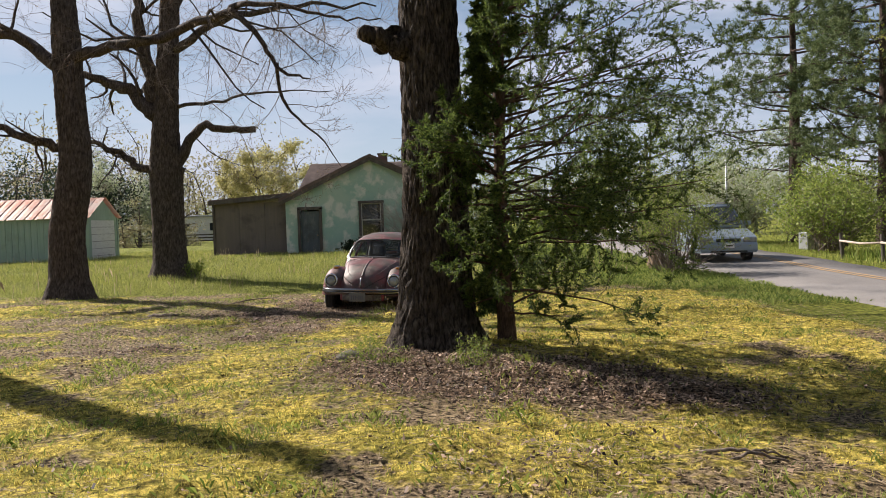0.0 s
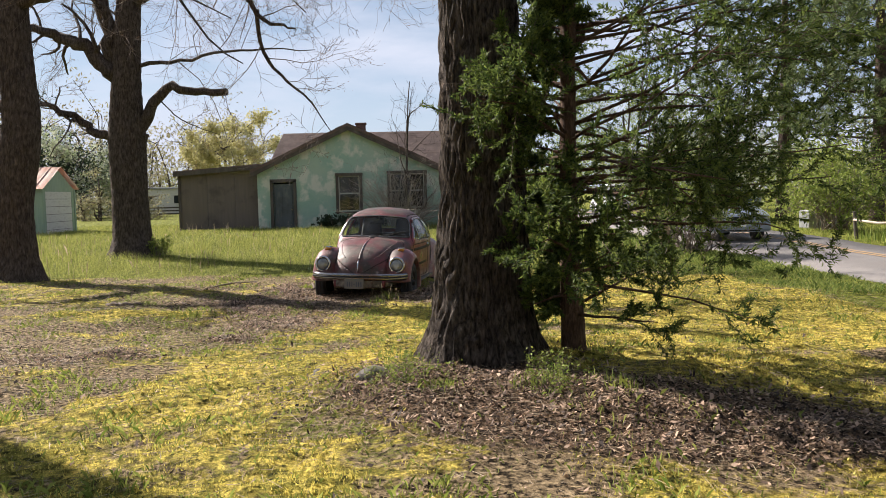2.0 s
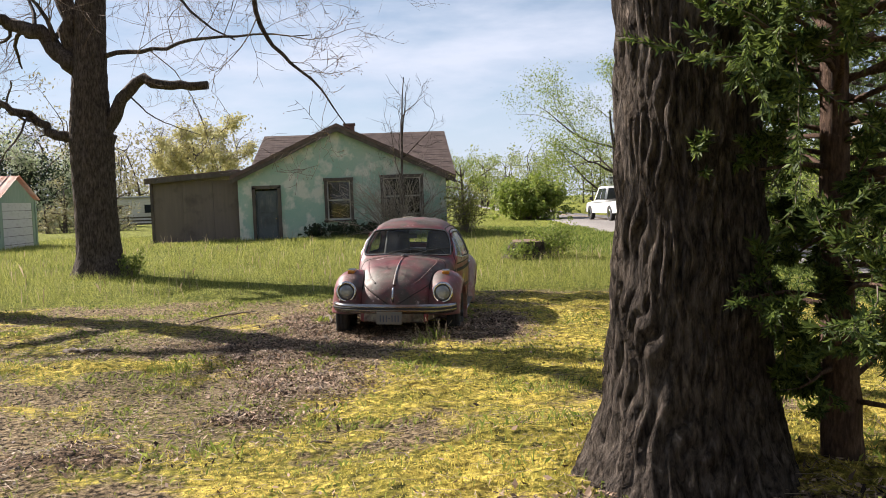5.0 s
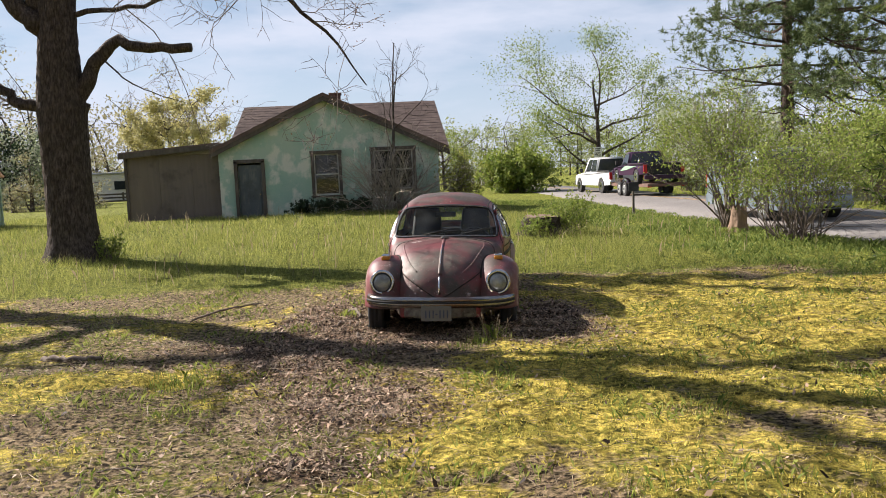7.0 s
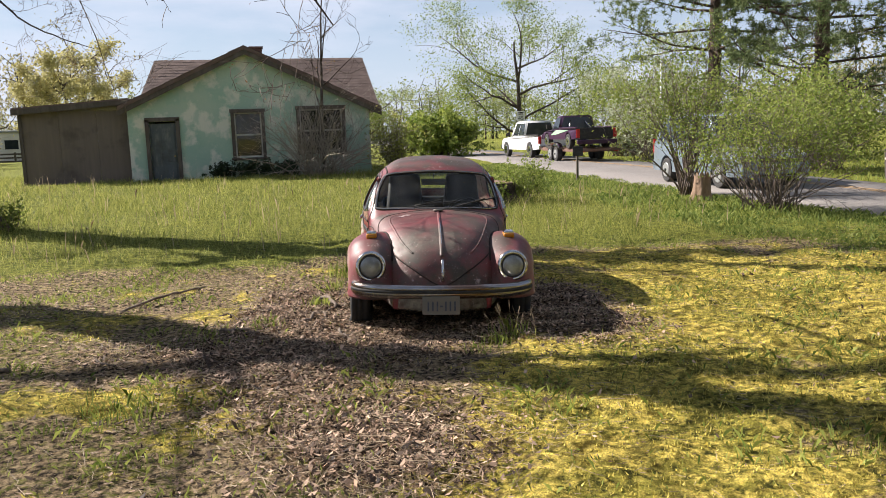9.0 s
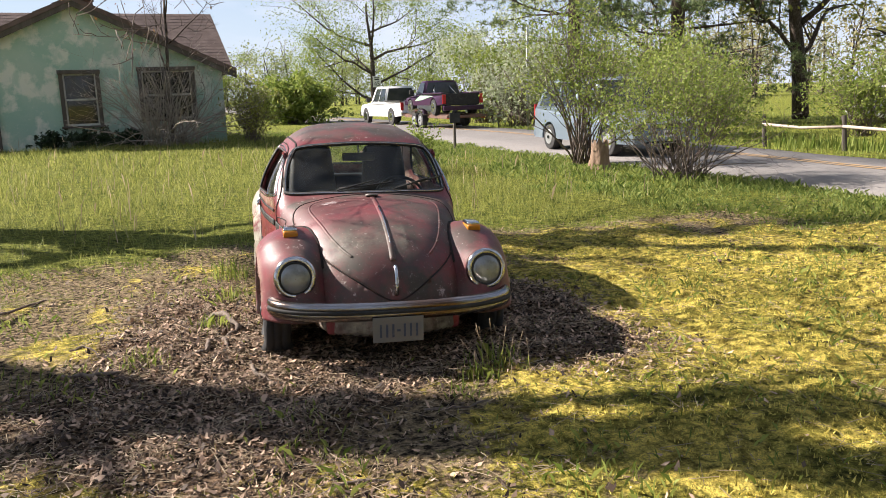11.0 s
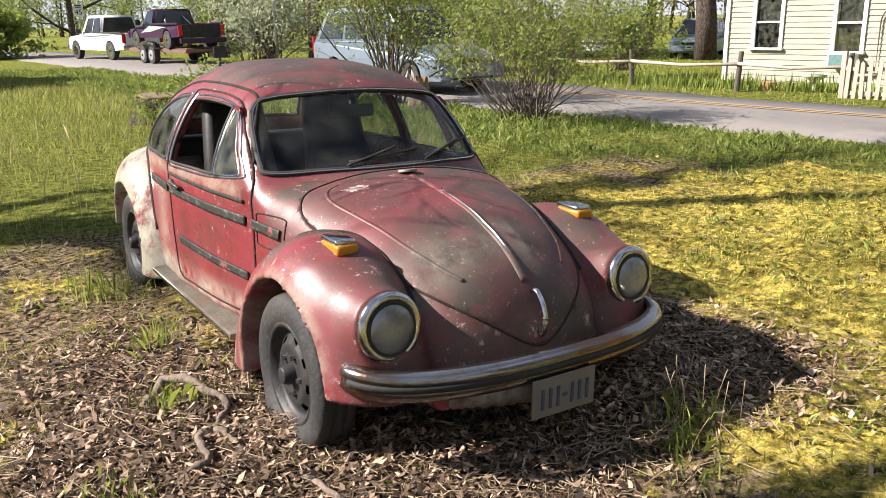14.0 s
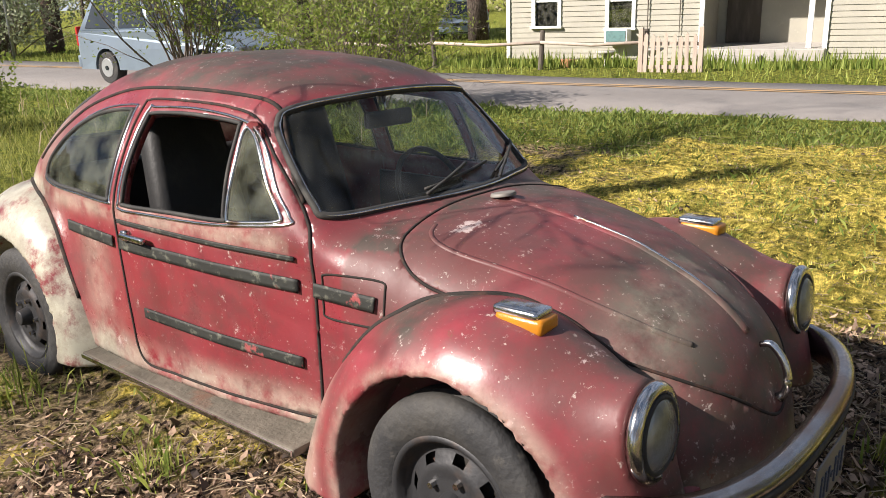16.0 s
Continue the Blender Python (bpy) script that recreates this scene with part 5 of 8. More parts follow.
def rounded(points, n=160):
    """A closed smooth outline through points."""
    p = np.array(points, float)
    k = len(p)
    t = np.linspace(0, k, n, endpoint=False)
    i = t.astype(int)
    f = (t - i)[:, None]
    a, b, c, d = p[(i - 1) % k], p[i], p[(i + 1) % k], p[(i + 2) % k]
    return 0.5 * (2 * b + (c - a) * f + (2 * a - 5 * b + 4 * c - d) * f ** 2 + (3 * b - a - 3 * c + d) * f ** 3)


def inside(poly, q):
    x, y = q[:, 0], q[:, 1]
    r = np.zeros(len(q), bool)
    j = len(poly) - 1
    for i in range(len(poly)):
        xi, yi, xj, yj = *poly[i], *poly[j]
        c = ((yi > y) != (yj > y)) & (x < (xj - xi) * (y - yi) / (yj - yi + 1e-12) + xi)
        r ^= c
        j = i
    return r


def onto(f, pts, axis, start, stop, n=60):
    """Slides points along one axis from outside until they meet the skin."""
    p = np.array(pts, float)
    a, b = np.full(len(p), float(start)), np.full(len(p), float(stop))
    s = np.linspace(0, 1, n)
    hit, prev = b.copy(), a.copy()
    done = np.zeros(len(p), bool)
    for k in range(1, n):
        q = p.copy()
        q[:, axis] = a + (b - a) * s[k]
        now = (f(q) < 0) & ~done
        hit[now] = q[now, axis]
        prev[now] = (a + (b - a) * s[k - 1])[now]
        done |= now
    for _ in range(14):
        m = (hit + prev) / 2
        q = p.copy()
        q[:, axis] = m
        ins = f(q) < 0
        hit, prev = np.where(ins, m, hit), np.where(ins, prev, m)
    p[:, axis] = hit
    return p


# outlines on the body: side ones in (length, height), front and rear ones in (width, height), the bonnet in (width, length)
WINDSHIELD = rounded([(-0.535, 0.980), (-0.30, 0.988), (0, 0.992), (0.30, 0.988), (0.535, 0.980), (0.562, 1.02), (0.540, 1.15), (0.500, 1.245), (0.425, 1.287), (0.2, 1.309), (0, 1.315), (-0.2, 1.309), (-0.425, 1.287), (-0.500, 1.245), (-0.540, 1.15), (-0.562, 1.02)])
REAR_WINDOW = rounded([(-0.40, 1.03), (0, 1.02), (0.40, 1.03), (0.43, 1.08), (0.36, 1.24), (0.30, 1.27), (0, 1.28), (-0.30, 1.27), (-0.36, 1.24), (-0.43, 1.08)])
VENT = rounded([(0.775, 0.965), (0.88, 0.95), (0.965, 0.945), (0.975, 0.96), (0.995, 1.11), (1.01, 1.215), (0.985, 1.222), (0.93, 1.175), (0.84, 1.06), (0.77, 0.985)])
DOOR_WINDOW = rounded([(0.995, 0.945), (1.25, 0.94), (1.485, 0.935), (1.505, 0.955), (1.51, 1.09), (1.50, 1.225), (1.475, 1.248), (1.28, 1.255), (1.06, 1.242), (1.035, 1.22), (1.015, 1.10), (0.99, 0.965)])
QUARTER = rounded([(1.62, 0.94), (1.87, 0.945), (2.13, 0.95), (2.18, 0.98), (2.15, 1.05), (2.03, 1.145), (1.85, 1.225), (1.64, 1.252), (1.615, 1.23), (1.605, 1.09), (1.605, 0.96)])
DOOR = rounded([(0.635, 0.36), (0.625, 0.6), (0.635, 0.85), (0.69, 0.99), (0.82, 1.14), (0.94, 1.25), (1.10, 1.285), (1.35, 1.295), (1.54, 1.29), (1.562, 1.25), (1.56, 1.0), (1.55, 0.8), (1.525, 0.55), (1.495, 0.345), (1.3, 0.325), (0.9, 0.325), (0.66, 0.33)], 260)
BONNET = rounded([(0, 0.425), (0.20, 0.43), (0.38, 0.41), (0.50, 0.365), (0.535, 0.26), (0.50, 0.05), (0.435, -0.2), (0.36, -0.38), (0.265, -0.50), (0.14, -0.575), (0, -0.605), (-0.14, -0.575), (-0.265, -0.50), (-0.36, -0.38), (-0.435, -0.2), (-0.50, 0.05), (-0.535, 0.26), (-0.50, 0.365), (-0.38, 0.41), (-0.20, 0.43)], 260)


def forward(p, top=0.01):
    """How far the door's leading edge lies forward of its plain outline; top adds to it at the pillar's head."""
    return (0.028 + top * np.clip((p[:, 1] - 0.95) / 0.25, 0, 1)) * np.clip((1.42 - p[:, 0]) / 0.6, 0, 1)


for outline, extra in ((VENT, 0.01), (DOOR_WINDOW, 0.01), (DOOR, -0.035)):
    outline[:, 0] -= forward(outline, extra)


def car_paint(name, red, attr=True):
    """Faded red enamel with dirt, lichen specks, bare patches and rust; dirt and painted shade lie where the attribute
    says.
    """
    m = bpy.data.materials.new(name)
    m.use_nodes = True
    nt = m.node_tree
    n, l = nt.nodes, nt.links
    b = n["Principled BSDF"]
    tc = n.new("ShaderNodeTexCoord")

    def nz(scale, lo, hi, amt, detail=7, rough=0.62, loc=0.0):
        mp = n.new("ShaderNodeMapping")
        mp.inputs["Location"].default_value = (loc, loc * 1.7, loc * 0.6)
        no = n.new("ShaderNodeTexNoise")
        no.inputs["Scale"].default_value, no.inputs["Detail"].default_value, no.inputs["Roughness"].default_value = scale, detail, rough
        r = n.new("ShaderNodeMapRange")
        r.inputs["From Min"].default_value, r.inputs["From Max"].default_value, r.inputs["To Max"].default_value = lo, hi, amt
        l.new(tc.outputs["Object"], mp.inputs["Vector"])
        l.new(mp.outputs["Vector"], no.inputs["Vector"])
        l.new(no.outputs["Fac"], r.inputs["Value"])
        return r.outputs["Result"]

    def mixc(fac, a, c):
        mx = n.new("ShaderNodeMix")
        mx.data_type = "RGBA"
        l.new(fac, mx.inputs["Factor"])
        if isinstance(a, tuple):
            mx.inputs["A"].default_value = (*a, 1)
        else:
            l.new(a, mx.inputs["A"])
        mx.inputs["B"].default_value = (*c, 1)
        return mx.outputs["Result"]

    c = mixc(nz(2.2, 0.42, 0.72, 0.45), red, (red[0] * 1.15, red[1] * 2.2, red[2] * 2.0))
    c = mixc(nz(9, 0.5, 0.72, 0.5, loc=3), c, (red[0] * 0.55, red[1] * 0.9, red[2] * 0.9))
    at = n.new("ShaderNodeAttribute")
    at.attribute_name = "grime_shade"
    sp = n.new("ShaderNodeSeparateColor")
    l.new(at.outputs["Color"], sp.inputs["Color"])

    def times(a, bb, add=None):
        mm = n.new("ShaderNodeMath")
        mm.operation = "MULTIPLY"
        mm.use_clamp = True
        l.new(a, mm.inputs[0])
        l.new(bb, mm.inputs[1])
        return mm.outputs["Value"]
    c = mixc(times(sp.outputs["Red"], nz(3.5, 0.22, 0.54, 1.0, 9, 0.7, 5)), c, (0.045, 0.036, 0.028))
    c = mixc(times(sp.outputs["Green"], nz(6, 0.36, 0.56, 1.0, 9, 0.72, 8)), c, (0.40, 0.38, 0.30))
    c = mixc(nz(24, 0.615, 0.66, 0.6, 9, 0.75, 2), c, (0.48, 0.43, 0.38))
    c = mixc(nz(5, 0.615, 0.635, 0.75, 12, 0.8, 12), c, (0.46, 0.38, 0.36))
    c = mixc(nz(2.6, 0.45, 0.62, 0.55, 12, 0.78, 15), c, (0.085, 0.045, 0.04))
    c = mixc(nz(70, 0.67, 0.73, 0.45, 3, 0.6, 4), c, (0.55, 0.50, 0.44))
    c = mixc(nz(11, 0.63, 0.68, 0.85, 9, 0.75, 9), c, (0.12, 0.05, 0.03))
    l.new(c, b.inputs["Base Color"])
    rg = nz(5, 0.3, 0.7, 0.25, loc=1)
    ad = n.new("ShaderNodeMath")
    ad.operation = "MULTIPLY_ADD"
    l.new(sp.outputs["Red"], ad.inputs[0])
    ad.inputs[1].default_value = 0.3
    l.new(rg, ad.inputs[2])
    a2 = n.new("ShaderNodeMath")
    a2.operation = "ADD"
    a2.inputs[1].default_value = 0.19
    l.new(ad.outputs["Value"], a2.inputs[0])
    l.new(a2.outputs["Value"], b.inputs["Roughness"])
    b.inputs["Specular IOR Level"].default_value = 0.45
    bp = n.new("ShaderNodeBump")
    bp.inputs["Strength"].default_value, bp.inputs["Distance"].default_value = 0.09, 0.003
    l.new(nz(60, 0.3, 0.8, 1.0, loc=6), bp.inputs["Height"])
    l.new(bp.outputs["Normal"], b.inputs["Normal"])
    return m


red_paint = car_paint("faded_red_enamel", (0.205, 0.024, 0.033))
chrome = material("pitted_chrome", (0.50, 0.50, 0.50), 0.16, 1.0, spots=(((0.25, 0.14, 0.08), 9, 0.56, 0.68, 0.9), ((0.3, 0.28, 0.26), 40, 0.55, 0.7, 0.6)), bump=0.05)
bumper_chrome = material("rusting_chrome", (0.27, 0.27, 0.28), 0.20, 0.95, spots=(((0.17, 0.10, 0.065), 3.2, 0.47, 0.60, 0.9, (0.5, 1, 1)), ((0.2, 0.18, 0.16), 30, 0.52, 0.7, 0.6)), bump=0.08)
rubber = material("black_rubber", (0.022, 0.021, 0.02), 0.75, spots=(((0.07, 0.065, 0.055), 8, 0.5, 0.75, 0.6),), bump=0.15)
tyre_mat = material("old_tyre", (0.020, 0.020, 0.021), 0.75, spots=(((0.05, 0.047, 0.042), 5, 0.45, 0.7, 0.8), ((0.12, 0.11, 0.095), 25, 0.62, 0.75, 0.35)), bump=0.3, bump_scale=40)
steel = material("dull_steel_rim", (0.030, 0.030, 0.032), 0.55, 0.4, spots=(((0.07, 0.05, 0.04), 10, 0.55, 0.7, 0.7),), bump=0.1)
stripe_mat = material("dark_stripe", (0.018, 0.019, 0.016), 0.7, spots=(((0.13, 0.13, 0.10), 30, 0.55, 0.66, 0.7), ((0.28, 0.06, 0.06), 9, 0.66, 0.70, 0.9)), bump=0.1)
board_mat = material("grimy_running_board", (0.085, 0.075, 0.058), 0.85, spots=(((0.16, 0.14, 0.11), 6, 0.4, 0.7, 0.8), ((0.14, 0.06, 0.035), 4, 0.62, 0.72, 0.8)), bump=0.3)
seam_mat = material("dark_seam", (0.015, 0.012, 0.01), 0.9, spots=(((0.07, 0.03, 0.02), 20, 0.5, 0.7, 0.7),), bump=0)
vinyl = material("black_vinyl", (0.02, 0.02, 0.021), 0.5, spots=(((0.055, 0.05, 0.045), 7, 0.5, 0.75, 0.7),), bump=0.1)
cloth = material("pale_torn_lining", (0.45, 0.43, 0.39), 0.9, spots=(((0.25, 0.22, 0.18), 5, 0.5, 0.7, 0.7),), bump=0.2)
amber = material("amber_lens", (0.42, 0.16, 0.010), 0.3, spots=(((0.30, 0.12, 0.02), 30, 0.5, 0.7, 0.5),), bump=0.1, bump_scale=200)
lamp_lens = material("clouded_lamp_glass", (0.30, 0.31, 0.31), 0.12, 0.5, spots=(((0.14, 0.14, 0.13), 9, 0.40, 0.65, 0.8), ((0.5, 0.5, 0.48), 60, 0.6, 0.75, 0.4, (1, 1, 0.1))), bump=0.15, bump_scale=120)
car_glass = glass("dusty_car_glass", (0.90, 0.95, 0.92), 0.88, (0.22, 0.22, 0.19), 0.14)
mossy_glass = glass("mossy_car_glass", (0.8, 0.86, 0.78), 0.68, (0.11, 0.115, 0.085), 0.8)
plate_mat = material("plate_tin", (0.17, 0.165, 0.15), 0.6, 0.2, spots=(((0.20, 0.17, 0.14), 12, 0.4, 0.65, 0.8),), bump=0.05)
plate_ink = material("plate_ink", (0.05, 0.06, 0.09), 0.6, spots=(((0.2, 0.2, 0.2), 50, 0.55, 0.7, 0.5),), bump=0)


def skin_part(name, v, q, mat, parent, grime_shade=None, thick=0.006, label=""):
    """A piece of the skin as its own mesh, thickened inwards."""
    used, inv = np.unique(q, return_inverse=True)
    ob = mesh_object(name, v[used], inv.reshape(q.shape), mat, parent, label)
    if grime_shade is not None:
        a = ob.data.attributes.new("grime_shade", "FLOAT_COLOR", "POINT")
        a.data.foreach_set("color", grime_shade(v[used]).astype(np.float32).ravel())
    if thick:
        md = ob.modifiers.new("thickness", "SOLIDIFY")
        md.thickness, md.offset = thick, -1
    return ob


def grime_shade_on(p):
    """Where dark dirt with the front's painted shade (first) and pale lichen (second) lie on the shell."""
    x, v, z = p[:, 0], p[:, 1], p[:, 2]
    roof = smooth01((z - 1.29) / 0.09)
    # nose and hood hold real dirt plus the front's shade, put into the colour
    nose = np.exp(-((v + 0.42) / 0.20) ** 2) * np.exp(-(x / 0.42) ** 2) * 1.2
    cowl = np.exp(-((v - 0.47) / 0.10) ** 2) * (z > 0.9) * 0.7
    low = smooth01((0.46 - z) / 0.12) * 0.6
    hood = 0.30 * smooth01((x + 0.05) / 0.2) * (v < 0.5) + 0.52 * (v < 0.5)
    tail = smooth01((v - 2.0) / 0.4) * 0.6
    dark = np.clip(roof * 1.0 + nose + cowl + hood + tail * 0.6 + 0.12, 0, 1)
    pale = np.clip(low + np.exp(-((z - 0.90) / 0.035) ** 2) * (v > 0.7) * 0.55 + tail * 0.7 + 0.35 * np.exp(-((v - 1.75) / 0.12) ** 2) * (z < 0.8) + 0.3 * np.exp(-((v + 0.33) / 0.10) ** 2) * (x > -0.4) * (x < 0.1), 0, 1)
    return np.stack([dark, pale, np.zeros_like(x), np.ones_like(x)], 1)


def fender_grime_shade(pale):
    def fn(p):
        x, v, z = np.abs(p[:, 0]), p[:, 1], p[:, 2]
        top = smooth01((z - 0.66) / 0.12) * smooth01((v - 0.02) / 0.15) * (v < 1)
        # ahead of the axle the dirt is deepened to paint in the front's shade
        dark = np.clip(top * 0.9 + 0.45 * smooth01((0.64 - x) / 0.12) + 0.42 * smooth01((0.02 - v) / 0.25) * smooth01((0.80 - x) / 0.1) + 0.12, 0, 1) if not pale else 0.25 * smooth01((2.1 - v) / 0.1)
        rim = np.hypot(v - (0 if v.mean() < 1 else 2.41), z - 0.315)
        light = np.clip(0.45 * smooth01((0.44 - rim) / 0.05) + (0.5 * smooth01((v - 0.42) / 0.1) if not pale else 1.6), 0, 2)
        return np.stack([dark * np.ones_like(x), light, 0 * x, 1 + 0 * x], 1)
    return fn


def tube_part(name, pts, r, mat, parent, seg=8, closed=True, label=""):
    v, f = tube(pts, r, seg, closed)
    ob = mesh_object(name, v, f, mat, parent, label)
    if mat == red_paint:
        a = ob.data.attributes.new("grime_shade", "FLOAT_COLOR", "POINT")
        a.data.foreach_set("color", grime_shade_on(np.asarray(v)).astype(np.float32).ravel())
    return ob


def side_line(poly, sx, f=None):
    """An outline (length, height) laid on the side of the body."""
    p = np.stack([np.full(len(poly), 0.0), poly[:, 0], poly[:, 1]], 1)
    q = onto(f or body_f, p, 0, 0.95, 0.2)
    q[:, 0] *= sx
    return q


def ribbon(name, line, width, sx, mat, parent, lift=0.004):
    """A flat strip lying on the side of the body along (length, height) points."""
    c = np.array(line, float)
    t = np.gradient(c, axis=0)
    t /= np.linalg.norm(t, axis=1)[:, None]
    nrm = np.stack([-t[:, 1], t[:, 0]], 1)
    rows = [side_line(c + nrm * w, sx) for w in np.linspace(-width / 2, width / 2, 5)]
    k = len(c)
    v = np.concatenate(rows)
    v[:, 0] += sx * lift
    f = [(a * k + i, a * k + i + 1, (a + 1) * k + i + 1, (a + 1) * k + i) for a in range(4) for i in range(k - 1)]
    ob = mesh_object(name, v, f, mat, parent)
    md = ob.modifiers.new("thickness", "SOLIDIFY")
    md.thickness = 0.006
    return ob


def wheel(parent, sx, v0, flat):
    w = new("wheel")
    w.parent = parent
    # tyre: a rounded section swept round, flattened where it stands
    a = np.linspace(0, 2 * np.pi, 72, endpoint=False)
    sec = np.array([(-0.055, 0.190), (-0.075, 0.215), (-0.082, 0.255), (-0.074, 0.290), (-0.060, 0.306), (-0.03, 0.313), (-0.026, 0.307), (-0.018, 0.307), (-0.014, 0.314), (0.014, 0.314), (0.018, 0.307), (0.026, 0.307), (0.03, 0.313), (0.060, 0.306), (0.074, 0.290), (0.082, 0.255), (0.075, 0.215), (0.055, 0.190)])
    p = np.zeros((72, len(sec), 3))
    p[..., 0] = sec[:, 0][None]
    p[..., 1] = sec[:, 1][None] * np.cos(a)[:, None]
    p[..., 2] = sec[:, 1][None] * np.sin(a)[:, None]
    low = p[..., 2] < -flat
    squash = np.clip((-flat - p[..., 2]) / 0.1, 0, 1)
    p[..., 0] *= 1 + 0.35 * np.clip((-p[..., 2] - 0.14) / 0.1, 0, 1)
    p[..., 2] = np.where(low, -flat - 0.01 * squash, p[..., 2])
    p += np.array([sx * 0.675, v0, 0.31])
    k = len(sec)
    f = [(i * k + j, ((i + 1) % 72) * k + j, ((i + 1) % 72) * k + j + 1, i * k + j + 1) for i in range(72) for j in range(k - 1)]
    mesh_object("tyre", p.reshape(-1, 3), f, tyre_mat, w, "flat perished black tyre")
    # rim: a pressed disc with a dish, slots and a hub
    prof = [(0.205, 0.066), (0.198, 0.072), (0.186, 0.066), (0.178, 0.045), (0.165, 0.030), (0.150, 0.034), (0.125, 0.052), (0.105, 0.060), (0.085, 0.050), (0.070, 0.052), (0.0, 0.052)]
    n = 64
    v, f = [], []
    for r, o in prof:
        for i in range(n):
            th = 2 * math.pi * i / n
            v.append((sx * (0.675 + o), v0 + r * math.cos(th), 0.31 + r * math.sin(th)))
    for j in range(len(prof) - 1):
        for i in range(n):
            if prof[j][0] in (0.150,) and (i % 8) in (0, 1, 2):
                continue
            f.append((j * n + i, j * n + (i + 1) % n, (j + 1) * n + (i + 1) % n, (j + 1) * n + i))
    rim = mesh_object("rim", v, f, steel, w, "rusty black pressed steel rim")
    turn = 90 * sx
    mesh_object("drum", *tube([(sx * 0.60, v0, 0.31), (sx * 0.69, v0, 0.31)], 0.17, 32), seam_mat, rim)
    part("hub", cylinder(0.045, 0.032, 0.06, pose(sx * (0.675 + 0.068), v0, 0.31, 0, turn), 24, 0.005), steel, rim, smooth=True)
    for i in range(5):
        th = 2 * math.pi * (i + 0.5) / 5
        part("bolt", cylinder(0.011, 0.010, 0.025, pose(sx * (0.675 + 0.058), v0 + 0.078 * math.cos(th), 0.31 + 0.078 * math.sin(th), 0, turn), 6), chrome, rim)
    return w


def sweep(name, path, section, mat, parent, label=""):
    """Sweeps a section (out, up) along a path in plan; out points away from the car."""
    p = np.array(path, float)
    t = np.gradient(p, axis=0)
    t /= np.linalg.norm(t, axis=1)[:, None]
    o = np.stack([t[:, 1], -t[:, 0]], 1)
    k, m = len(p), len(section)
    v = [(p[i, 0] + o[i, 0] * s, p[i, 1] + o[i, 1] * s, z) for i in range(k) for s, z in section]
    f = [(i * m + j, (i + 1) * m + j, (i + 1) * m + (j + 1) % m, i * m + (j + 1) % m) for i in range(k - 1) for j in range(m)]
    f += [tuple(range(m)), tuple(range((k - 1) * m, k * m))[::-1]]
    return mesh_object(name, v, f, mat, parent, label)


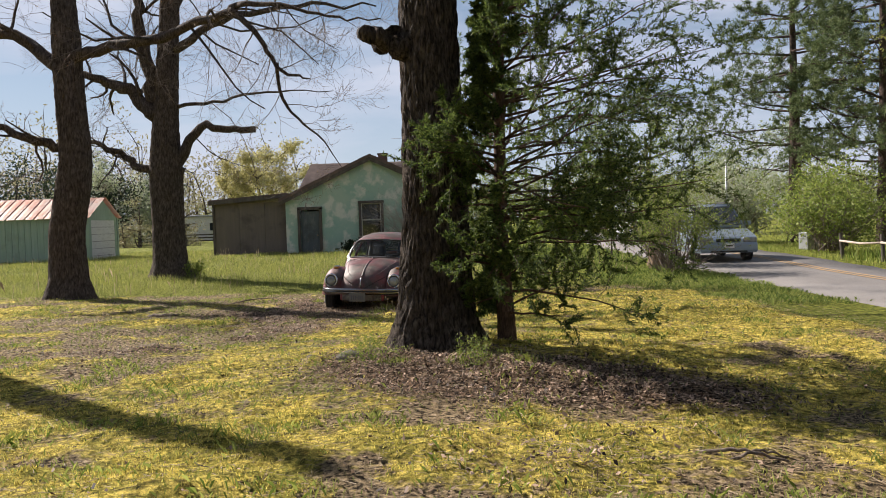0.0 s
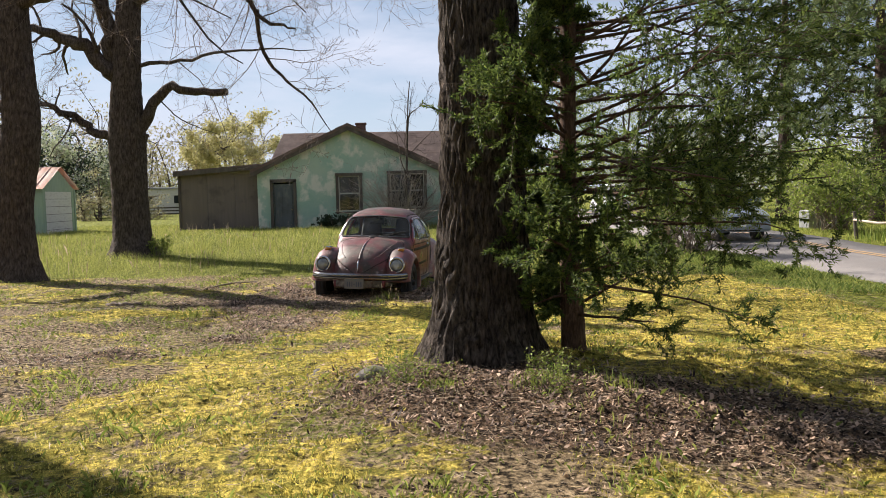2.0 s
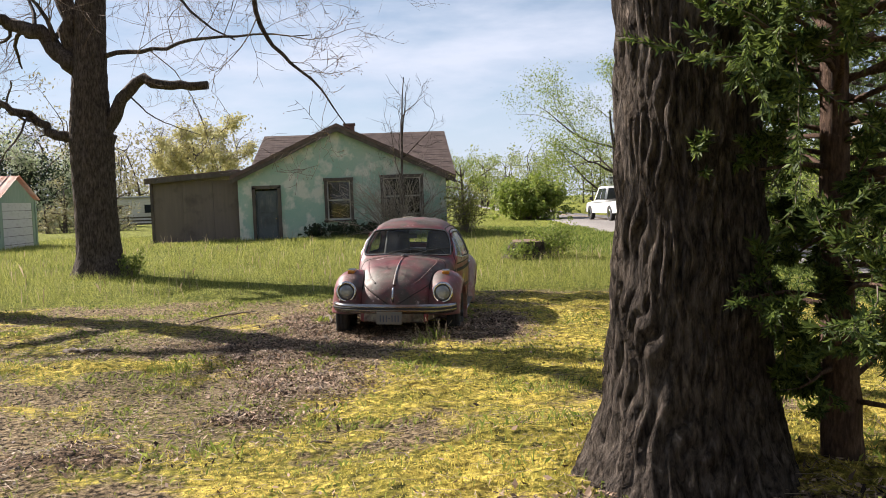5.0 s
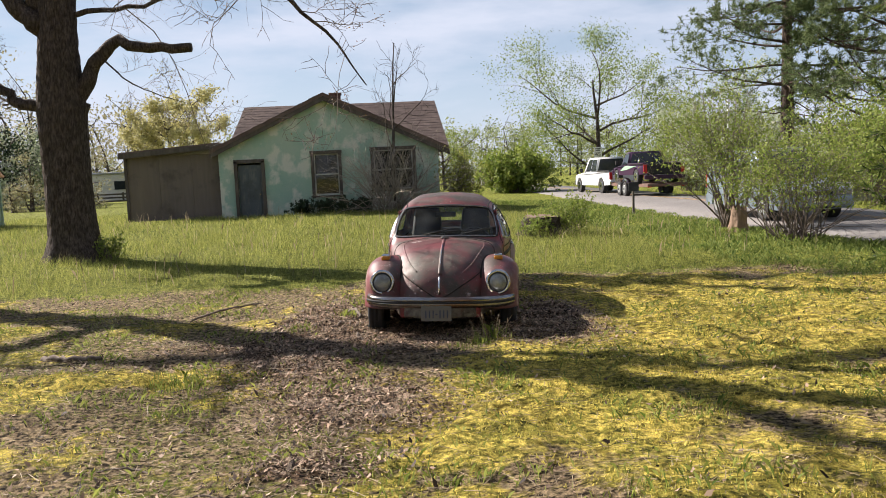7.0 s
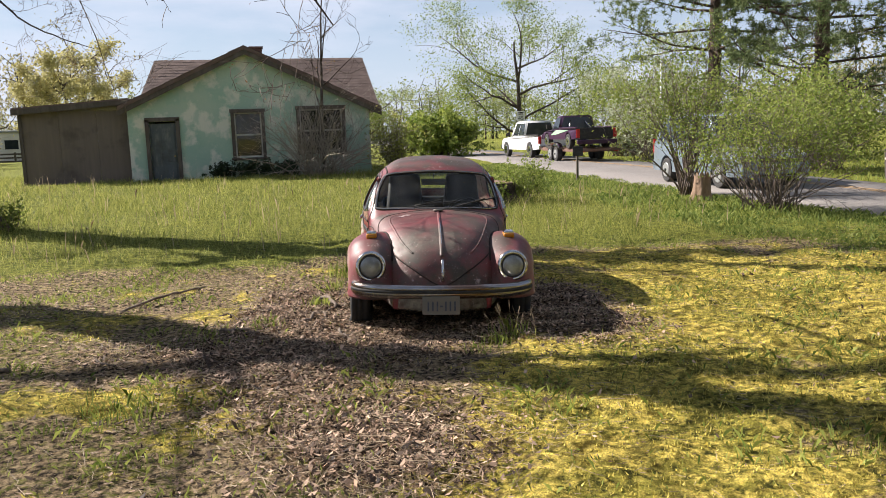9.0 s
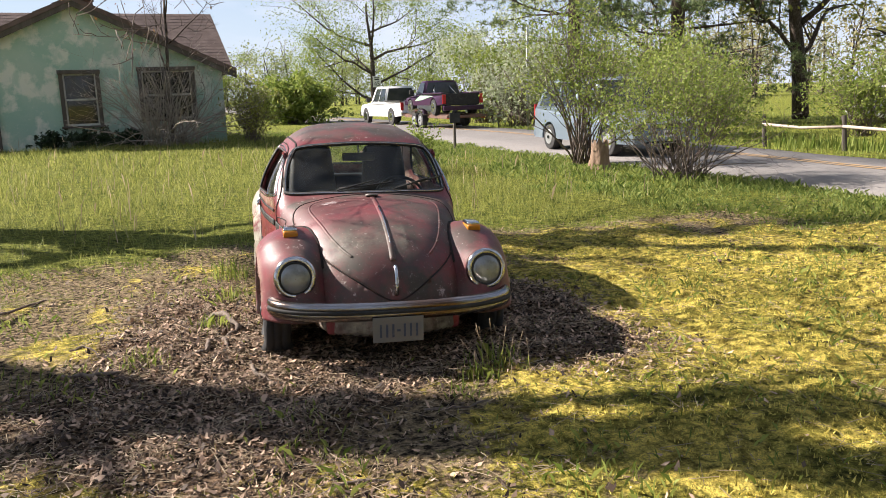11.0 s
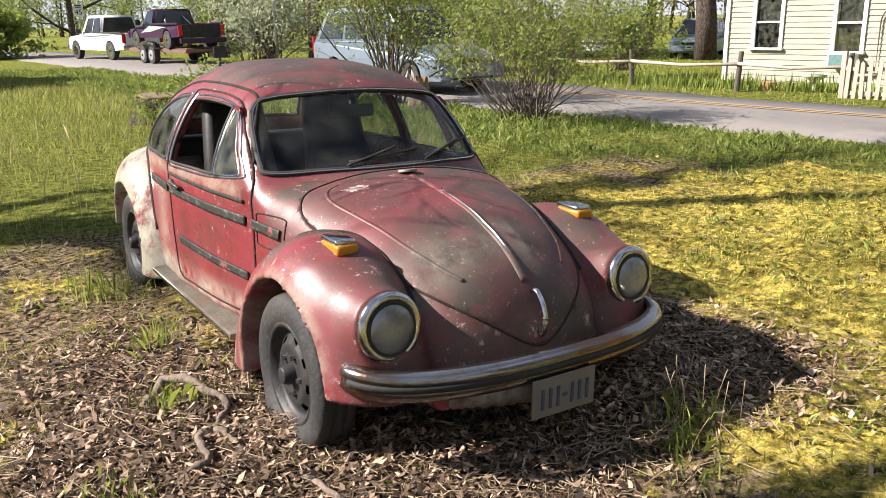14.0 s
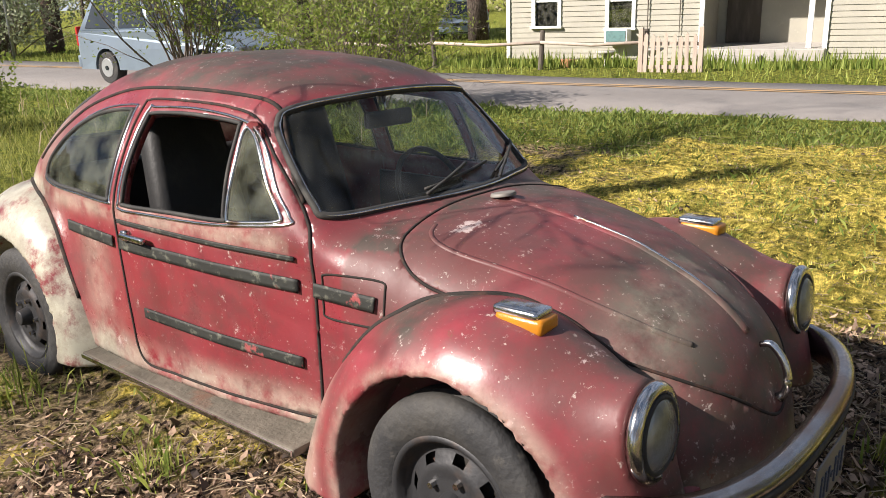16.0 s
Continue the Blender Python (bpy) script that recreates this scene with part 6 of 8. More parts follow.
def build_car():
    car = tagged(new("car"), "rusting red vintage beetle-shaped car with flat tyres on leaf litter", "car")
    v, q = surface(body_f, (-0.9, -0.74, 0.2), (0.9, 3.36, 1.62), 0.018)
    # each quad of the skin belongs to a pane, a door, the bonnet or the shell
    cen = v[q].mean(1)
    lab = np.zeros(len(q), int)
    regions = []

    def claim(number, poly, axes, where, slide):
        sel = inside(poly, cen[:, axes]) & where(cen) & (lab == 0)
        lab[sel] = number
        regions.append((number, poly, axes, where, slide))
    claim(1, WINDSHIELD, [0, 2], lambda c: (c[:, 1] < 1.15) & (c[:, 1] > 0.4), 1)
    for s, base in ((-1, 10), (1, 20)):
        on = lambda c, s=s: (c[:, 0] * s > 0.3)
        claim(base + 1, VENT, [1, 2], on, 0)
        claim(base + 2, DOOR_WINDOW, [1, 2], on, 0)
        claim(base + 3, QUARTER, [1, 2], on, 0)
        claim(base, DOOR, [1, 2], on, 0)
    claim(2, REAR_WINDOW, [0, 2], lambda c: c[:, 1] > 2.0, 1)
    claim(3, BONNET, [0, 1], lambda c: c[:, 2] > 0.45, 2)
    for number, poly, axes, where, slide in regions:
        mine = np.zeros(len(v), bool)
        other = np.zeros(len(v), bool)
        mine[q[lab == number].ravel()] = True
        other[q[lab != number].ravel()] = True
        edge = np.flatnonzero(mine & other & where(v))
        if not len(edge):
            continue
        d = ((v[edge][:, None, axes] - poly[None]) ** 2).sum(-1)
        near = poly[d.argmin(1)]
        ok = d.min(1) < 0.03 ** 2
        e = edge[ok]
        v[np.ix_(e, axes)] = near[ok]
        for _ in range(4):
            fv = body_f(v[e])
            dv = v[e].copy()
            dv[:, slide] += 1e-3
            gr = (body_f(dv) - fv) / 1e-3
            v[e, slide] -= np.clip(fv / np.where(np.abs(gr) < 0.15, 0.15 * np.sign(gr + 1e-9), gr), -0.02, 0.02)
    pick = lambda *k: q[np.isin(lab, k)]
    under = cen[:, 2] < 0.285
    skin_part("body", v, q[(lab == 0) & ~under], red_paint, car, grime_shade_on)
    skin_part("floor_pan", v, q[(lab == 0) & under], seam_mat, car, None, 0.01)
    bonnet = skin_part("bonnet", v, pick(3), red_paint, car, grime_shade_on, label="faded red bonnet with grimy patches, painted shade and lichen")
    skin_part("windshield", v * (1, 1, 1) + np.array([0, 0.004, 0]), pick(1), car_glass, car, None, 0)
    skin_part("rear_window", v, pick(2), car_glass, car, None, 0)
    doors = {}
    for s, base in ((-1, 10), (1, 20)):
        doors[s] = skin_part("door", v, pick(base), red_paint, car, grime_shade_on, 0.03, label="faded red door with a dark stripe")
        skin_part("vent_window", v, pick(base + 1), mossy_glass, doors[s], None, 0)
        skin_part("quarter_window", v, pick(base + 3), mossy_glass, car, None, 0)
        if s > 0:
            skin_part("door_window", v, pick(base + 2), car_glass, doors[s], None, 0)
    for ob in list(car.children_recursive):
        if ob.name.split(".")[0] in ("windshield", "rear_window", "vent_window", "quarter_window", "door_window"):
            ob.visible_shadow = False
    # seams and trim
    for s in (-1, 1):
        line = side_line(DOOR, s)
        tube_part("door_seam", line, 0.0055, seam_mat, doors[s], 6)
        tube_part("window_trim", side_line(np.concatenate([DOOR_WINDOW]), s), 0.008, rubber, doors[s], 6)
        tube_part("window_trim", side_line(VENT, s), 0.007, chrome, doors[s], 6)
        outer = rounded([(0.75, 0.957), (1.05, 0.926), (1.35, 0.918), (1.515, 0.917), (1.53, 0.95), (1.53, 1.09), (1.517, 1.255), (1.475, 1.268), (1.25, 1.272), (1.02, 1.245), (0.91, 1.18), (0.81, 1.055), (0.74, 0.985)])
        tube_part("chrome_trim", side_line(outer - np.c_[forward(outer), 0 * outer[:, 1]], s), 0.006, chrome, doors[s], 6)
        tube_part("window_trim", side_line(QUARTER, s), 0.009, rubber, car, 6)
        big = (QUARTER - QUARTER.mean(0)) * np.array([1.05, 1.09]) + QUARTER.mean(0)
        tube_part("chrome_trim", side_line(big, s), 0.005, chrome, car, 6)
        part("door_handle", boxes((s * 0.747, 1.42, 0.828, 0.022, 0.15, 0.022), (s * 0.735, 1.48, 0.828, 0.03, 0.035, 0.04), bevel=0.008), chrome, doors[s], "chrome door handle", True)
        gut = np.array([(0.685, 1.02), (0.745, 1.09), (0.825, 1.20), (0.915, 1.29), (1.08, 1.322), (1.45, 1.332), (1.75, 1.312), (2.0, 1.24), (2.2, 1.13), (2.33, 1.01)])
        gl, _ = smooth_line(np.c_[gut, np.zeros(len(gut))], np.ones(len(gut)), 60)
        tube_part("rain_gutter", side_line(gl[:, :2], s), 0.008, seam_mat, car, 6, False)
        t = np.linspace(0, 1, 40)[:, None]
        ribbon("stripe", np.array([(0.66, 0.775)]) * (1 - t) + np.array([(1.53, 0.79)]) * t, 0.042, s, stripe_mat, doors[s])
        ribbon("stripe", np.array([(0.67, 0.86)]) * (1 - t) + np.array([(1.53, 0.875)]) * t, 0.014, s, stripe_mat, doors[s])
        ribbon("stripe", np.array([(1.58, 0.79)]) * (1 - t) + np.array([(1.93, 0.80)]) * t, 0.042, s, stripe_mat, car)
        ribbon("stripe", np.array([(0.38, 0.76)]) * (1 - t) + np.array([(0.60, 0.772)]) * t, 0.045, s, stripe_mat, car)
        ribbon("stripe", np.array([(0.66, 0.52)]) * (1 - t) + np.array([(1.42, 0.545)]) * t, 0.038, s, stripe_mat, doors[s])
        # door inner card and pillar
        part("door_card", boxes((s * 0.60, 1.15, 0.62, 0.02, 0.66, 0.5), bevel=0.008), vinyl, doors[s])
    flap = rounded([(0.36, 0.69), (0.46, 0.685), (0.56, 0.69), (0.57, 0.72), (0.57, 0.80), (0.56, 0.825), (0.46, 0.83), (0.37, 0.825), (0.355, 0.80), (0.352, 0.72)])
    tube_part("fuel_flap", side_line(flap, -1), 0.004, seam_mat, car, 5)
    ws = onto(body_f, np.c_[WINDSHIELD[:, 0], np.zeros(160), WINDSHIELD[:, 1]], 1, 0.3, 1.4)
    tube_part("windshield_seal", ws, 0.014, rubber, car, 8, label="black rubber windshield seal")
    tube_part("windshield_trim", ws + np.array([0, -0.010, 0.004]), 0.0045, chrome, car, 5)
    rw = onto(body_f, np.c_[REAR_WINDOW[:, 0], np.zeros(160), REAR_WINDOW[:, 1]], 1, 3.3, 1.8)
    tube_part("rear_window_seal", rw, 0.012, rubber, car, 6)
    bo = onto(body_f, np.c_[BONNET, np.zeros(260)], 2, 1.6, 0.3)
    tube_part("bonnet_seam", bo, 0.005, seam_mat, bonnet, 6)
    rib = BONNET * np.array([0.80, 0.90]) + np.array([0, 0.0])
    rib = rib[(rib[:, 1] < 0.36) & (rib[:, 1] > -0.43) & (rib[:, 0] < -0.04)]
    for s in (1, -1):
        rl = onto(body_f, np.c_[rib * np.array([s, 1]), np.zeros(len(rib))], 2, 1.6, 0.3)
        tube_part("pressed_rib", rl - np.array([0, 0, 0.007]), 0.011, red_paint, bonnet, 6, False)
    mid = np.c_[np.zeros(60), np.linspace(0.36, -0.49, 60), np.zeros(60)]
    ml = onto(body_f, mid, 2, 1.6, 0.3)
    tube_part("pressed_rib", ml + np.array([0.0, 0, -0.014]), 0.022, red_paint, bonnet, 8, False)
    tube_part("chrome_strip", ml[20:54] + np.array([0.0, 0, 0.008]), 0.004, chrome, bonnet, 6, False, "thin chrome bonnet strip")
    hl = [(0.0, -0.535, 0.665), (0.0, -0.565, 0.672), (0.0, -0.60, 0.635), (0.0, -0.618, 0.585), (0.0, -0.614, 0.54), (0.0, -0.60, 0.52)]
    hp, _ = smooth_line(hl, np.ones(6), 24)
    v2, f2 = tube(hp, np.interp(np.linspace(0, 1, 24), [0, 0.15, 0.8, 1], [0.008, 0.011, 0.012, 0.016]), 10)
    mesh_object("bonnet_handle", v2, f2, chrome, bonnet, "chrome bonnet handle")
    bz = float(onto(body_f, np.array([[0, 0.30, 0.0]]), 2, 1.6, 0.3)[0, 2])
    part("badge", cylinder(0.045, 0.042, 0.012, pose(0, 0.345, bz + 0.014, -9), 28, 0.003), plate_mat, bonnet, "pale round worn badge", True)
    # wings
    for s in (-1, 1):
        for front, lo, hi in ((True, (0.3, -0.72, 0.1), (0.9, 0.75, 1.0)), (False, (0.3, 1.7, 0.1), (0.9, 3.2, 1.0))):
            fv, fq = surface(lambda p: fender_f(p, front), lo, hi, 0.014, 2)
            fv[:, 0] *= s
            if s < 0:
                fq = fq[:, ::-1]
            pale = (not front) and s < 0
            w = skin_part("wing", fv, fq, red_paint, car, fender_grime_shade(pale), 0, label="rear wing crusted pale with lichen" if pale else "faded red wing with worn bare patches")
            if front:
                ring = [(s * 0.57 + 0.103 * math.cos(a), -0.482 + 0.010 * math.sin(a), 0.617 + 0.106 * math.sin(a)) for a in np.linspace(0, 2 * math.pi, 48, endpoint=False)]
                lampo = tube_part("headlight", ring, 0.020, chrome, w, 12, label="round headlight with a pitted chrome ring")
                n = 32
                lv, lf = [], []
                for j, (r, o) in enumerate(((0.094, 0.0), (0.085, -0.016), (0.06, -0.028), (0.03, -0.033), (0.002, -0.034))):
                    lv += [(s * 0.57 + r * math.cos(a), -0.486 + o + 0.08 * r * math.sin(a), 0.617 + r * math.sin(a)) for a in np.linspace(0, 2 * math.pi, n, endpoint=False)]
                    if j:
                        lf += [((j - 1) * n + i, (j - 1) * n + (i + 1) % n, j * n + (i + 1) % n, j * n + i) for i in range(n)]
                mesh_object("lens", lv, lf, lamp_lens, lampo, "clouded ribbed glass lens")
                rg = [(s * 0.57 + 0.088 * math.cos(a), -0.498 + 0.008 * math.sin(a), 0.617 + 0.090 * math.sin(a)) for a in np.linspace(0, 2 * math.pi, 40, endpoint=False)]
                tube_part("gasket", rg, 0.007, rubber, lampo, 6)
                bl = part("indicator", boxes((s * 0.575, -0.115, 0.848, 0.082, 0.135, 0.026), bevel=0.011), chrome, w, "amber indicator with a chrome top", True)
                part("lens", boxes((s * 0.575, -0.128, 0.822, 0.088, 0.142, 0.044), bevel=0.014), amber, bl, "amber plastic lens", True)
            beads = []
            for vv in (np.linspace(-0.36, 0.50, 40) if front else np.linspace(1.95, 2.95, 40)):
                zz = np.linspace(1.0, 0.3, 140)
                xx = np.array([(wide(vv)) - 0.75 * max(z - 0.9, 0) ** 1.5 for z in zz])
                fb = fender_f(np.c_[np.maximum(onto(body_f, np.c_[np.zeros(140), np.full(140, vv), zz], 0, 0.95, 0.1)[:, 0], 0.365), np.full(140, vv), zz], front)
                if not (fb < 0).any() or fb[0] < 0:
                    continue
                i = np.argmax(fb < 0)
                beads.append((s * max(float(onto(body_f, np.array([[0, vv, zz[i]]]), 0, 0.95, 0.1)[0, 0]), 0.365), vv, zz[i]))
            tube_part("wing_bead", smooth_line(beads[::3], np.ones(len(beads[::3])), 60)[0], 0.012, seam_mat, w, 6, False)
        # running board
        rb = part("running_board", boxes((s * 0.685, 1.23, 0.275, 0.17, 1.28, 0.03), bevel=0.008), board_mat, car, "grimy dark running board with a bright edge")
        part("edge_trim", boxes((s * 0.772, 1.23, 0.276, 0.012, 1.27, 0.018), bevel=0.004), chrome, rb)
        part("sill", boxes((s * 0.60, 1.23, 0.30, 0.06, 1.25, 0.07)), board_mat, car)
        wheel(car, s, 0.0, 0.215)
        wheel(car, s, 2.41, 0.225)
    # bumpers
    a = np.linspace(-1, 1, 61)
    bx = 0.708 * np.sin(a * math.pi / 2 * 0.98)
    by = -0.715 + 0.30 * (1 - np.cos(a * math.pi / 2 * 0.98)) ** 1.25
    sec = [(-0.03, 0.375), (0.0, 0.370), (0.018, 0.382), (0.030, 0.410), (0.024, 0.432), (0.022, 0.448), (0.030, 0.462), (0.022, 0.490), (0.0, 0.505), (-0.03, 0.500)]
    sec = [(o, 0.503 + (z - 0.505) * 0.80) for o, z in sec]
    bump = sweep("bumper", np.c_[bx, by], sec, bumper_chrome, car, "rusting chrome bumper with a black strip")
    sweep("rubber_strip", np.c_[bx, by][2:-2], [(0.022, 0.438), (0.032, 0.440), (0.034, 0.451), (0.032, 0.462), (0.022, 0.464)], rubber, bump)
    sweep("bumper", np.c_[bx, 2.43 - by][::-1], [(o, z + 0.02) for o, z in sec], bumper_chrome, car, "rusting chrome rear bumper")
    part("apron", boxes((0, -0.48, 0.33, 0.80, 0.10, 0.12), bevel=0.03), red_paint, car, "red front apron", True)
    pl = part("number_plate", boxes((-0.02, -0.757, 0.352, 0.29, 0.006, 0.145), bevel=0.002), plate_mat, bump, "worn pale number plate")
    for k, dx in enumerate((-0.105, -0.068, -0.031, 0.002, 0.038, 0.075, 0.112)):
        part("bar", boxes((-0.02 + dx * 0.95, -0.762, 0.347, 0.012 if k != 3 else 0.02, 0.004, 0.075 if k != 3 else 0.012)), plate_ink, pl)
    # wipers and cowl
    for x0, x1 in ((-0.22, 0.05), (0.18, 0.45)):
        pa = onto(body_f, np.c_[np.linspace(x0, x1, 12), np.zeros(12), np.linspace(1.0, 1.06, 12)], 1, 0.2, 1.4) + np.array([0, -0.025, 0.01])
        w = tube_part("wiper", pa, 0.006, rubber, car, 6, False, "black wiper")
        pb = onto(body_f, np.c_[np.linspace(x0 + 0.02, x1 + 0.14, 12), np.zeros(12), np.linspace(1.015, 1.05 if x0 < 0 else 1.075, 12)], 1, 0.2, 1.4) + np.array([0, -0.015, 0.004])
        tube_part("blade", pb, 0.006, rubber, w, 6, False)
    # inside
    for s in (-1, 1):
        seat = part("seat", boxes((s * 0.30, 1.33, 0.52, 0.46, 0.48, 0.16), bevel=0.05), vinyl, car, "black vinyl front seat with a tall back", True)
        bmb = boxes((0, 0, 0.36, 0.46, 0.12, 0.78), bevel=0.05)
        bmesh.ops.transform(bmb, matrix=pose(s * 0.30, 1.58, 0.52, -14), verts=bmb.verts)
        for vv in bmb.verts:
            h = (vv.co.z - 0.9) / 0.4
            if h > 0:
                vv.co.x = s * 0.30 + (vv.co.x - s * 0.30) * (1 - 0.38 * min(1, h))
        part("backrest", bmb, vinyl, seat, smooth=True)
    part("rear_seat", boxes((0, 2.0, 0.50, 1.1, 0.45, 0.16), (0, 2.27, 0.76, 1.1, 0.14, 0.42), bevel=0.05), vinyl, car, "black vinyl rear bench", True)
    part("parcel_shelf", boxes((0, 2.48, 0.90, 0.95, 0.30, 0.03), bevel=0.008), cloth, car, "pale torn parcel shelf")
    part("dashboard", boxes((0, 0.62, 0.86, 0.96, 0.12, 0.18), bevel=0.03), vinyl, car, "black dashboard", True)
    part("floor_mat", boxes((0, 1.3, 0.31, 1.15, 1.6, 0.02)), vinyl, car)
    sw = [(0.30 + 0.19 * math.cos(t), 0.90 + 0.09 * math.sin(t), 0.88 + 0.165 * math.sin(t)) for t in np.linspace(0, 2 * math.pi, 40, endpoint=False)]
    st = tube_part("steering_wheel", sw, 0.012, vinyl, car, 8, label="thin black steering wheel")
    tube_part("spoke", [(0.11, 0.90, 0.88), (0.30, 0.885, 0.88), (0.49, 0.90, 0.88)], 0.010, vinyl, st, 6, False)
    tube_part("column", [(0.30, 0.89, 0.88), (0.30, 0.60, 0.74)], 0.022, vinyl, st, 10, False)
    mi = part("mirror", boxes((-0.02, 0.84, 1.215, 0.24, 0.025, 0.06), bevel=0.012), vinyl, car, "black inside mirror", True)
    tube_part("stem", [(-0.02, 0.845, 1.22), (-0.02, 0.865, 1.30)], 0.006, chrome, mi, 6, False)
    lin, lq = surface(lambda p: np.maximum(body_f(p) + 0.028, 1.13 + 0.05 * (p[:, 1] > 0) - p[:, 2]), (-0.8, 0.5, 1.0), (0.8, 2.9, 1.6), 0.04, 0)
    keep = lin[lq].mean(1)
    kk = (keep[:, 2] > 1.30)
    skin_part("headlining", lin, lq[kk], cloth, car, None, 0)
    cx, cy = -1.37, 14.722
    car.matrix_world = pose(cx, cy, -0.111, 0, 1.8, -10.0)
    return car


build_car()


# ---- the white house beyond the road ----
siding = material("cream_siding", (0.30, 0.285, 0.24), 0.75, spots=(((0.37, 0.35, 0.285), 1.5, 0.4, 0.7, 0.6), ((0.5, 0.47, 0.38), 8, 0.6, 0.75, 0.4)), bump=0.1)
white_trim = material("white_trim", (0.75, 0.75, 0.73), 0.7, spots=(((0.55, 0.53, 0.5), 6, 0.5, 0.7, 0.5),), bump=0.1)
terracotta = material("terracotta", (0.40, 0.19, 0.10), 0.85, spots=(((0.5, 0.33, 0.2), 8, 0.5, 0.7, 0.5),), bump=0.2)
picket_mat = material("bare_picket_wood", (0.42, 0.34, 0.28), 0.9, spots=(((0.26, 0.21, 0.18), 6, 0.45, 0.7, 0.7, (1, 1, 0.2)),), bump=0.2)
curtain_mat = material("pale_blind", (0.6, 0.58, 0.5), 0.9, bump=0)
concrete = material("weathered_concrete", (0.36, 0.34, 0.31), 0.9, spots=(((0.22, 0.2, 0.18), 4, 0.45, 0.7, 0.7),), bump=0.3)


unit_teal = material("teal_plastic", (0.10, 0.19, 0.19), 0.6, spots=(((0.05, 0.09, 0.09), 9, 0.5, 0.7, 0.6),), bump=0.1)


def white_house():
    h = tagged(new("house"), "cream clapboard house with a porch beyond the road", "house")
    xw, zb = 18.5, -0.4
    turn = Matrix.Translation((xw, 0, 0)) @ Matrix.Rotation(radians(-90), 4, "Z")

    def place(y0, y1, z0, z1, holes):
        """Clapboards of one stretch of wall, lapped; cut at the openings."""
        z = z0
        while z < z1:
            z2 = z + 0.14
            cuts = [y0]
            for a, b0, c, d in holes:
                if b0 < z2 - 0.02 and d > z + 0.02:
                    cuts += [a, c]
            cuts.append(y1)
            for a, b in zip(cuts[::2], cuts[1::2]):
                if b - a > 0.02:
                    bm = bmesh.new()
                    vs = [bm.verts.new((x, y, zz)) for y in (a, b) for x, zz in ((xw - 0.028, z), (xw - 0.006, z + 0.15), (xw + 0.02, z + 0.15), (xw + 0.02, z))]
                    for idx in ((0, 1, 5, 4), (1, 2, 6, 5), (2, 3, 7, 6), (3, 0, 4, 7), (0, 3, 2, 1), (4, 5, 6, 7)):
                        bm.faces.new([vs[i] for i in idx])
                    part("clapboard", bm, siding, h)
            z = z2
    wins = [(22.5, 0.62, 23.2, 1.95), (20.4, 0.55, 21.05, 1.95)]
    place(18.6, 24.0, zb, 3.3, sorted(wins))
    place(9.0, 15.6, zb, 3.3, [])
    part("wall", boxes((xw + 0.12, 21.6, 2.65, 0.16, 4.8, 1.3), (xw + 0.12, 21.3, 0.05, 0.16, 5.4, 0.9)), siding, h)
    part("wall", boxes((xw + 0.12, 12.3, 1.45, 0.16, 6.6, 3.7)), siding, h)
    part("side_wall", boxes((xw + 3.2, 23.95, 1.45, 6.3, 0.16, 3.7)), siding, h)
    part("porch_wall", boxes((xw + 2.2, 17.1, 1.3, 0.12, 3.0, 3.4)), siding, h, "shaded back wall of the porch")
    for yy in (18.65, 15.55):
        part("porch_side", boxes((xw + 1.15, yy, 1.3, 2.0, 0.1, 3.4)), siding, h)
    part("porch_floor", boxes((xw + 0.9, 17.1, -0.15, 2.6, 3.0, 0.3), bevel=0.02), concrete, h, "concrete porch floor")
    part("step", boxes((xw - 0.7, 17.6, -0.25, 0.6, 1.2, 0.22), bevel=0.02), concrete, h)
    part("porch_post", boxes((xw, 16.0, 1.4, 0.12, 0.12, 2.9)), white_trim, h)
    part("door", boxes((xw + 2.1, 17.9, 1.0, 0.06, 0.9, 2.0), bevel=0.01), dark_wood, h, "dark front door in the porch")
    part("roof", prism([(xw - 0.6, 3.2), (xw + 3.4, 5.2), (xw + 7.4, 3.2), (xw + 7.4, 3.35), (xw + 3.4, 5.38), (xw - 0.6, 3.35)], 15.6, Matrix.Translation((0, 8.8, 0))), shingle_mat, h)
    for yy in (24.02, 18.58, 15.64):
        part("corner_board", boxes((xw - 0.03, yy, 1.45, 0.08, 0.11, 3.7)), white_trim, h)
    for y0, z0, y1, z1 in wins:
        yc, zc, wy, wz = (y0 + y1) / 2, (z0 + z1) / 2, y1 - y0, z1 - z0
        w = part("window", boxes((xw - 0.035, y0 - 0.04, zc, 0.06, 0.10, wz + 0.16), (xw - 0.035, y1 + 0.04, zc, 0.06, 0.10, wz + 0.16), (xw - 0.035, yc, z1 + 0.05, 0.06, wy, 0.10), bevel=0.005), white_trim, h, "white framed sash window")
        part("window_sill", boxes((xw - 0.06, yc, z0 - 0.04, 0.14, wy + 0.24, 0.06), bevel=0.006), white_trim, w)
        part("window_frame", boxes((xw, yc, zc, 0.04, wy, 0.05)), white_trim, w)
        part("pane", boxes((xw + 0.02, yc, zc, 0.006, wy, wz)), dim_glass, w)
        part("blind", boxes((xw + 0.10, yc, z1 - 0.30 * wz, 0.01, wy - 0.04, 0.6 * wz)), curtain_mat, w, "pale half-drawn blind")
    ac = tagged(new("window_unit"), "teal and white air conditioner under the house window", "air conditioner")
    part("case", boxes((xw - 0.22, 20.72, 0.34, 0.42, 0.62, 0.36), bevel=0.02), white_trim, ac)
    part("grille", boxes((xw - 0.438, 20.72, 0.34, 0.02, 0.54, 0.28), bevel=0.004), unit_teal, ac)
    # arched trellis on the wall
    ar = [(xw - 0.08, 19.55 + 0.42 * math.cos(t), 1.25 + 0.42 * math.sin(t)) for t in np.linspace(0, math.pi, 20)]
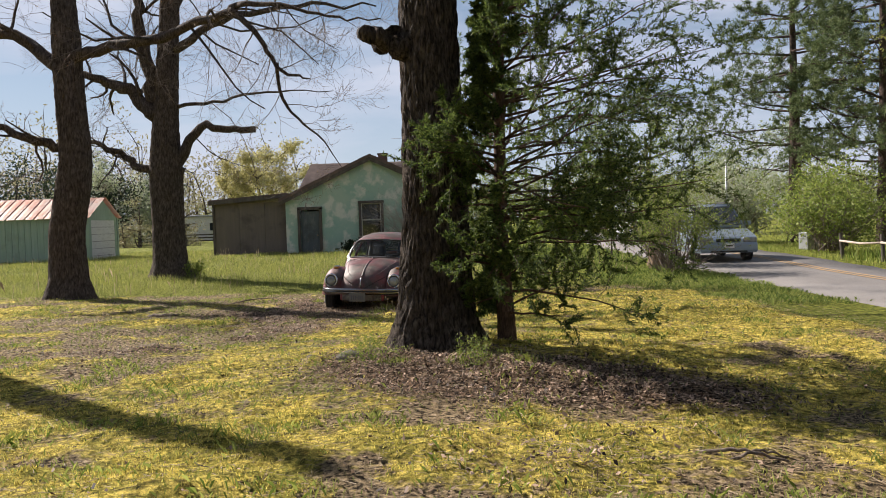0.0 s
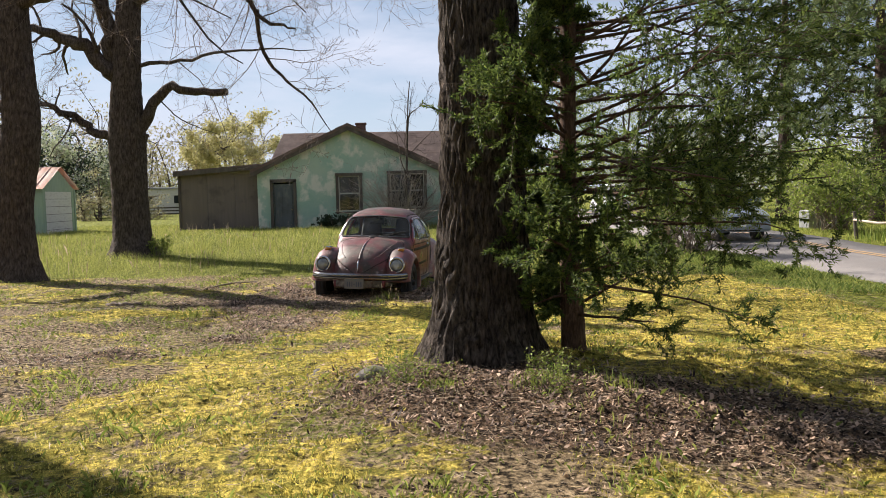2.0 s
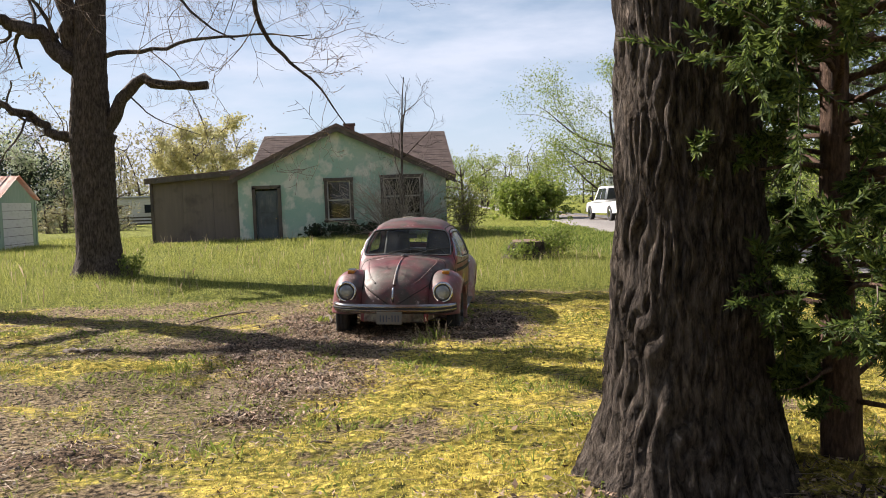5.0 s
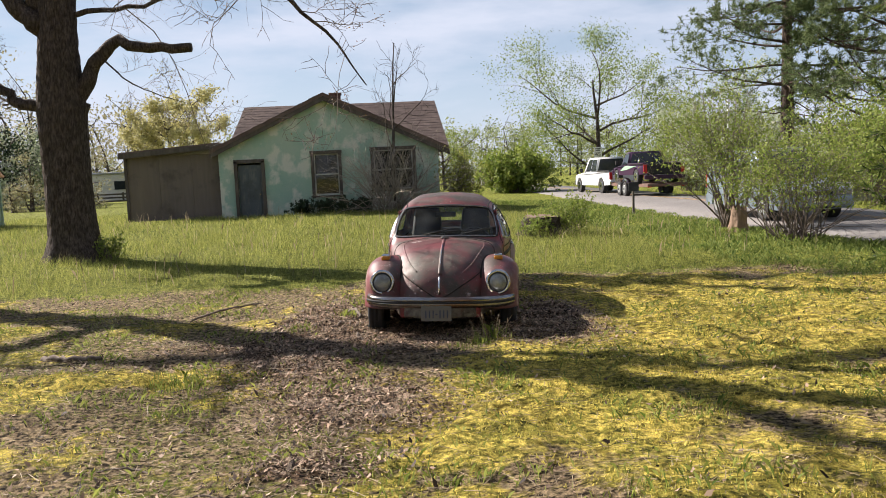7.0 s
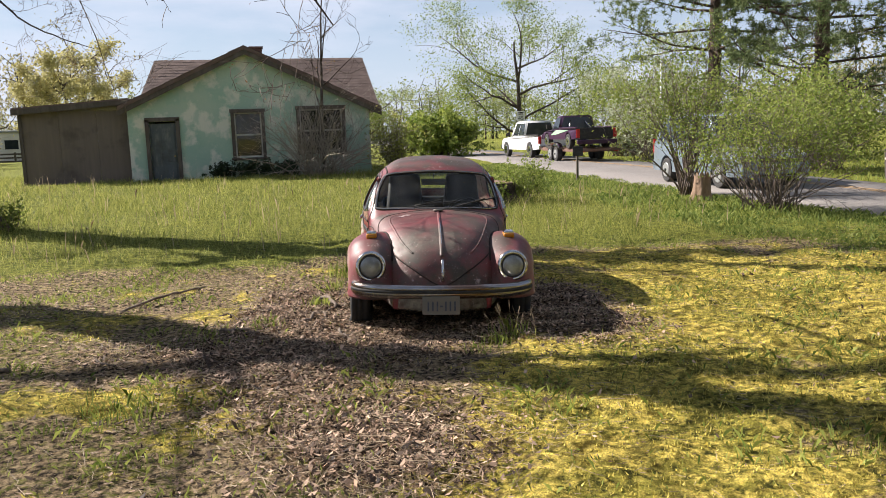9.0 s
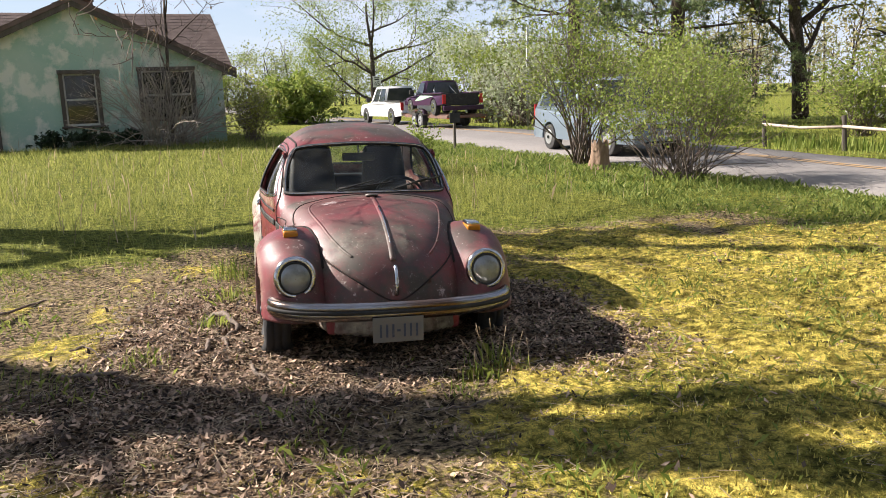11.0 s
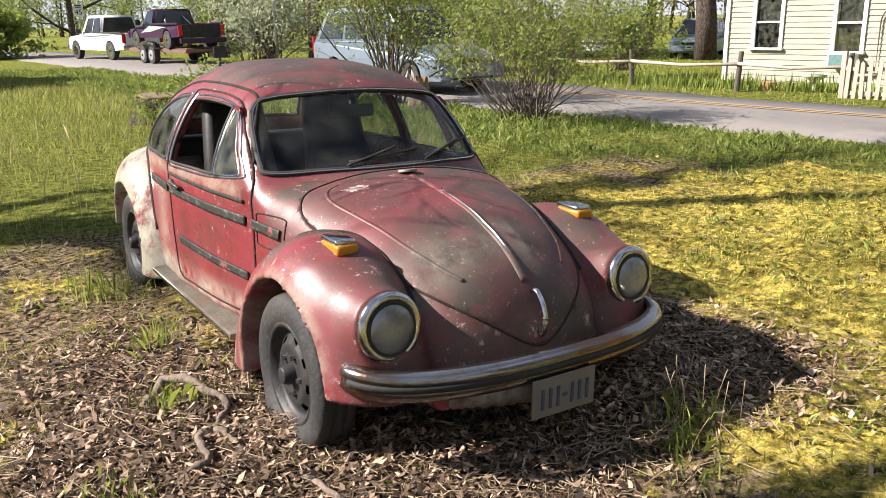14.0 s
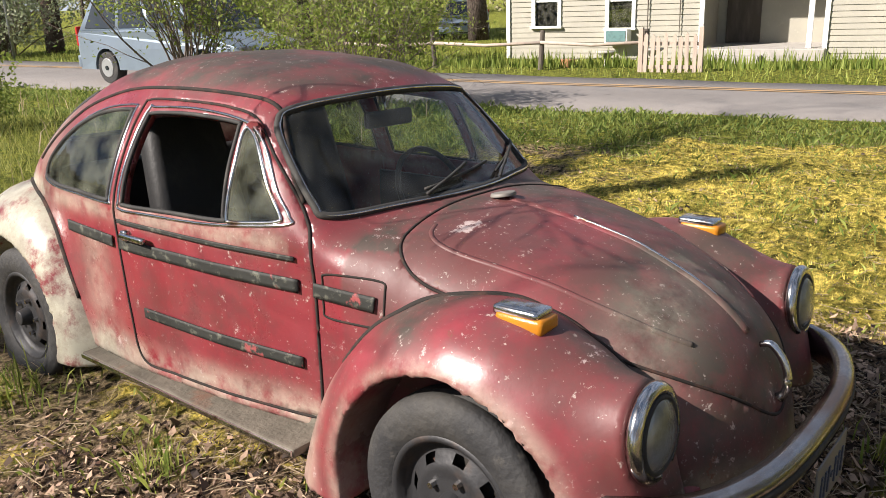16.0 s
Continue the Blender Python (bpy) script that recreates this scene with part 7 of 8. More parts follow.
    ar = [(xw - 0.08, 19.97, -0.3)] + ar + [(xw - 0.08, 19.13, -0.3)]
    t = tagged(mesh_object("trellis_arch", *tube(ar, 0.018, 6), dark_wood), "thin dark garden arch against the house wall", "trellis")
    return h


white_house()


def picket_fence():
    f = tagged(new("picket_fence"), "short stretch of bare wooden picket fence beside the road", "fence")
    x, y0, y1, z0 = 12.4, 17.4, 18.35, -0.12
    n = 8
    for i in range(n):
        y = y0 + (y1 - y0) * i / (n - 1)
        hgt = 0.80 + 0.04 * math.sin(i * 2.1)
        bm = prism([(-0.036, 0), (0.036, 0), (0.036, hgt - 0.05), (0, hgt), (-0.036, hgt - 0.05)], 0.018, pose(x, y, z0, 0, 2 * math.sin(i * 1.7), 90))
        part("picket", bm, picket_mat, f)
    for z in (0.18, 0.62):
        part("rail", boxes((x + 0.03, (y0 + y1) / 2, z0 + z, 0.03, y1 - y0 + 0.1, 0.07)), picket_mat, f)
    for y in (y0 - 0.1, y1 + 0.1):
        part("post", boxes((x + 0.05, y, z0 + 0.46, 0.09, 0.09, 0.95), bevel=0.01), picket_mat, f)


picket_fence()


def rail_fence():
    f = tagged(new("rail_fence"), "weathered single-rail fence on leaning posts beside the road", "fence")
    ys = [18.4, 20.6, 23.2, 25.6]
    for i, y in enumerate(ys):
        part("post", cylinder(0.06, 0.05, 0.95, pose(12.6, y, 0.3, 3 * math.sin(i * 2), 4 * math.cos(i)), 10), dark_wood, f)
    for a, b in zip(ys, ys[1:]):
        mesh_object("rail", *tube([(12.55, a, 0.52), (12.57, (a + b) / 2, 0.47), (12.55, b, 0.53)], 0.035, 8), picket_mat, f)


rail_fence()


def planter(x, y, kind):
    z = -0.22
    if kind == "pot":
        tagged(part("flower_pot", cylinder(0.13, 0.19, 0.32, pose(x, y, z + 0.16), 20, 0.01), terracotta, None, "", True), "square-shouldered terracotta flower pot by the fence", "flower pot")
    else:
        prof = [(0.16, 0), (0.16, 0.04), (0.06, 0.10), (0.05, 0.28), (0.10, 0.34), (0.24, 0.42), (0.25, 0.45)]
        n = 20
        v = [(x + r * math.cos(6.283 * i / n), y + r * math.sin(6.283 * i / n), z + h) for r, h in prof for i in range(n)]
        q = [(j * n + i, j * n + (i + 1) % n, (j + 1) * n + (i + 1) % n, (j + 1) * n + i) for j in range(len(prof) - 1) for i in range(n)] + [tuple(range((len(prof) - 1) * n, len(prof) * n))]
        tagged(mesh_object("birdbath", v, q, concrete), "small grey concrete birdbath by the house", "birdbath")


planter(13.6, 20.4, "pot")
planter(14.2, 19.7, "bath")
planter(15.0, 18.9, "bath")
for k, (x, y) in enumerate(((13.0, 22.0), (13.2, 20.9), (13.3, 19.3), (13.0, 16.0), (13.3, 15.0), (13.2, 14.0), (13.1, 23.4), (14.0, 17.6), (13.2, 12.8), (13.0, 24.8))):
    g_t = np.random.default_rng(300 + k)
    t = tagged(new("iris_clump"), "clump of broad green iris leaves beside the fence", "plant", "iris clumps")
    n = 130
    xy = np.array((x, y)) + g_t.normal(size=(n, 2)) * np.array((0.22, 0.42))
    b, hh = g_t.random(n) * 6.283, 0.3 + 0.3 * g_t.random(n)
    base = np.stack([xy[:, 0], xy[:, 1], np.full(n, -0.2)], 1)
    side = np.stack([np.cos(b + 1.5), np.sin(b + 1.5), 0 * b], 1) * 0.018
    tip = base + np.stack([np.cos(b) * 0.25 * hh, np.sin(b) * 0.25 * hh, hh], 1)
    tagged(sheets(np.stack([base - side, base + side, (base + tip) / 2 + side, tip, (base + tip) / 2 - side], 1), "leaf_mass", bush_leaf, t), kind="stuff")

crown_tree((24.5, 28.0), 15, 9, 91, spring_leaf, "tall bare roadside tree behind the white house", 2500, 0.12, 0.42, 0.3)
crown_tree((27.5, 38.5), 14, 9, 92, spring_leaf, "tall bare roadside tree beyond the road", 2500, 0.12, 0.38, 0.3)
crown_tree((33, 36), 14, 8, 93, spring_leaf, "tall bare tree beyond the road", 2500, 0.12, 0.3, 0.3)
bush((14.6, 30.5), 2.6, 4.0, 94, bush_leaf, "wild green thicket beyond the road", 60, 7000, 0.06, 0.1)
bush((16.5, 34.5), 3.4, 5.0, 95, bush_leaf, "wild green thicket beyond the road", 60, 8000, 0.07, 0.1)
bush((15.2, 43), 3.4, 5.0, 96, blossom, "pale blossoming thicket beyond the road", 60, 7000, 0.08, 0.1)
bush((17.0, 50), 3.8, 6.0, 97, bush_leaf, "wild green thicket beyond the road", 60, 8000, 0.09, 0.1)
bush((17.5, 26.8), 2.2, 3.0, 98, bush_leaf, "wild green thicket beside the white house", 50, 6000, 0.05, 0.1)

# ---- stumps, signs and boxes ----
stump_top = material("cut_wood", (0.17, 0.12, 0.08), 0.9, spots=(((0.18, 0.11, 0.07), 9, 0.4, 0.7, 0.8),), bump=0.3)


split_wood = material("split_pale_wood", (0.25, 0.17, 0.115), 0.9, spots=(((0.16, 0.10, 0.065), 7, 0.45, 0.65, 0.8, (3, 3, 0.3)),), bump=0.5)


def stump(x, y, r, h, label, side=None):
    z = gz(x, y) - 0.05
    t = tagged(new("stump"), label, "stump")
    v, f = furrowed([(x, y, z), (x, y, z + h * 0.5), (x + 0.02, y, z + h)], [r * 1.2, r, r * 0.96], int(x * 100) % 97, 0.3, 48, 14, 0.02)
    v[-48:, 2] += 0.12 * np.abs(np.sin(np.arange(48) * 0.55)) * (side is not None)
    mesh_object("wood", v, f[:-1], side or grey_bark, t)
    part("cut_top", cylinder(r * 0.95, r * 0.9, 0.03, pose(x + 0.02, y, z + h, 3, 2), 28), stump_top, t)


stump(2.0, 24.6, 0.42, 0.45, "old weathered stump overgrown with weeds")
stump(6.05, 23.2, 0.16, 0.5, "pale broken stump beside the roadside bush", split_wood)
bush((2.6, 24.5), 0.85, 1.2, 99, bush_leaf, "green weeds growing round the stump", 26, 2600, 0.032, 0.0, "weeds")
bush((1.75, 24.1), 0.5, 0.9, 109, bush_leaf, "green weeds growing round the stump", 22, 1600, 0.028, 0.0, "weeds")
bush((-7.3, 24.0), 0.5, 0.8, 100, bush_leaf, "green weeds at the foot of the tree", 20, 800, 0.03, 0.0, "weeds")
bush((-0.75, 7.6), 0.3, 0.9, 107, bush_leaf, "low green weeds at the foot of the oak", 22, 1100, 0.011, 0.0, "weeds")
bush((0.2, 7.35), 0.32, 0.7, 108, bush_leaf, "low green weeds at the foot of the oak", 18, 900, 0.011, 0.0, "weeds")
sign_white = material("sign_face", (0.7, 0.7, 0.68), 0.5, spots=(((0.5, 0.5, 0.48), 5, 0.5, 0.7, 0.5),), bump=0)
sign_black = material("sign_black", (0.02, 0.02, 0.02), 0.6, spots=(((0.06, 0.06, 0.06), 9, 0.5, 0.7, 0.5),), bump=0)
galv = material("galvanised_post", (0.35, 0.36, 0.36), 0.5, 0.7, spots=(((0.2, 0.2, 0.2), 5, 0.5, 0.7, 0.5),), bump=0.05)


def speed_sign():
    s = tagged(new("speed_sign"), "white speed limit sign on a thin steel post", "road sign")
    x, y, z = 16.6, 67.6, 0.0
    part("post", boxes((x, y, 1.4, 0.06, 0.05, 2.8)), galv, s)
    p = part("panel", boxes((x, y - 0.04, 2.55, 0.62, 0.012, 0.78), bevel=0.004), sign_white, s)
    part("bar", boxes((x, y - 0.05, 2.83, 0.42, 0.004, 0.07)), sign_black, p)
    part("bar", boxes((x, y - 0.05, 2.72, 0.36, 0.004, 0.07)), sign_black, p)
    cu = bpy.data.curves.new("numerals", "FONT")
    cu.body, cu.size, cu.align_x, cu.extrude = "45", 0.46, "CENTER", 0.002
    cu.materials.append(sign_black)
    ob = new("numerals", cu)
    ob.parent = p
    ob.matrix_world = pose(x, y - 0.052, 2.26, 90)


speed_sign()
ps = tagged(new("post_sign"), "small dark sign on a short wooden post by the road", "road sign")
part("post", boxes((6.45, 31.0, 0.45, 0.06, 0.06, 0.9)), dark_wood, ps)
part("panel", boxes((6.45, 30.95, 0.86, 0.32, 0.03, 0.28), bevel=0.005), sign_black, ps)
pole = tagged(new("marker_pole"), "thin grey utility marker pole beyond the road", "pole")
mesh_object("shaft", *tube([(14.4, 41, -0.3), (14.4, 41, 4.2)], 0.05, 8), galv, pole)
ub = tagged(new("utility_box"), "grey-green utility box on the verge beyond the road", "utility box")
part("cabinet", boxes((14.9, 32.3, 0.28, 1.1, 0.8, 0.62), bevel=0.03), galv, ub)
part("lid", boxes((14.9, 32.3, 0.62, 1.16, 0.86, 0.08), bevel=0.02), galv, ub)

# ---- vehicles ----
silver = material("silver_blue_paint", (0.22, 0.27, 0.33), 0.3, 0.4, spots=(((0.18, 0.22, 0.27), 3, 0.4, 0.7, 0.5),), bump=0)
white_car = material("white_car_paint", (0.7, 0.7, 0.7), 0.3, spots=(((0.6, 0.6, 0.6), 3, 0.4, 0.7, 0.5),), bump=0)
dark_glass = material("tinted_glass", (0.02, 0.025, 0.03), 0.06, spots=(((0.04, 0.045, 0.05), 3, 0.4, 0.7, 0.5),), bump=0)
red_lens = material("red_lens", (0.4, 0.02, 0.02), 0.3, bump=0)


chrome_trim = material("bright_trim", (0.5, 0.5, 0.5), 0.2, 1.0, spots=(((0.3, 0.3, 0.3), 20, 0.5, 0.7, 0.5),), bump=0)
purple = material("purple_paint", (0.042, 0.012, 0.040), 0.3, spots=(((0.03, 0.012, 0.048), 2, 0.4, 0.7, 0.6),), bump=0)
pale_green = material("pale_green_flash", (0.35, 0.58, 0.38), 0.4, spots=(((0.25, 0.5, 0.25), 5, 0.4, 0.7, 0.5),), bump=0)
trailer_steel = material("rusty_trailer_steel", (0.14, 0.09, 0.075), 0.7, 0.3, spots=(((0.25, 0.12, 0.07), 6, 0.45, 0.7, 0.8),), bump=0.2)


def plate_of(corners, thick=0.014):
    """A thin pane through four corners, proud of the face that it lies on."""
    c = [Vector(p) for p in corners]
    nrm = (c[1] - c[0]).cross(c[3] - c[0]).normalized() * thick
    bm = bmesh.new()
    a = [bm.verts.new(p + nrm) for p in c]
    b = [bm.verts.new(p - nrm) for p in c]
    bm.faces.new(a)
    bm.faces.new(b[::-1])
    for k in range(4):
        bm.faces.new((a[k], b[k], b[(k + 1) % 4], a[(k + 1) % 4]))
    bmesh.ops.recalc_face_normals(bm, faces=list(bm.faces))
    return bm


def lower_body(belt_line, wheels, radius, sill, width, paint, parent):
    """The body below the windows: a side outline with open wheel arches, drawn across and rounded."""
    y0, y1 = belt_line[0][0], belt_line[-1][0]
    pts = [(y0, sill + 0.06)]
    for wy in wheels:
        pts += [(wy - (radius + 0.07) * math.cos(t), max(sill, radius + (radius + 0.07) * math.sin(t))) for t in np.linspace(-0.1, math.pi + 0.1, 13)]
    pts += [(y1, sill + 0.06)]
    out = pts + [tuple(p) for p in belt_line[::-1]]
    bm = bmesh.new()
    cols = []
    for x in (-width / 2, width / 2):
        cols.append([bm.verts.new((x * (0.90 if yy < y0 + 0.12 or yy > y1 - 0.05 else 1.0), yy, zz)) for yy, zz in out])
    bm.faces.new(cols[0])
    bm.faces.new(cols[1][::-1])
    n = len(out)
    for k in range(n):
        bm.faces.new((cols[0][k], cols[1][k], cols[1][(k + 1) % n], cols[0][(k + 1) % n]))
    bmesh.ops.recalc_face_normals(bm, faces=list(bm.faces))
    rim = [e for e in bm.edges if e.verts[0].co.x * e.verts[1].co.x > 0 and min(v.co.z for v in e.verts) > radius * 2 + 0.1]
    bmesh.ops.bevel(bm, geom=rim, offset=0.05, segments=3, affect="EDGES", clamp_overlap=True)
    return part("body", bm, paint, parent)


def cabin(front, top_front, top_rear, rear, z0, z1, wide0, wide1, pillars, paint, parent):
    """The glasshouse: a tapered shell with a windscreen, a rear window and side windows between its pillars."""
    bm = bmesh.new()
    low = [(-wide0, front, z0), (wide0, front, z0), (wide0, rear, z0), (-wide0, rear, z0)]
    high = [(-wide1, top_front, z1), (wide1, top_front, z1), (wide1, top_rear, z1), (-wide1, top_rear, z1)]
    a, b = [bm.verts.new(p) for p in low], [bm.verts.new(p) for p in high]
    bm.faces.new(a[::-1])
    bm.faces.new(b)
    for k in range(4):
        bm.faces.new((a[k], a[(k + 1) % 4], b[(k + 1) % 4], b[k]))
    bmesh.ops.recalc_face_normals(bm, faces=list(bm.faces))
    bmesh.ops.bevel(bm, geom=[e for e in bm.edges if max(v.co.z for v in e.verts) > z0 + 0.1], offset=0.055, segments=3, affect="EDGES")
    shell = part("cabin", bm, paint, parent, smooth=True)

    def on(side, u, f):
        """A place on the side (u along it, f up it)."""
        yy = (front + (rear - front) * u) * (1 - f) + (top_front + (top_rear - top_front) * u) * f
        return (side * ((wide0 - (wide0 - wide1) * f) + 0.004), yy, z0 + (z1 - z0) * f)
    for side in (-1, 1):
        for u0, u1 in zip(pillars[::2], pillars[1::2]):
            part("side_window", plate_of([on(side, u0, 0.10), on(side, u1, 0.10), on(side, u1, 0.86), on(side, u0, 0.86)]), dark_glass, shell)
    for name, ya, yb, sgn in (("windscreen", front, top_front, -1), ("rear_window", rear, top_rear, 1)):
        q = []
        for f, w in ((0.10, wide0 - 0.10), (0.88, wide1 - 0.08)):
            yy, zz = ya + (yb - ya) * f + sgn * 0.004, z0 + (z1 - z0) * f
            q.append(((-w, yy, zz), (w, yy, zz)))
        part(name, plate_of([q[0][0], q[0][1], q[1][1], q[1][0]]), dark_glass, shell)
    return shell


def road_wheels(parent, places, half, radius, rim_mat):
    for yy in places:
        for sd in (-1, 1):
            w = part("wheel", cylinder(radius, radius, 0.24, pose(sd * (half - 0.11), yy, radius, 0, 90), 28, 0.03), tyre_mat, parent)
            part("rim", cylinder(radius * 0.64, radius * 0.58, 0.03, pose(sd * (half + 0.012), yy, radius, 0, 90 * sd), 20, 0.006), rim_mat, w)
            part("hub", cylinder(radius * 0.16, radius * 0.13, 0.04, pose(sd * (half + 0.028), yy, radius, 0, 90 * sd), 12), dark_glass, w)


def vehicle(x, y, z, turn, paint, label, length=4.8, height=1.72, name="car", rails=False):
    """A van or estate car: body with wheel arches, glasshouse, lamps, bumpers and wheels; its nose points along -y before the turn."""
    c = tagged(new(name), label, "car")
    L, H = length, height
    belt_z = 0.60 * H
    fy, ry = 0.19 * L, 0.79 * L
    lower_body([(0.0, 0.50), (0.04, 0.68), (0.16, 0.76), (0.24 * L, belt_z - 0.06), (0.30 * L, belt_z), (0.6 * L, belt_z + 0.02), (0.97 * L, belt_z), (L, belt_z - 0.1)], (fy, ry), 0.32, 0.22, 1.84, paint, c)
    cabin(0.225 * L, 0.42 * L, 0.90 * L, 0.985 * L, belt_z - 0.04, H, 0.87, 0.68, (0.13, 0.33, 0.37, 0.62, 0.66, 0.93), paint, c)
    road_wheels(c, (fy, ry), 0.91, 0.32, galv)
    for sd in (-1, 1):
        part("headlight", boxes((sd * 0.64, 0.06, 0.66, 0.40, 0.10, 0.15), bevel=0.03), lamp_lens, c)
        part("tail_light", boxes((sd * 0.78, L - 0.02, 0.95, 0.14, 0.06, 0.40), bevel=0.02), red_lens, c)
        part("mirror", boxes((sd * 1.0, 0.30 * L, belt_z + 0.08, 0.20, 0.09, 0.14), bevel=0.03), paint, c)
    if rails:
        for sd in (-1, 1):
            part("roof_rail", boxes((sd * 0.60, 0.66 * L, H + 0.045, 0.04, 0.40 * L, 0.05), bevel=0.01), rubber, c)
    part("grille", boxes((0, 0.02, 0.66, 0.72, 0.08, 0.10), bevel=0.02), dark_glass, c)
    part("air_intake", boxes((0, -0.035, 0.36, 1.1, 0.06, 0.12), bevel=0.02), dark_glass, c)
    for yy in (0.0, L):
        part("bumper", boxes((0, yy, 0.44, 1.70, 0.14, 0.26), bevel=0.05), paint, c)
    pl = part("number_plate", boxes((0, -0.08, 0.50, 0.30, 0.02, 0.14), bevel=0.004), sign_white, c)
    part("bar", boxes((0, -0.093, 0.50, 0.2, 0.004, 0.05)), sign_black, pl)
    c.matrix_world = pose(x, y, z, 0, 0, turn)
    return c


def pickup(x, y, z, turn, paint, label, L, H, crew, deep_bed, flash=None):
    """A pickup truck seen from behind: body with wheel arches, cab, open bed with a tailgate; its nose points along -y before the turn."""
    c = tagged(new("pickup_truck"), label, "truck")
    belt_z, W = 0.58 * H, 1.96
    cab_end = (0.64 if crew else 0.52) * L
    fy, ry, rad = 0.17 * L, 0.79 * L, 0.40 if crew else 0.34
    lower_body([(0.0, 0.62), (0.03, belt_z - 0.22), (0.10, belt_z - 0.12), (0.24 * L, belt_z - 0.03), (0.28 * L, belt_z), (cab_end, belt_z + 0.01), (cab_end + 0.03, belt_z + 0.03), (L - 0.03, belt_z + 0.03), (L, belt_z)], (fy, ry), rad, 0.42, W, paint, c)
    cabin(0.27 * L, 0.36 * L, cab_end - 0.10, cab_end, belt_z - 0.03, H, 0.92, 0.74, (0.16, 0.52, 0.57, 0.93) if crew else (0.20, 0.90), paint, c)
    road_wheels(c, (fy, ry), W / 2, rad, chrome_trim)
    # the bed's dark floor and rails
    part("bed_liner", boxes((0, (cab_end + L) / 2, belt_z + 0.036, W - 0.26, L - cab_end - 0.2, 0.02)), rubber, c, "dark bed of the truck")
    for sd in (-1, 1):
        part("bed_rail", boxes((sd * (W / 2 - 0.06), (cab_end + L) / 2, belt_z + 0.06, 0.11, L - cab_end - 0.08, 0.06), bevel=0.015), rubber if crew else paint, c)
        part("tail_light", boxes((sd * (W / 2 - 0.10), L + 0.005, belt_z - 0.20, 0.17, 0.05, 0.40), bevel=0.02), red_lens, c)
        part("headlight", boxes((sd * 0.72, 0.02, belt_z - 0.32, 0.34, 0.08, 0.22), bevel=0.03), lamp_lens, c)
        part("mirror", boxes((sd * 1.10, 0.30 * L, belt_z + 0.14, 0.22, 0.10, 0.20), bevel=0.03), rubber, c)
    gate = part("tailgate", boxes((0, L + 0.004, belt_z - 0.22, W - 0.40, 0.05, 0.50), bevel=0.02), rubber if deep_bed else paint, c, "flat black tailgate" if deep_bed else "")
    part("handle", boxes((0, L + 0.035, belt_z - 0.10, 0.22, 0.02, 0.08), bevel=0.006), rubber, gate)
    part("bumper", boxes((0, L + 0.07, belt_z - 0.58, W - 0.06, 0.16, 0.20), bevel=0.04), chrome_trim if crew else paint, c, "bright rear bumper" if crew else "")
    part("bumper", boxes((0, -0.04, 0.55, W - 0.1, 0.16, 0.26), bevel=0.05), chrome_trim if crew else paint, c)
    if flash:
        for sd in (-1, 1):
            bm = prism([(0.30 * L, 0.62), (0.50 * L, 0.66), (0.66 * L, belt_z - 0.12), (0.80 * L, belt_z - 0.06), (0.62 * L, belt_z - 0.03), (0.46 * L, 0.86)], 0.012, Matrix.Translation((sd * (W / 2 + 0.006), 0, 0)) @ Matrix.Rotation(radians(90), 4, "Z"))
            part("flash", bm, flash, c, "pale green swept flash on the flank")
        for sd in (-1, 1):
            mesh_object("roll_bar", *tube([(sd * 0.55, cab_end + 0.35, belt_z), (sd * 0.30, cab_end - 0.18, H - 0.12)], 0.028, 8), chrome_trim, c)
    c.matrix_world = pose(x, y, z, 0, 0, turn)
    return c


def car_trailer(x, y, z, turn, L=5.2):
    """A low open car trailer on two axles; its tongue points along -y before the turn."""
    t = tagged(new("car_trailer"), "rusty open car trailer on two axles behind the white truck", "trailer")
    for sd in (-1, 1):
        part("frame_rail", boxes((sd * 0.86, L / 2, 0.50, 0.10, L, 0.13), bevel=0.01), trailer_steel, t)
        part("track", boxes((sd * 0.62, L / 2, 0.585, 0.42, L, 0.03)), trailer_steel, t)
        fen = [(1.35 + 1.6 * f, 0.62 + 0.25 * math.sin(math.pi * f) ** 0.5) for f in np.linspace(0, 1, 11)]
        bm = prism(fen + [(yy, zz - 0.03) for yy, zz in fen[::-1]], 0.26, Matrix.Translation((sd * 1.06 + 0.13, 0.2, 0)) @ Matrix.Rotation(radians(90), 4, "Z"))
        part("fender", bm, chrome_trim, t, "pale metal double fender")
        part("tail_light", boxes((sd * 0.8, L + 0.03, 0.48, 0.18, 0.05, 0.12), bevel=0.01), red_lens, t)
        mesh_object("tongue", *tube([(sd * 0.8, 0.05, 0.47), (0, -1.25, 0.50)], 0.045, 8), trailer_steel, t)
    for yy in np.linspace(0.05, L - 0.05, 6):
        part("cross_member", boxes((0, yy, 0.48, 1.64, 0.08, 0.08)), trailer_steel, t)
    road_wheels(t, (1.95, 2.75), 1.16, 0.33, galv)
    part("ramp", boxes((0, L + 0.12, 0.52, 1.9, 0.10, 0.10), bevel=0.01), trailer_steel, t)
    t.matrix_world = pose(x, y, z, 0, 0, turn)
    return t


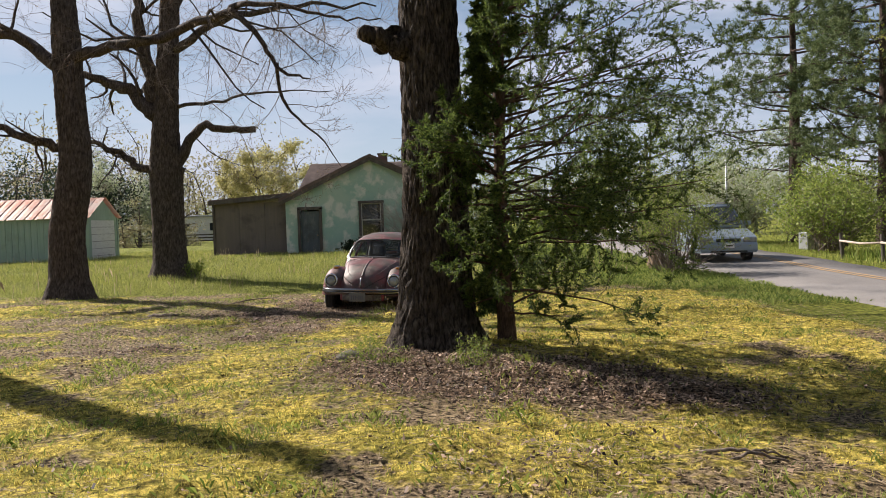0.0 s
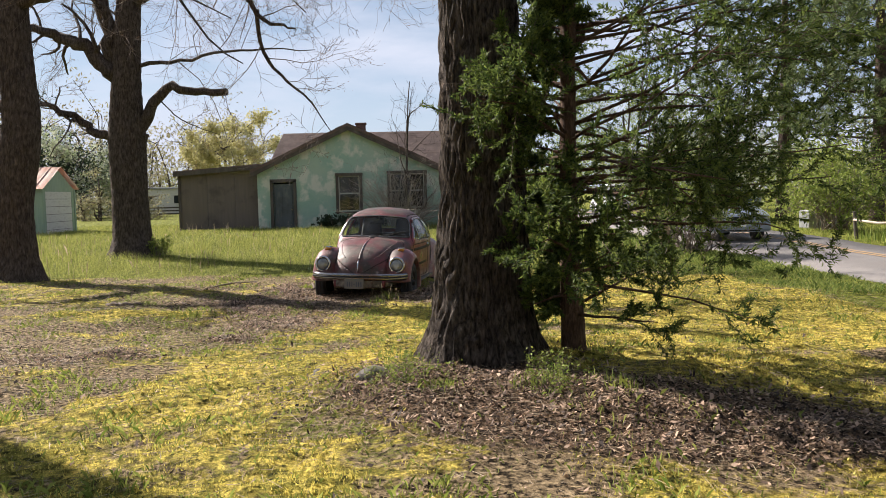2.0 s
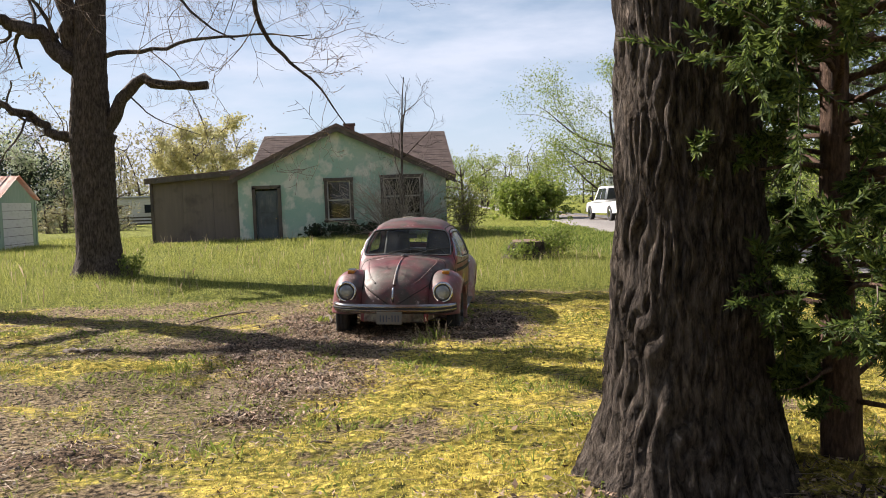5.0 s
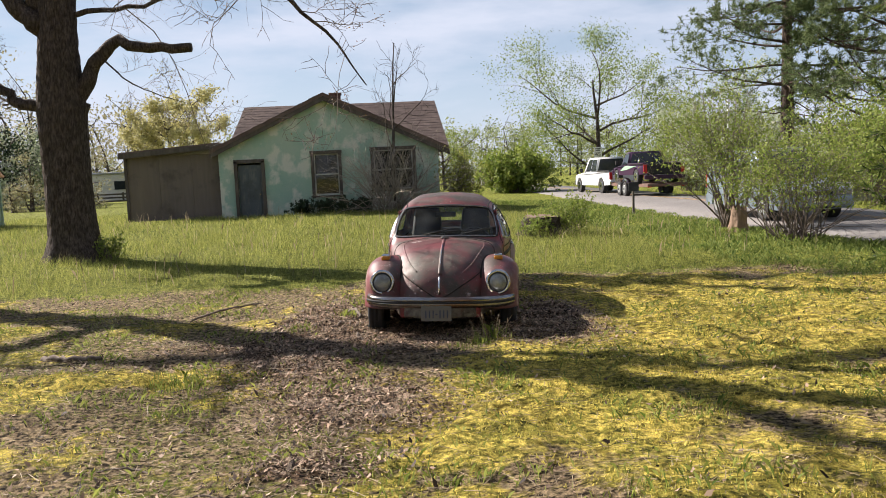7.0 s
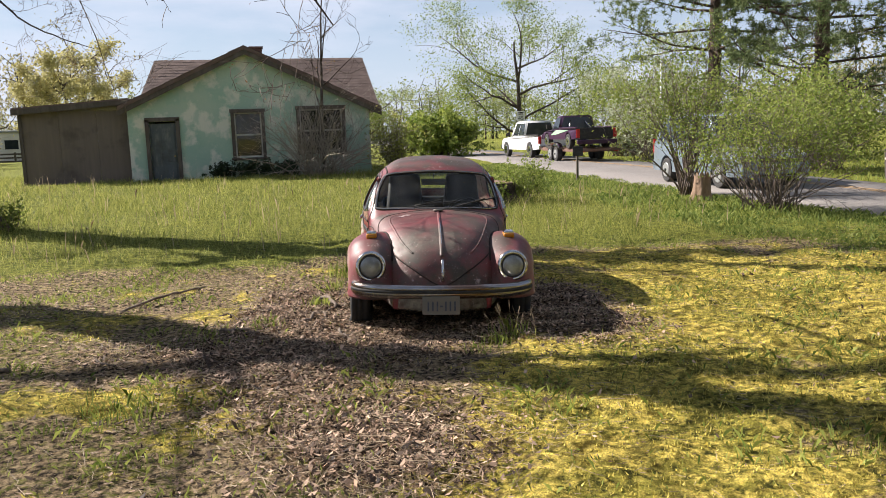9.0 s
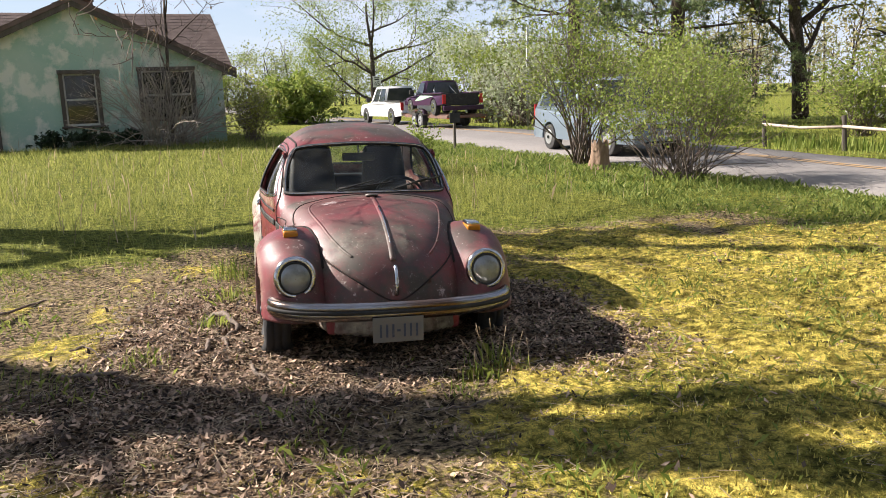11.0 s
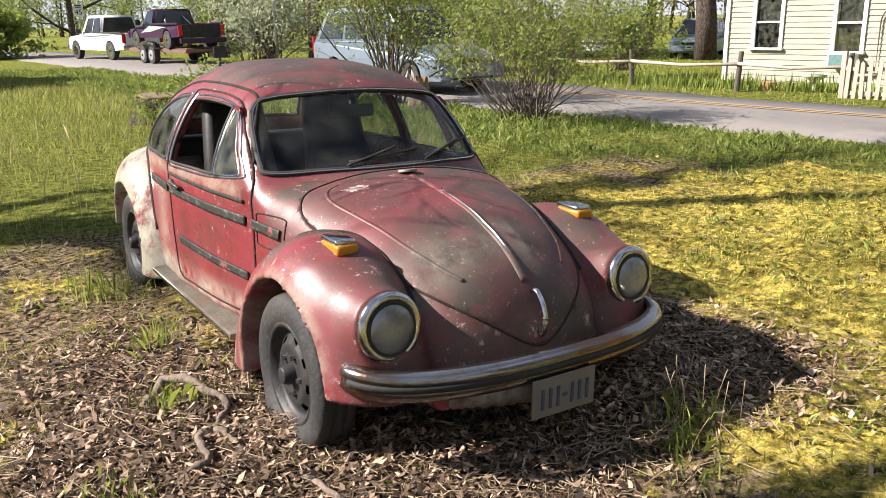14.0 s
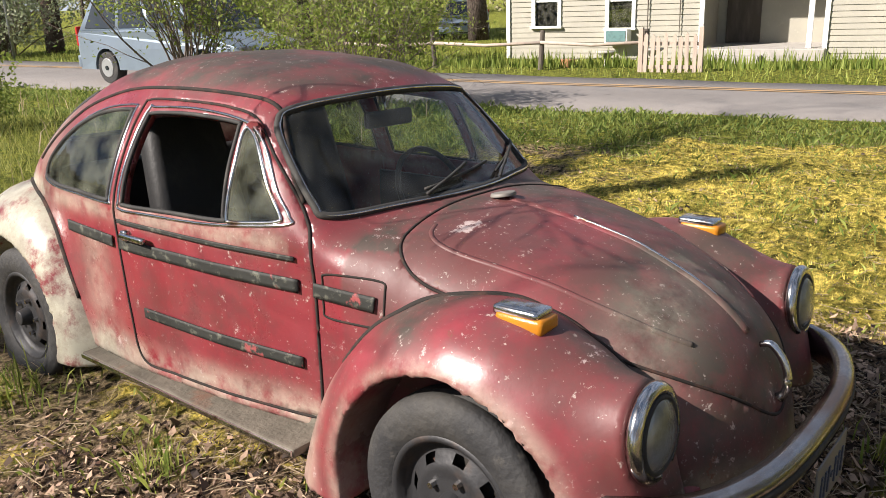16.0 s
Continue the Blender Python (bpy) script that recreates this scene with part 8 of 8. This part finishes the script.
vehicle(8.6, 24.4, 0.03, -4, silver, "silver-blue minivan on the road", 4.9, 1.78, "minivan", True)
vehicle(26.6, 87, 0.0, -60, silver, "pale blue car parked far beyond the road", 4.5, 1.5)
vehicle(27.8, 30.6, -0.3, -70, silver, "silver-blue car parked behind the white house", 4.6, 1.65)
vehicle(27.0, 34.6, -0.3, -75, white_car, "pale car parked beyond the road", 4.6, 1.6)
pickup(12.0, 54.4, 0.04, 183, white_car, "white crew-cab pickup truck towing a trailer on the road", 5.8, 1.96, True, False)
car_trailer(11.95, 47.2, 0.04, 179.5)
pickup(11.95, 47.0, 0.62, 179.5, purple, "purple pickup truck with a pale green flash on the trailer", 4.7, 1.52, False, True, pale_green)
# the pale trailer home and dark fence far behind
th = tagged(new("trailer_home"), "white trailer home far behind the field", "house")
part("wall", boxes((-27, 88, 1.5, 11, 3, 2.6), bevel=0.03), white_boards, th)
part("roof", boxes((-27, 88, 2.9, 11.4, 3.3, 0.2), bevel=0.05), galv, th)
for dx in (-3.5, -0.5, 2.8):
    part("window", boxes((-27 + dx, 86.47, 1.75, 1.1, 0.04, 0.8)), dark_glass, th)
df = tagged(new("board_fence"), "dark board fence far behind the field", "fence")
for i in range(11):
    part("post", boxes((-36 + 2.2 * i, 82, 0.55, 0.14, 0.14, 1.1)), dark_wood, df)
for z in (0.35, 0.65, 0.95):
    part("rail", boxes((-25, 81.9, z, 22, 0.05, 0.14)), dark_wood, df)
stone_mat = material("mossy_stone", (0.15, 0.13, 0.11), 0.95, spots=(((0.26, 0.24, 0.2), 9, 0.45, 0.65, 0.8), ((0.10, 0.11, 0.04), 5, 0.5, 0.7, 0.7)), bump=0.6, bump_scale=40)
# fieldstones at the foot of the oak
for k, (x, y, s) in enumerate(((-0.92, 8.05, 0.17), (-1.45, 8.5, 0.11), (-1.12, 8.28, 0.08))):
    bm = bmesh.new()
    bmesh.ops.create_icosphere(bm, subdivisions=3, radius=s)
    for v in bm.verts:
        v.co *= 1 + 0.6 * noise.noise(v.co * (3.0 / s) * 0.4 + Vector((k * 7.1, 0, 0)))
        v.co.z *= 0.55
    ob = part("stone", bm, stone_mat, None, "", True)
    ob.matrix_world = pose(x, y, gz(x, y) - 0.015, 0, 0, k * 40)
    tagged(ob, "grey mossy fieldstone at the foot of the oak", "stone", "stones by the oak")


# ---- grass, moss, leaves and twigs ----
blade_mat = leafy("grass_blades", (0.09, 0.14, 0.02), (0.38, 0.41, 0.10), through_light=0.4)
field_mat = leafy("field_grass", (0.065, 0.105, 0.018), (0.46, 0.45, 0.13), through_light=0.45)
verge_mat = leafy("verge_blades", (0.07, 0.12, 0.022), (0.30, 0.34, 0.09), through_light=0.4)
straw_mat = leafy("dry_straw", (0.20, 0.15, 0.09), (0.54, 0.43, 0.29), through_light=0.3)
moss_mat = leafy("moss_tufts", (0.20, 0.17, 0.03), (0.90, 0.76, 0.19), through_light=0.38)
leaf_mat = leafy("dead_leaves", (0.022, 0.013, 0.009), (0.62, 0.43, 0.30), rough=0.7, through_light=0.1, skew=1.8)
stick_mat = material("grey_sticks", (0.20, 0.155, 0.12), 0.9, spots=(((0.07, 0.05, 0.04), 14, 0.4, 0.65, 0.85), ((0.34, 0.28, 0.22), 30, 0.55, 0.7, 0.6)), bump=0.5)


def blades(xy, h, w, g, lean=0.35, corners=5):
    """Bent grass blades at places, as sheets of five, four or three corners."""
    n = len(xy)
    z = surf_z(xy[:, 0], xy[:, 1]) - 0.01
    a = g.random(n) * 6.283
    hh = h * (0.5 + 0.7 * g.random(n))
    b = g.random(n) * 6.283
    ln = lean * hh * g.random(n)
    side = np.stack([np.cos(a), np.sin(a), 0 * a], 1) * (w * (0.6 + 0.8 * g.random(n)))[:, None]
    base = np.stack([xy[:, 0], xy[:, 1], z], 1)
    mid = base + np.stack([np.cos(b) * ln * 0.35, np.sin(b) * ln * 0.35, hh * 0.6], 1)
    tip = base + np.stack([np.cos(b) * ln, np.sin(b) * ln, hh * (0.95 - 0.2 * g.random(n))], 1)
    if corners == 3:
        return np.stack([base - side, base + side, tip], 1)
    if corners == 4:
        return np.stack([base - side, base + side, mid + side * 0.8, tip], 1)
    return np.stack([base - side, base + side, mid + side * 0.8, tip, mid - side * 0.8], 1)


def scatter(n, x0, x1, y0, y1, g, keep):
    xy = np.stack([x0 + (x1 - x0) * g.random(n), y0 + (y1 - y0) * g.random(n)], 1)
    return xy[g.random(n) < keep(xy[:, 0], xy[:, 1])]


def under_car(x, y):
    dx, dy = x + 1.37, y - 14.722
    u, v = dx * 0.985 - dy * 0.174, dx * 0.174 + dy * 0.985
    return (np.abs(u) < 0.66) & (v > -0.4) & (v < 2.9)


def off_road(x, y):
    near, _, far = road_edges(y)
    return ((x < near + 0.1 * np.sin(y * 3)) | (x > far)).astype(float)


def in_house(x, y):
    return ((x > -10.4) & (x < 1.3) & (y > 36.3) & (y < 44)) | ((x > -22.6) & (x < -15.6) & (y > 35.9) & (y < 39.3))


def plant_cover():
    g = np.random.default_rng(101)
    # tall grass of the field and the verge
    def tall(x, y):
        wild = covers(x, y)[3]
        return np.clip(wild, 0, 1) * off_road(x, y) * ~under_car(x, y) * ~in_house(x, y) * (0.35 + 0.9 * vnoise(x, y, 1.3, 21)) * np.clip(16 / np.maximum(y - 2, 8), 0.25, 1)
    xy = scatter(620000, -26, 9, 13, 44, g, tall)
    hs = (0.11 + 0.16 * smooth01((xy[:, 1] - 17) / 5) * vnoise(xy[:, 0], xy[:, 1], 2.2, 23) ) * (0.55 + 0.8 * vnoise(xy[:, 0], xy[:, 1], 0.7, 25))
    by_road = xy[:, 0] > 3.2 + 1.0 * vnoise(xy[:, 0], xy[:, 1], 1.1, 26)
    ob = sheets(blades(xy[by_road], hs[by_road] * 0.8, 0.0045, g, 0.9, 4), "verge_grass", verge_mat)
    tagged(ob, "lush green grass on the verge of the road", "grass", kind="stuff")
    xy, hs = xy[~by_road], hs[~by_road]
    ob = sheets(blades(xy, hs, 0.003 + 0.005 * smooth01((xy[:, 1] - 17) / 18), g, 0.95, 3), "field_grass", field_mat)
    tagged(ob, "tall yellow-green field grass round the house", "grass", kind="stuff")
    xy = scatter(4000, -26, 6, 19, 37, g, lambda x, y: tall(x, y) * 0.7)
    ob = sheets(blades(xy, 0.42, 0.005, g, 0.5), "seed_stalks", straw_mat)
    tagged(ob, "pale dry seed stalks standing in the field", "grass", kind="stuff")
    # verge beyond the road
    xy = scatter(60000, 10, 40, 8, 60, g, lambda x, y: off_road(x, y) * (0.2 + vnoise(x, y, 2, 24)) * np.clip(1.3 - (x - 10) / 25, 0.15, 1))
    q = blades(xy, 0.22, 0.013, g, 0.6, 3)
    q[..., 2] -= (0.3 * smooth01((xy[:, 0] - 12.5) / 5))[:, None]
    ob = sheets(q, "roadside_grass", blade_mat)
    tagged(ob, "green roadside grass beyond the road", "grass", kind="stuff")
    # short lawn grass in loose tufts
    def lawn(x, y):
        mo, li, gr, wild = covers(x, y)
        return np.clip(gr * 1.1 - 0.12 + 0.7 * (vnoise(x, y, 0.45, 31) > 0.72), 0, 1) * (1 - wild) * (1 - 0.75 * np.clip(li, 0, 1)) * (1 - 0.7 * mo) * ~under_car(x, y) * np.clip(9 / np.maximum(y - 0.5, 4), 0.3, 1)
    xy = scatter(330000, -12, 7, 2, 19, g, lawn)
    ob = sheets(blades(xy, 0.035 + 0.05 * vnoise(xy[:, 0], xy[:, 1], 0.45, 31), 0.0030, g, 0.9, 4), "lawn_grass", blade_mat)
    tagged(ob, "short thin grass in loose tufts on the lawn", "grass", kind="stuff")
    # moss cushions: a dense nap of tiny upright tufts
    def mossy(x, y):
        mo, li, gr, wild = covers(x, y)
        m = np.clip((mo + 0.5 * (vnoise(x, y, 0.25, 41) - 0.5) - 0.42) * 4, 0, 1)
        return m * (1 - np.clip(li * 1.3, 0, 1)) * np.clip(7 / np.maximum(y - 2, 4), 0.4, 1) * ~under_car(x, y)
    xy = scatter(560000, -9, 7, 2, 19, g, mossy)
    ob = sheets(blades(xy, 0.022 + 0.02 * vnoise(xy[:, 0], xy[:, 1], 0.3, 42), 0.0075, g, 0.8, 3), "moss", moss_mat)
    tagged(ob, "yellow moss cushions on the lawn", "moss", kind="stuff")
    # dead leaves, curled, on the ground
    def fallen(x, y):
        mo, li, gr, wild = covers(x, y)
        return np.clip(li * 1.25 - 0.10 + 0.16 * (vnoise(x, y, 0.5, 51) > 0.55) + 0.30 * (mo < 0.45), 0.05, 1) * (1 - 0.95 * wild)

    def thick(x, y):
        return np.clip(covers(x, y)[1] * 1.5 - 0.38, 0, 1)
    xy = np.concatenate([scatter(190000, -9, 6, 2, 18.5, g, fallen), scatter(230000, -5.2, 2.0, 10.5, 18.5, g, thick), scatter(80000, -2.5, 4.2, 4.2, 9.0, g, thick)])
    n = len(xy)
    z = surf_z(xy[:, 0], xy[:, 1]) + 0.008 + 0.02 * g.random(n)
    c = np.stack([xy[:, 0], xy[:, 1], z], 1)
    a = g.random(n) * 6.283
    s = 0.005 + 0.021 * g.random(n) ** 3
    d1 = np.stack([np.cos(a), np.sin(a), 0.5 * g.normal(size=n)], 1) * s[:, None]
    d2 = np.stack([-np.sin(a), np.cos(a), 0.5 * g.normal(size=n)], 1) * (s * (0.2 + 0.45 * g.random(n)))[:, None]
    up = np.array([0, 0, 1.0]) * (s * 0.35 * g.random(n))[:, None]
    ob = sheets(np.stack([c - d1 + up, c - d1 * 0.2 + d2, c + d1 + up * 0.8, c - d2 + d1 * 0.2], 1), "dead_leaves", leaf_mat)
    tagged(ob, "brown curled dead leaves scattered on the ground", "leaves", kind="stuff")
    # straw and thin dry stems
    xy = np.concatenate([scatter(110000, -8, 6, 2, 18, g, lambda x, y: np.clip(0.16 + fallen(x, y), 0, 1)), scatter(50000, -5.2, 2.0, 10.5, 18.5, g, thick)])
    n = len(xy)
    c = np.stack([xy[:, 0], xy[:, 1], surf_z(xy[:, 0], xy[:, 1]) + 0.012 + 0.015 * g.random(n)], 1)
    a = g.random(n) * 6.283
    ln = 0.014 + 0.085 * g.random(n) ** 3
    d1 = np.stack([np.cos(a), np.sin(a), 0.10 * g.normal(size=n)], 1) * ln[:, None]
    d2 = np.stack([-np.sin(a), np.cos(a), 0.5 + 0 * a], 1) * 0.0013
    ob = sheets(np.stack([c - d1 - d2, c + d1 - d2, c + d1 + d2, c - d1 + d2], 1), "dry_stems", straw_mat)
    tagged(ob, "thin dry stems scattered on the ground", "straw", kind="stuff")


plant_cover()


def stick(pts, r, label="fallen crooked grey branch on the leaf litter"):
    p = [(x, y, gz(x, y) + 0.02 + z) for x, y, z in pts]
    line, rr = smooth_line(p, np.linspace(r, r * 0.5, len(p)), 15)
    line += np.random.default_rng(int(abs(pts[0][0]) * 1000)).normal(size=line.shape) * r * 0.34
    v, f = tube(line, rr, 8, rough=0.10)
    tagged(mesh_object("branch", v, f, stick_mat), label, "branch", "fallen branches")


stick([(-2.44, 15.38, 0.0), (-2.32, 15.44, 0.05), (-2.24, 15.22, 0.07), (-2.25, 15.07, 0.04), (-2.36, 15.01, 0.0)], 0.023)
stick([(-2.36, 15.02, 0.01), (-2.44, 14.93, 0.03), (-2.48, 14.80, 0.02), (-2.63, 14.82, 0.0)], 0.019)
stick([(-2.34, 14.98, 0.02), (-2.34, 14.84, 0.02), (-2.34, 14.69, 0.0)], 0.015)
stick([(-2.24, 14.62, 0.0), (-2.27, 14.34, 0.02), (-2.24, 14.22, 0.01), (-2.17, 14.07, 0.0)], 0.013, "long pale dry stick on the leaf litter")
stick([(-3.25, 15.2, 0.0), (-3.15, 15.18, 0.02), (-3.04, 14.98, 0.0)], 0.009, "pale dry stick on the leaf litter")
stick([(-2.84, 15.31, 0.0), (-2.77, 15.22, 0.02), (-2.73, 15.09, 0.01), (-2.63, 15.01, 0.0)], 0.010, "pale dry stick on the leaf litter")
stick([(-3.31, 14.77, 0.0), (-3.19, 14.7, 0.02), (-3.05, 14.63, 0.02), (-2.93, 14.65, 0.01), (-2.79, 14.65, 0.0)], 0.014, "long dark branch on the leaf litter")
stick([(-2.02, 13.91, 0.0), (-1.93, 13.89, 0.01), (-1.88, 13.79, 0.0)], 0.012, "pale dry stick on the leaf litter")
stick([(-5.25, 14.32, 0.0), (-4.99, 14.1, 0.02), (-4.58, 13.97, 0.0)], 0.035, "weathered grey log on the lawn")
stick([(-4.15, 15.75, 0.0), (-3.85, 16.15, 0.04), (-3.62, 16.5, 0.02), (-3.45, 16.85, 0.0)], 0.014, "long dark branch on the leaf litter")
stick([(1.55, 5.0, 0.0), (1.8, 4.9, 0.04), (2.05, 4.84, 0.0)], 0.014, "dry broken stick on the lawn")
stick([(1.68, 4.8, 0.0), (1.9, 4.92, 0.05), (2.1, 4.98, 0.0)], 0.011, "dry broken stick on the lawn")
g_sticks = np.random.default_rng(77)
for k in range(60):
    cx, cy = (-2.3 + g_sticks.normal() * 1.1, 14.2 + g_sticks.normal() * 1.6) if k < 48 else (-2.0 + g_sticks.normal() * 2.4, 9.5 + g_sticks.normal() * 2.4)
    if under_car(np.array([cx]), np.array([cy]))[0]:
        continue
    a, ln = g_sticks.random() * 6.283, 0.12 + 0.28 * g_sticks.random()
    stick([(cx, cy, 0.0), (cx + 0.5 * ln * math.cos(a), cy + 0.5 * ln * math.sin(a), 0.01), (cx + ln * math.cos(a + 0.3), cy + ln * math.sin(a + 0.3), 0)], 0.004 + 0.006 * g_sticks.random(), "thin dry twig on the ground")


def tuft(at, h, n, seed, label, spread=0.07, seedheads=0):
    g = np.random.default_rng(seed)
    xy = np.array(at) + g.normal(size=(n, 2)) * spread
    t = tagged(new("grass_tuft"), label, "grass", "grass tufts")
    tagged(sheets(blades(xy, h, 0.0035, g, 0.75), "blade_mass", blade_mat, t), kind="stuff")
    if seedheads:
        xy = np.array(at) + g.normal(size=(seedheads, 2)) * spread * 1.5
        for x, y in xy:
            hh = h * (1.3 + 0.5 * g.random())
            d = g.normal(size=2) * 0.06
            p = [(x, y, gz(x, y)), (x + d[0] * 0.5, y + d[1] * 0.5, gz(x, y) + hh * 0.6), (x + d[0], y + d[1], gz(x, y) + hh)]
            mesh_object("stalk", *tube(smooth_line(p, [1, 1, 1], 8)[0], [0.0011] * 6 + [0.0028, 0.0015], 4), straw_mat, t)


tuft((-1.0, 13.78), 0.17, 40, 201, "tall grass tuft with seed heads in front of the car", 0.07, 12)
tuft((-1.15, 13.68), 0.12, 40, 202, "bright green grass tuft", 0.05)
tuft((-2.37, 15.28), 0.12, 70, 203, "bright green grass tuft", 0.06)
tuft((-2.15, 15.9), 0.13, 60, 204, "bright green grass tuft", 0.05)
tuft((-1.95, 17.0), 0.20, 120, 205, "bright green grass tuft by the rear wheel", 0.12)
tuft((-0.5, 7.5), 0.10, 60, 206, "green grass tuft at the foot of the oak", 0.10)
tuft((0.1, 7.45), 0.10, 60, 207, "green grass tuft at the foot of the oak", 0.08)
tuft((-3.68, 13.0), 0.11, 220, 208, "bright green grass tuft", 0.16)
tuft((-2.83, 14.74), 0.09, 90, 210, "pale green grass tuft", 0.08)
tuft((0.75, 7.35), 0.12, 70, 209, "green grass tuft at the foot of the cedar", 0.09)
